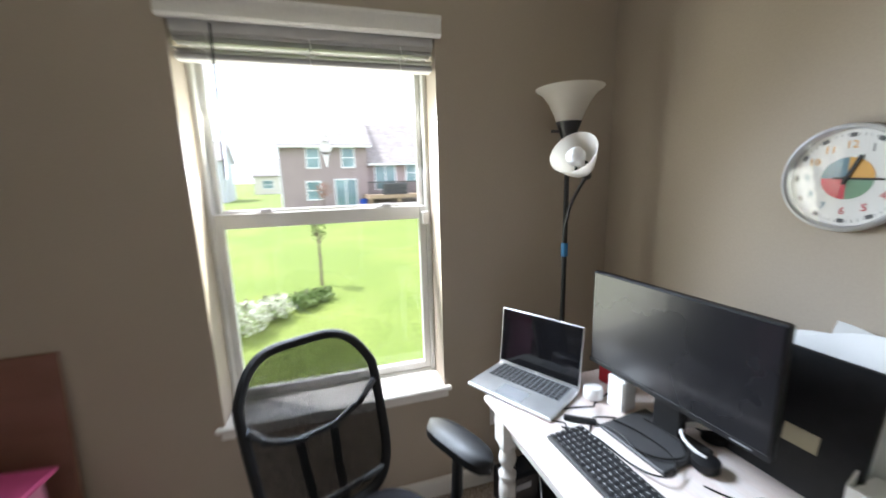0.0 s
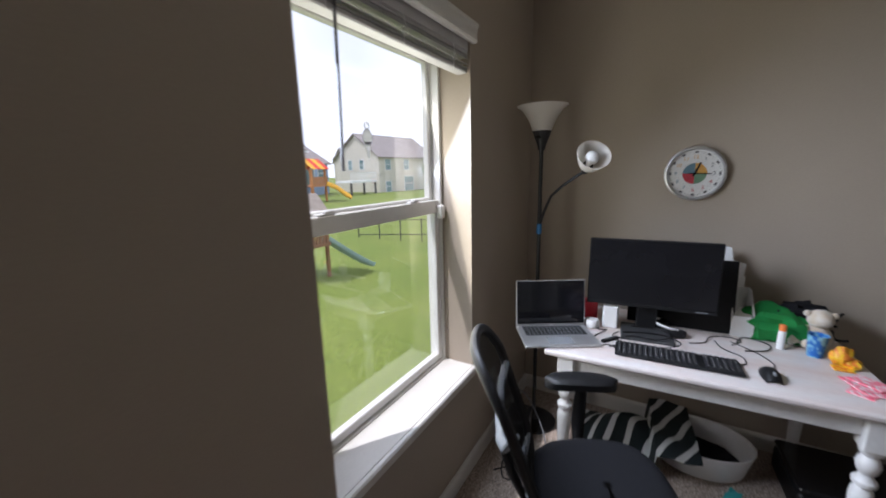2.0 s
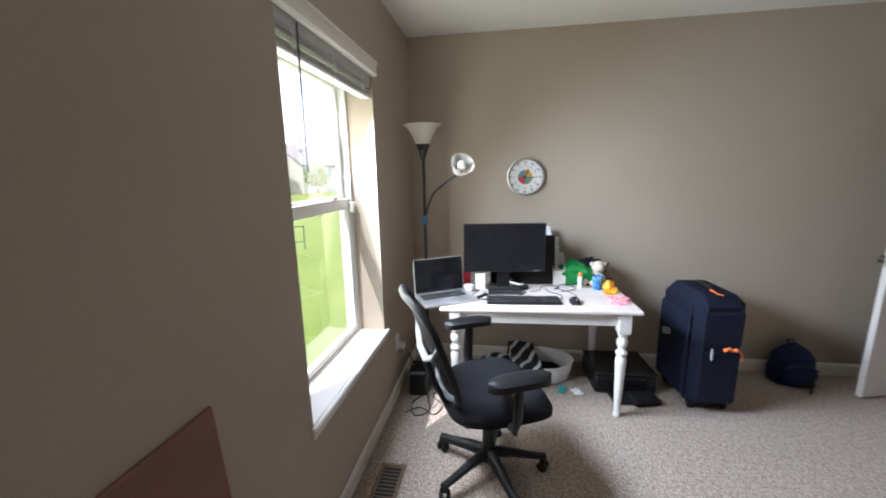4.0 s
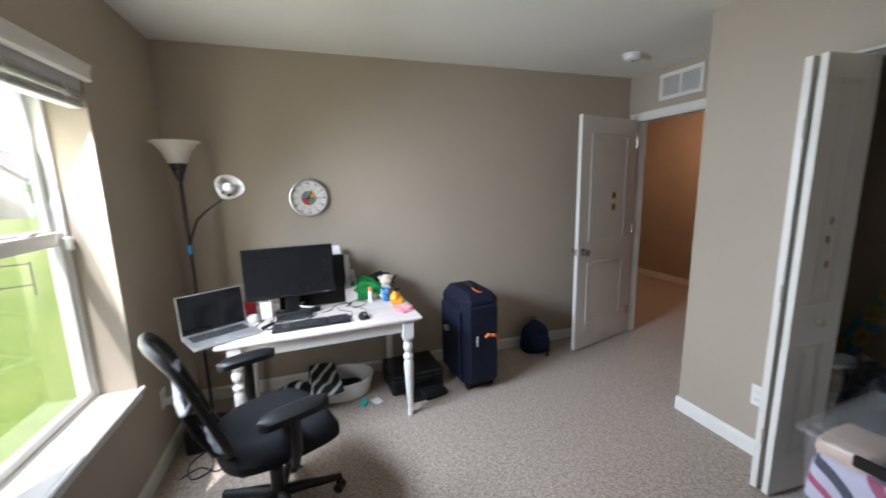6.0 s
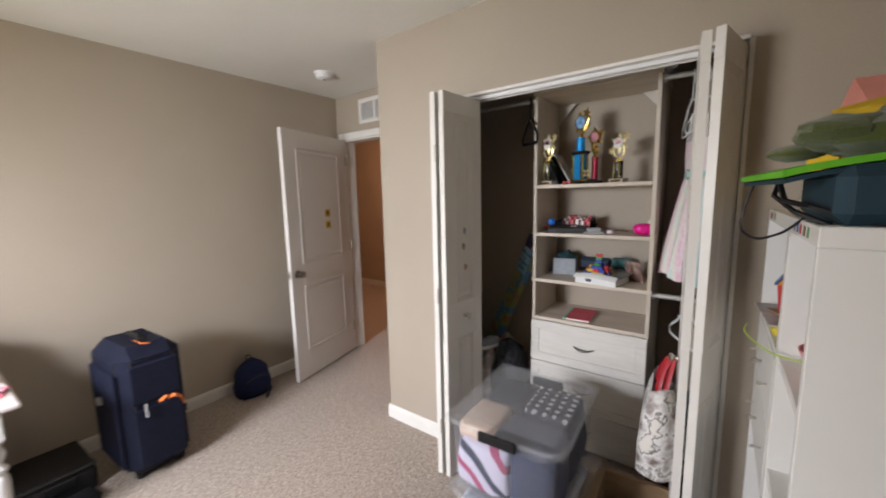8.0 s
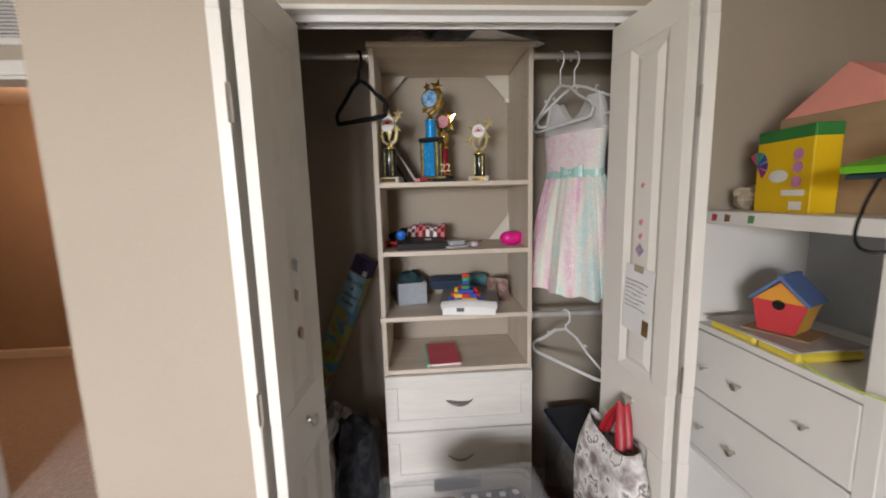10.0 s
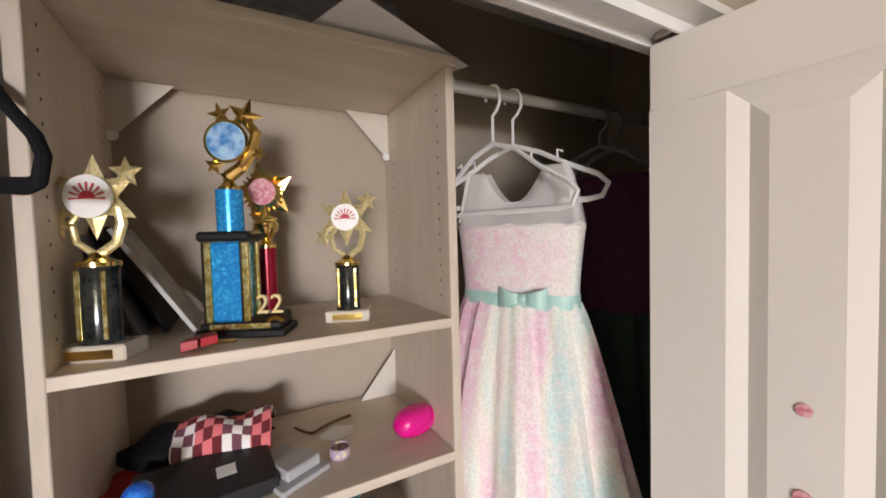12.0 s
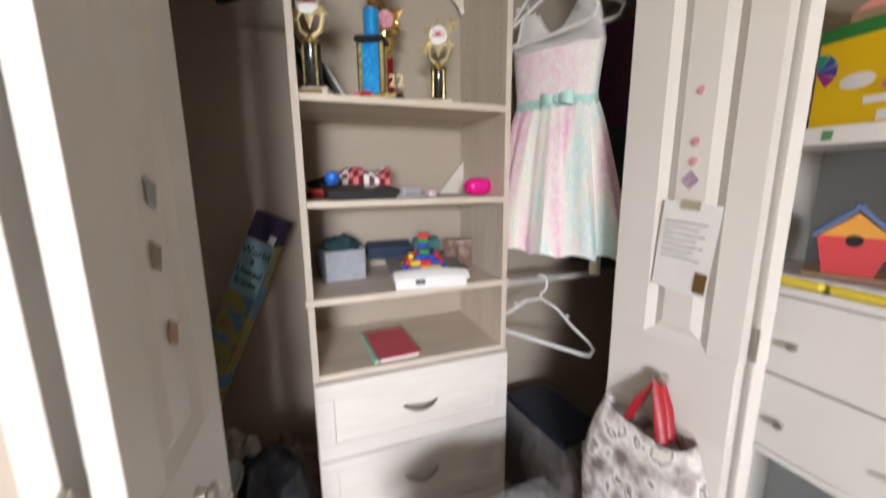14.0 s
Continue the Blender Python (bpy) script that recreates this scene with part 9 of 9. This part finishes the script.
tree("bare young tree with reddish buds on the lawn", 12.5, 28.0, 3.2, 0.9, LEAFR, 2, 500, 0.05)
tree("small tree with reddish buds by the brown house", -0.2, 26.0, 2.2, 0.7, LEAFR, 3, 400, 0.05)
tree("young leafy tree on the lawn", 27.0, 15.5, 4.0, 1.3, LEAFG, 4, 1500, 0.09)
tree("thin leafy tree between the houses", 40.5, 27.5, 3.4, 0.8, LEAFG, 5, 500, 0.10)
def bush(label, x, y, r, hgt, m_, seed, count=700):
    b2 = thing("bush", label, "bush", pose(x, y, ground_z(x, y)))
    part("stems", Shape().tube([(0, 0, 0), (0.05, 0, hgt * 0.5), (0.1, 0.05, hgt)], 0.02, 6).tube([(0, 0, 0), (-0.1, 0.05, hgt * 0.5), (-0.2, 0, hgt)], 0.02, 6), BARK, b2)
    part("foliage", leaves(count, (0, 0, hgt * 0.5), (r, r, hgt * 0.55), 0.07, seed), m_, b2, smooth=0)
    return b2
bush("pale flowering bush on the lawn", -2.0, 9.6, 0.75, 0.9, LEAFW, 11, 900)
bush("low flowering bush on the lawn", -1.45, 10.3, 0.6, 0.7, LEAFW, 12, 700)
bush("low green bush on the lawn", -0.75, 10.9, 0.55, 0.5, LEAFG, 13, 700)
bush("low green bush by the sapling", -0.25, 11.3, 0.4, 0.4, LEAFG, 14, 500)
FEN = plain("dark_fence_metal", (0.05, 0.05, 0.05), 0.5)
fe = thing("yard_fence", "thin dark metal yard fence", "fence", pose(13.4, 14.4, ground_z(13.4, 14.4), 0, 0, -66))
for k in range(5):
    part("post", Shape().box(k * 1.1 - 0.025, -0.025, -0.2, k * 1.1 + 0.025, 0.025, 1.0), FEN, fe)
part("rail", Shape().box(0, -0.015, 0.9, 4.4, 0.015, 0.94).box(0, -0.015, 0.15, 4.4, 0.015, 0.19), FEN, fe)
mound = thing("garden_toys", "blue and green plastic toys by the blue house", "toys", pose(20.6, 33.0, ground_z(20.6, 33.0)))
part("toy_slide", Shape().tube([(0, 0, 0.9), (0.6, -0.3, 0.5), (1.2, -0.5, 0.1)], 0.25, 8, flat=0.4), BLUEC, mound)
part("toy_base", Shape().box(1.3, -0.5, 0, 2.4, 0.2, 0.35, 0.1), plain("green_toy_plastic", (0.05, 0.30, 0.12), 0.5), mound)
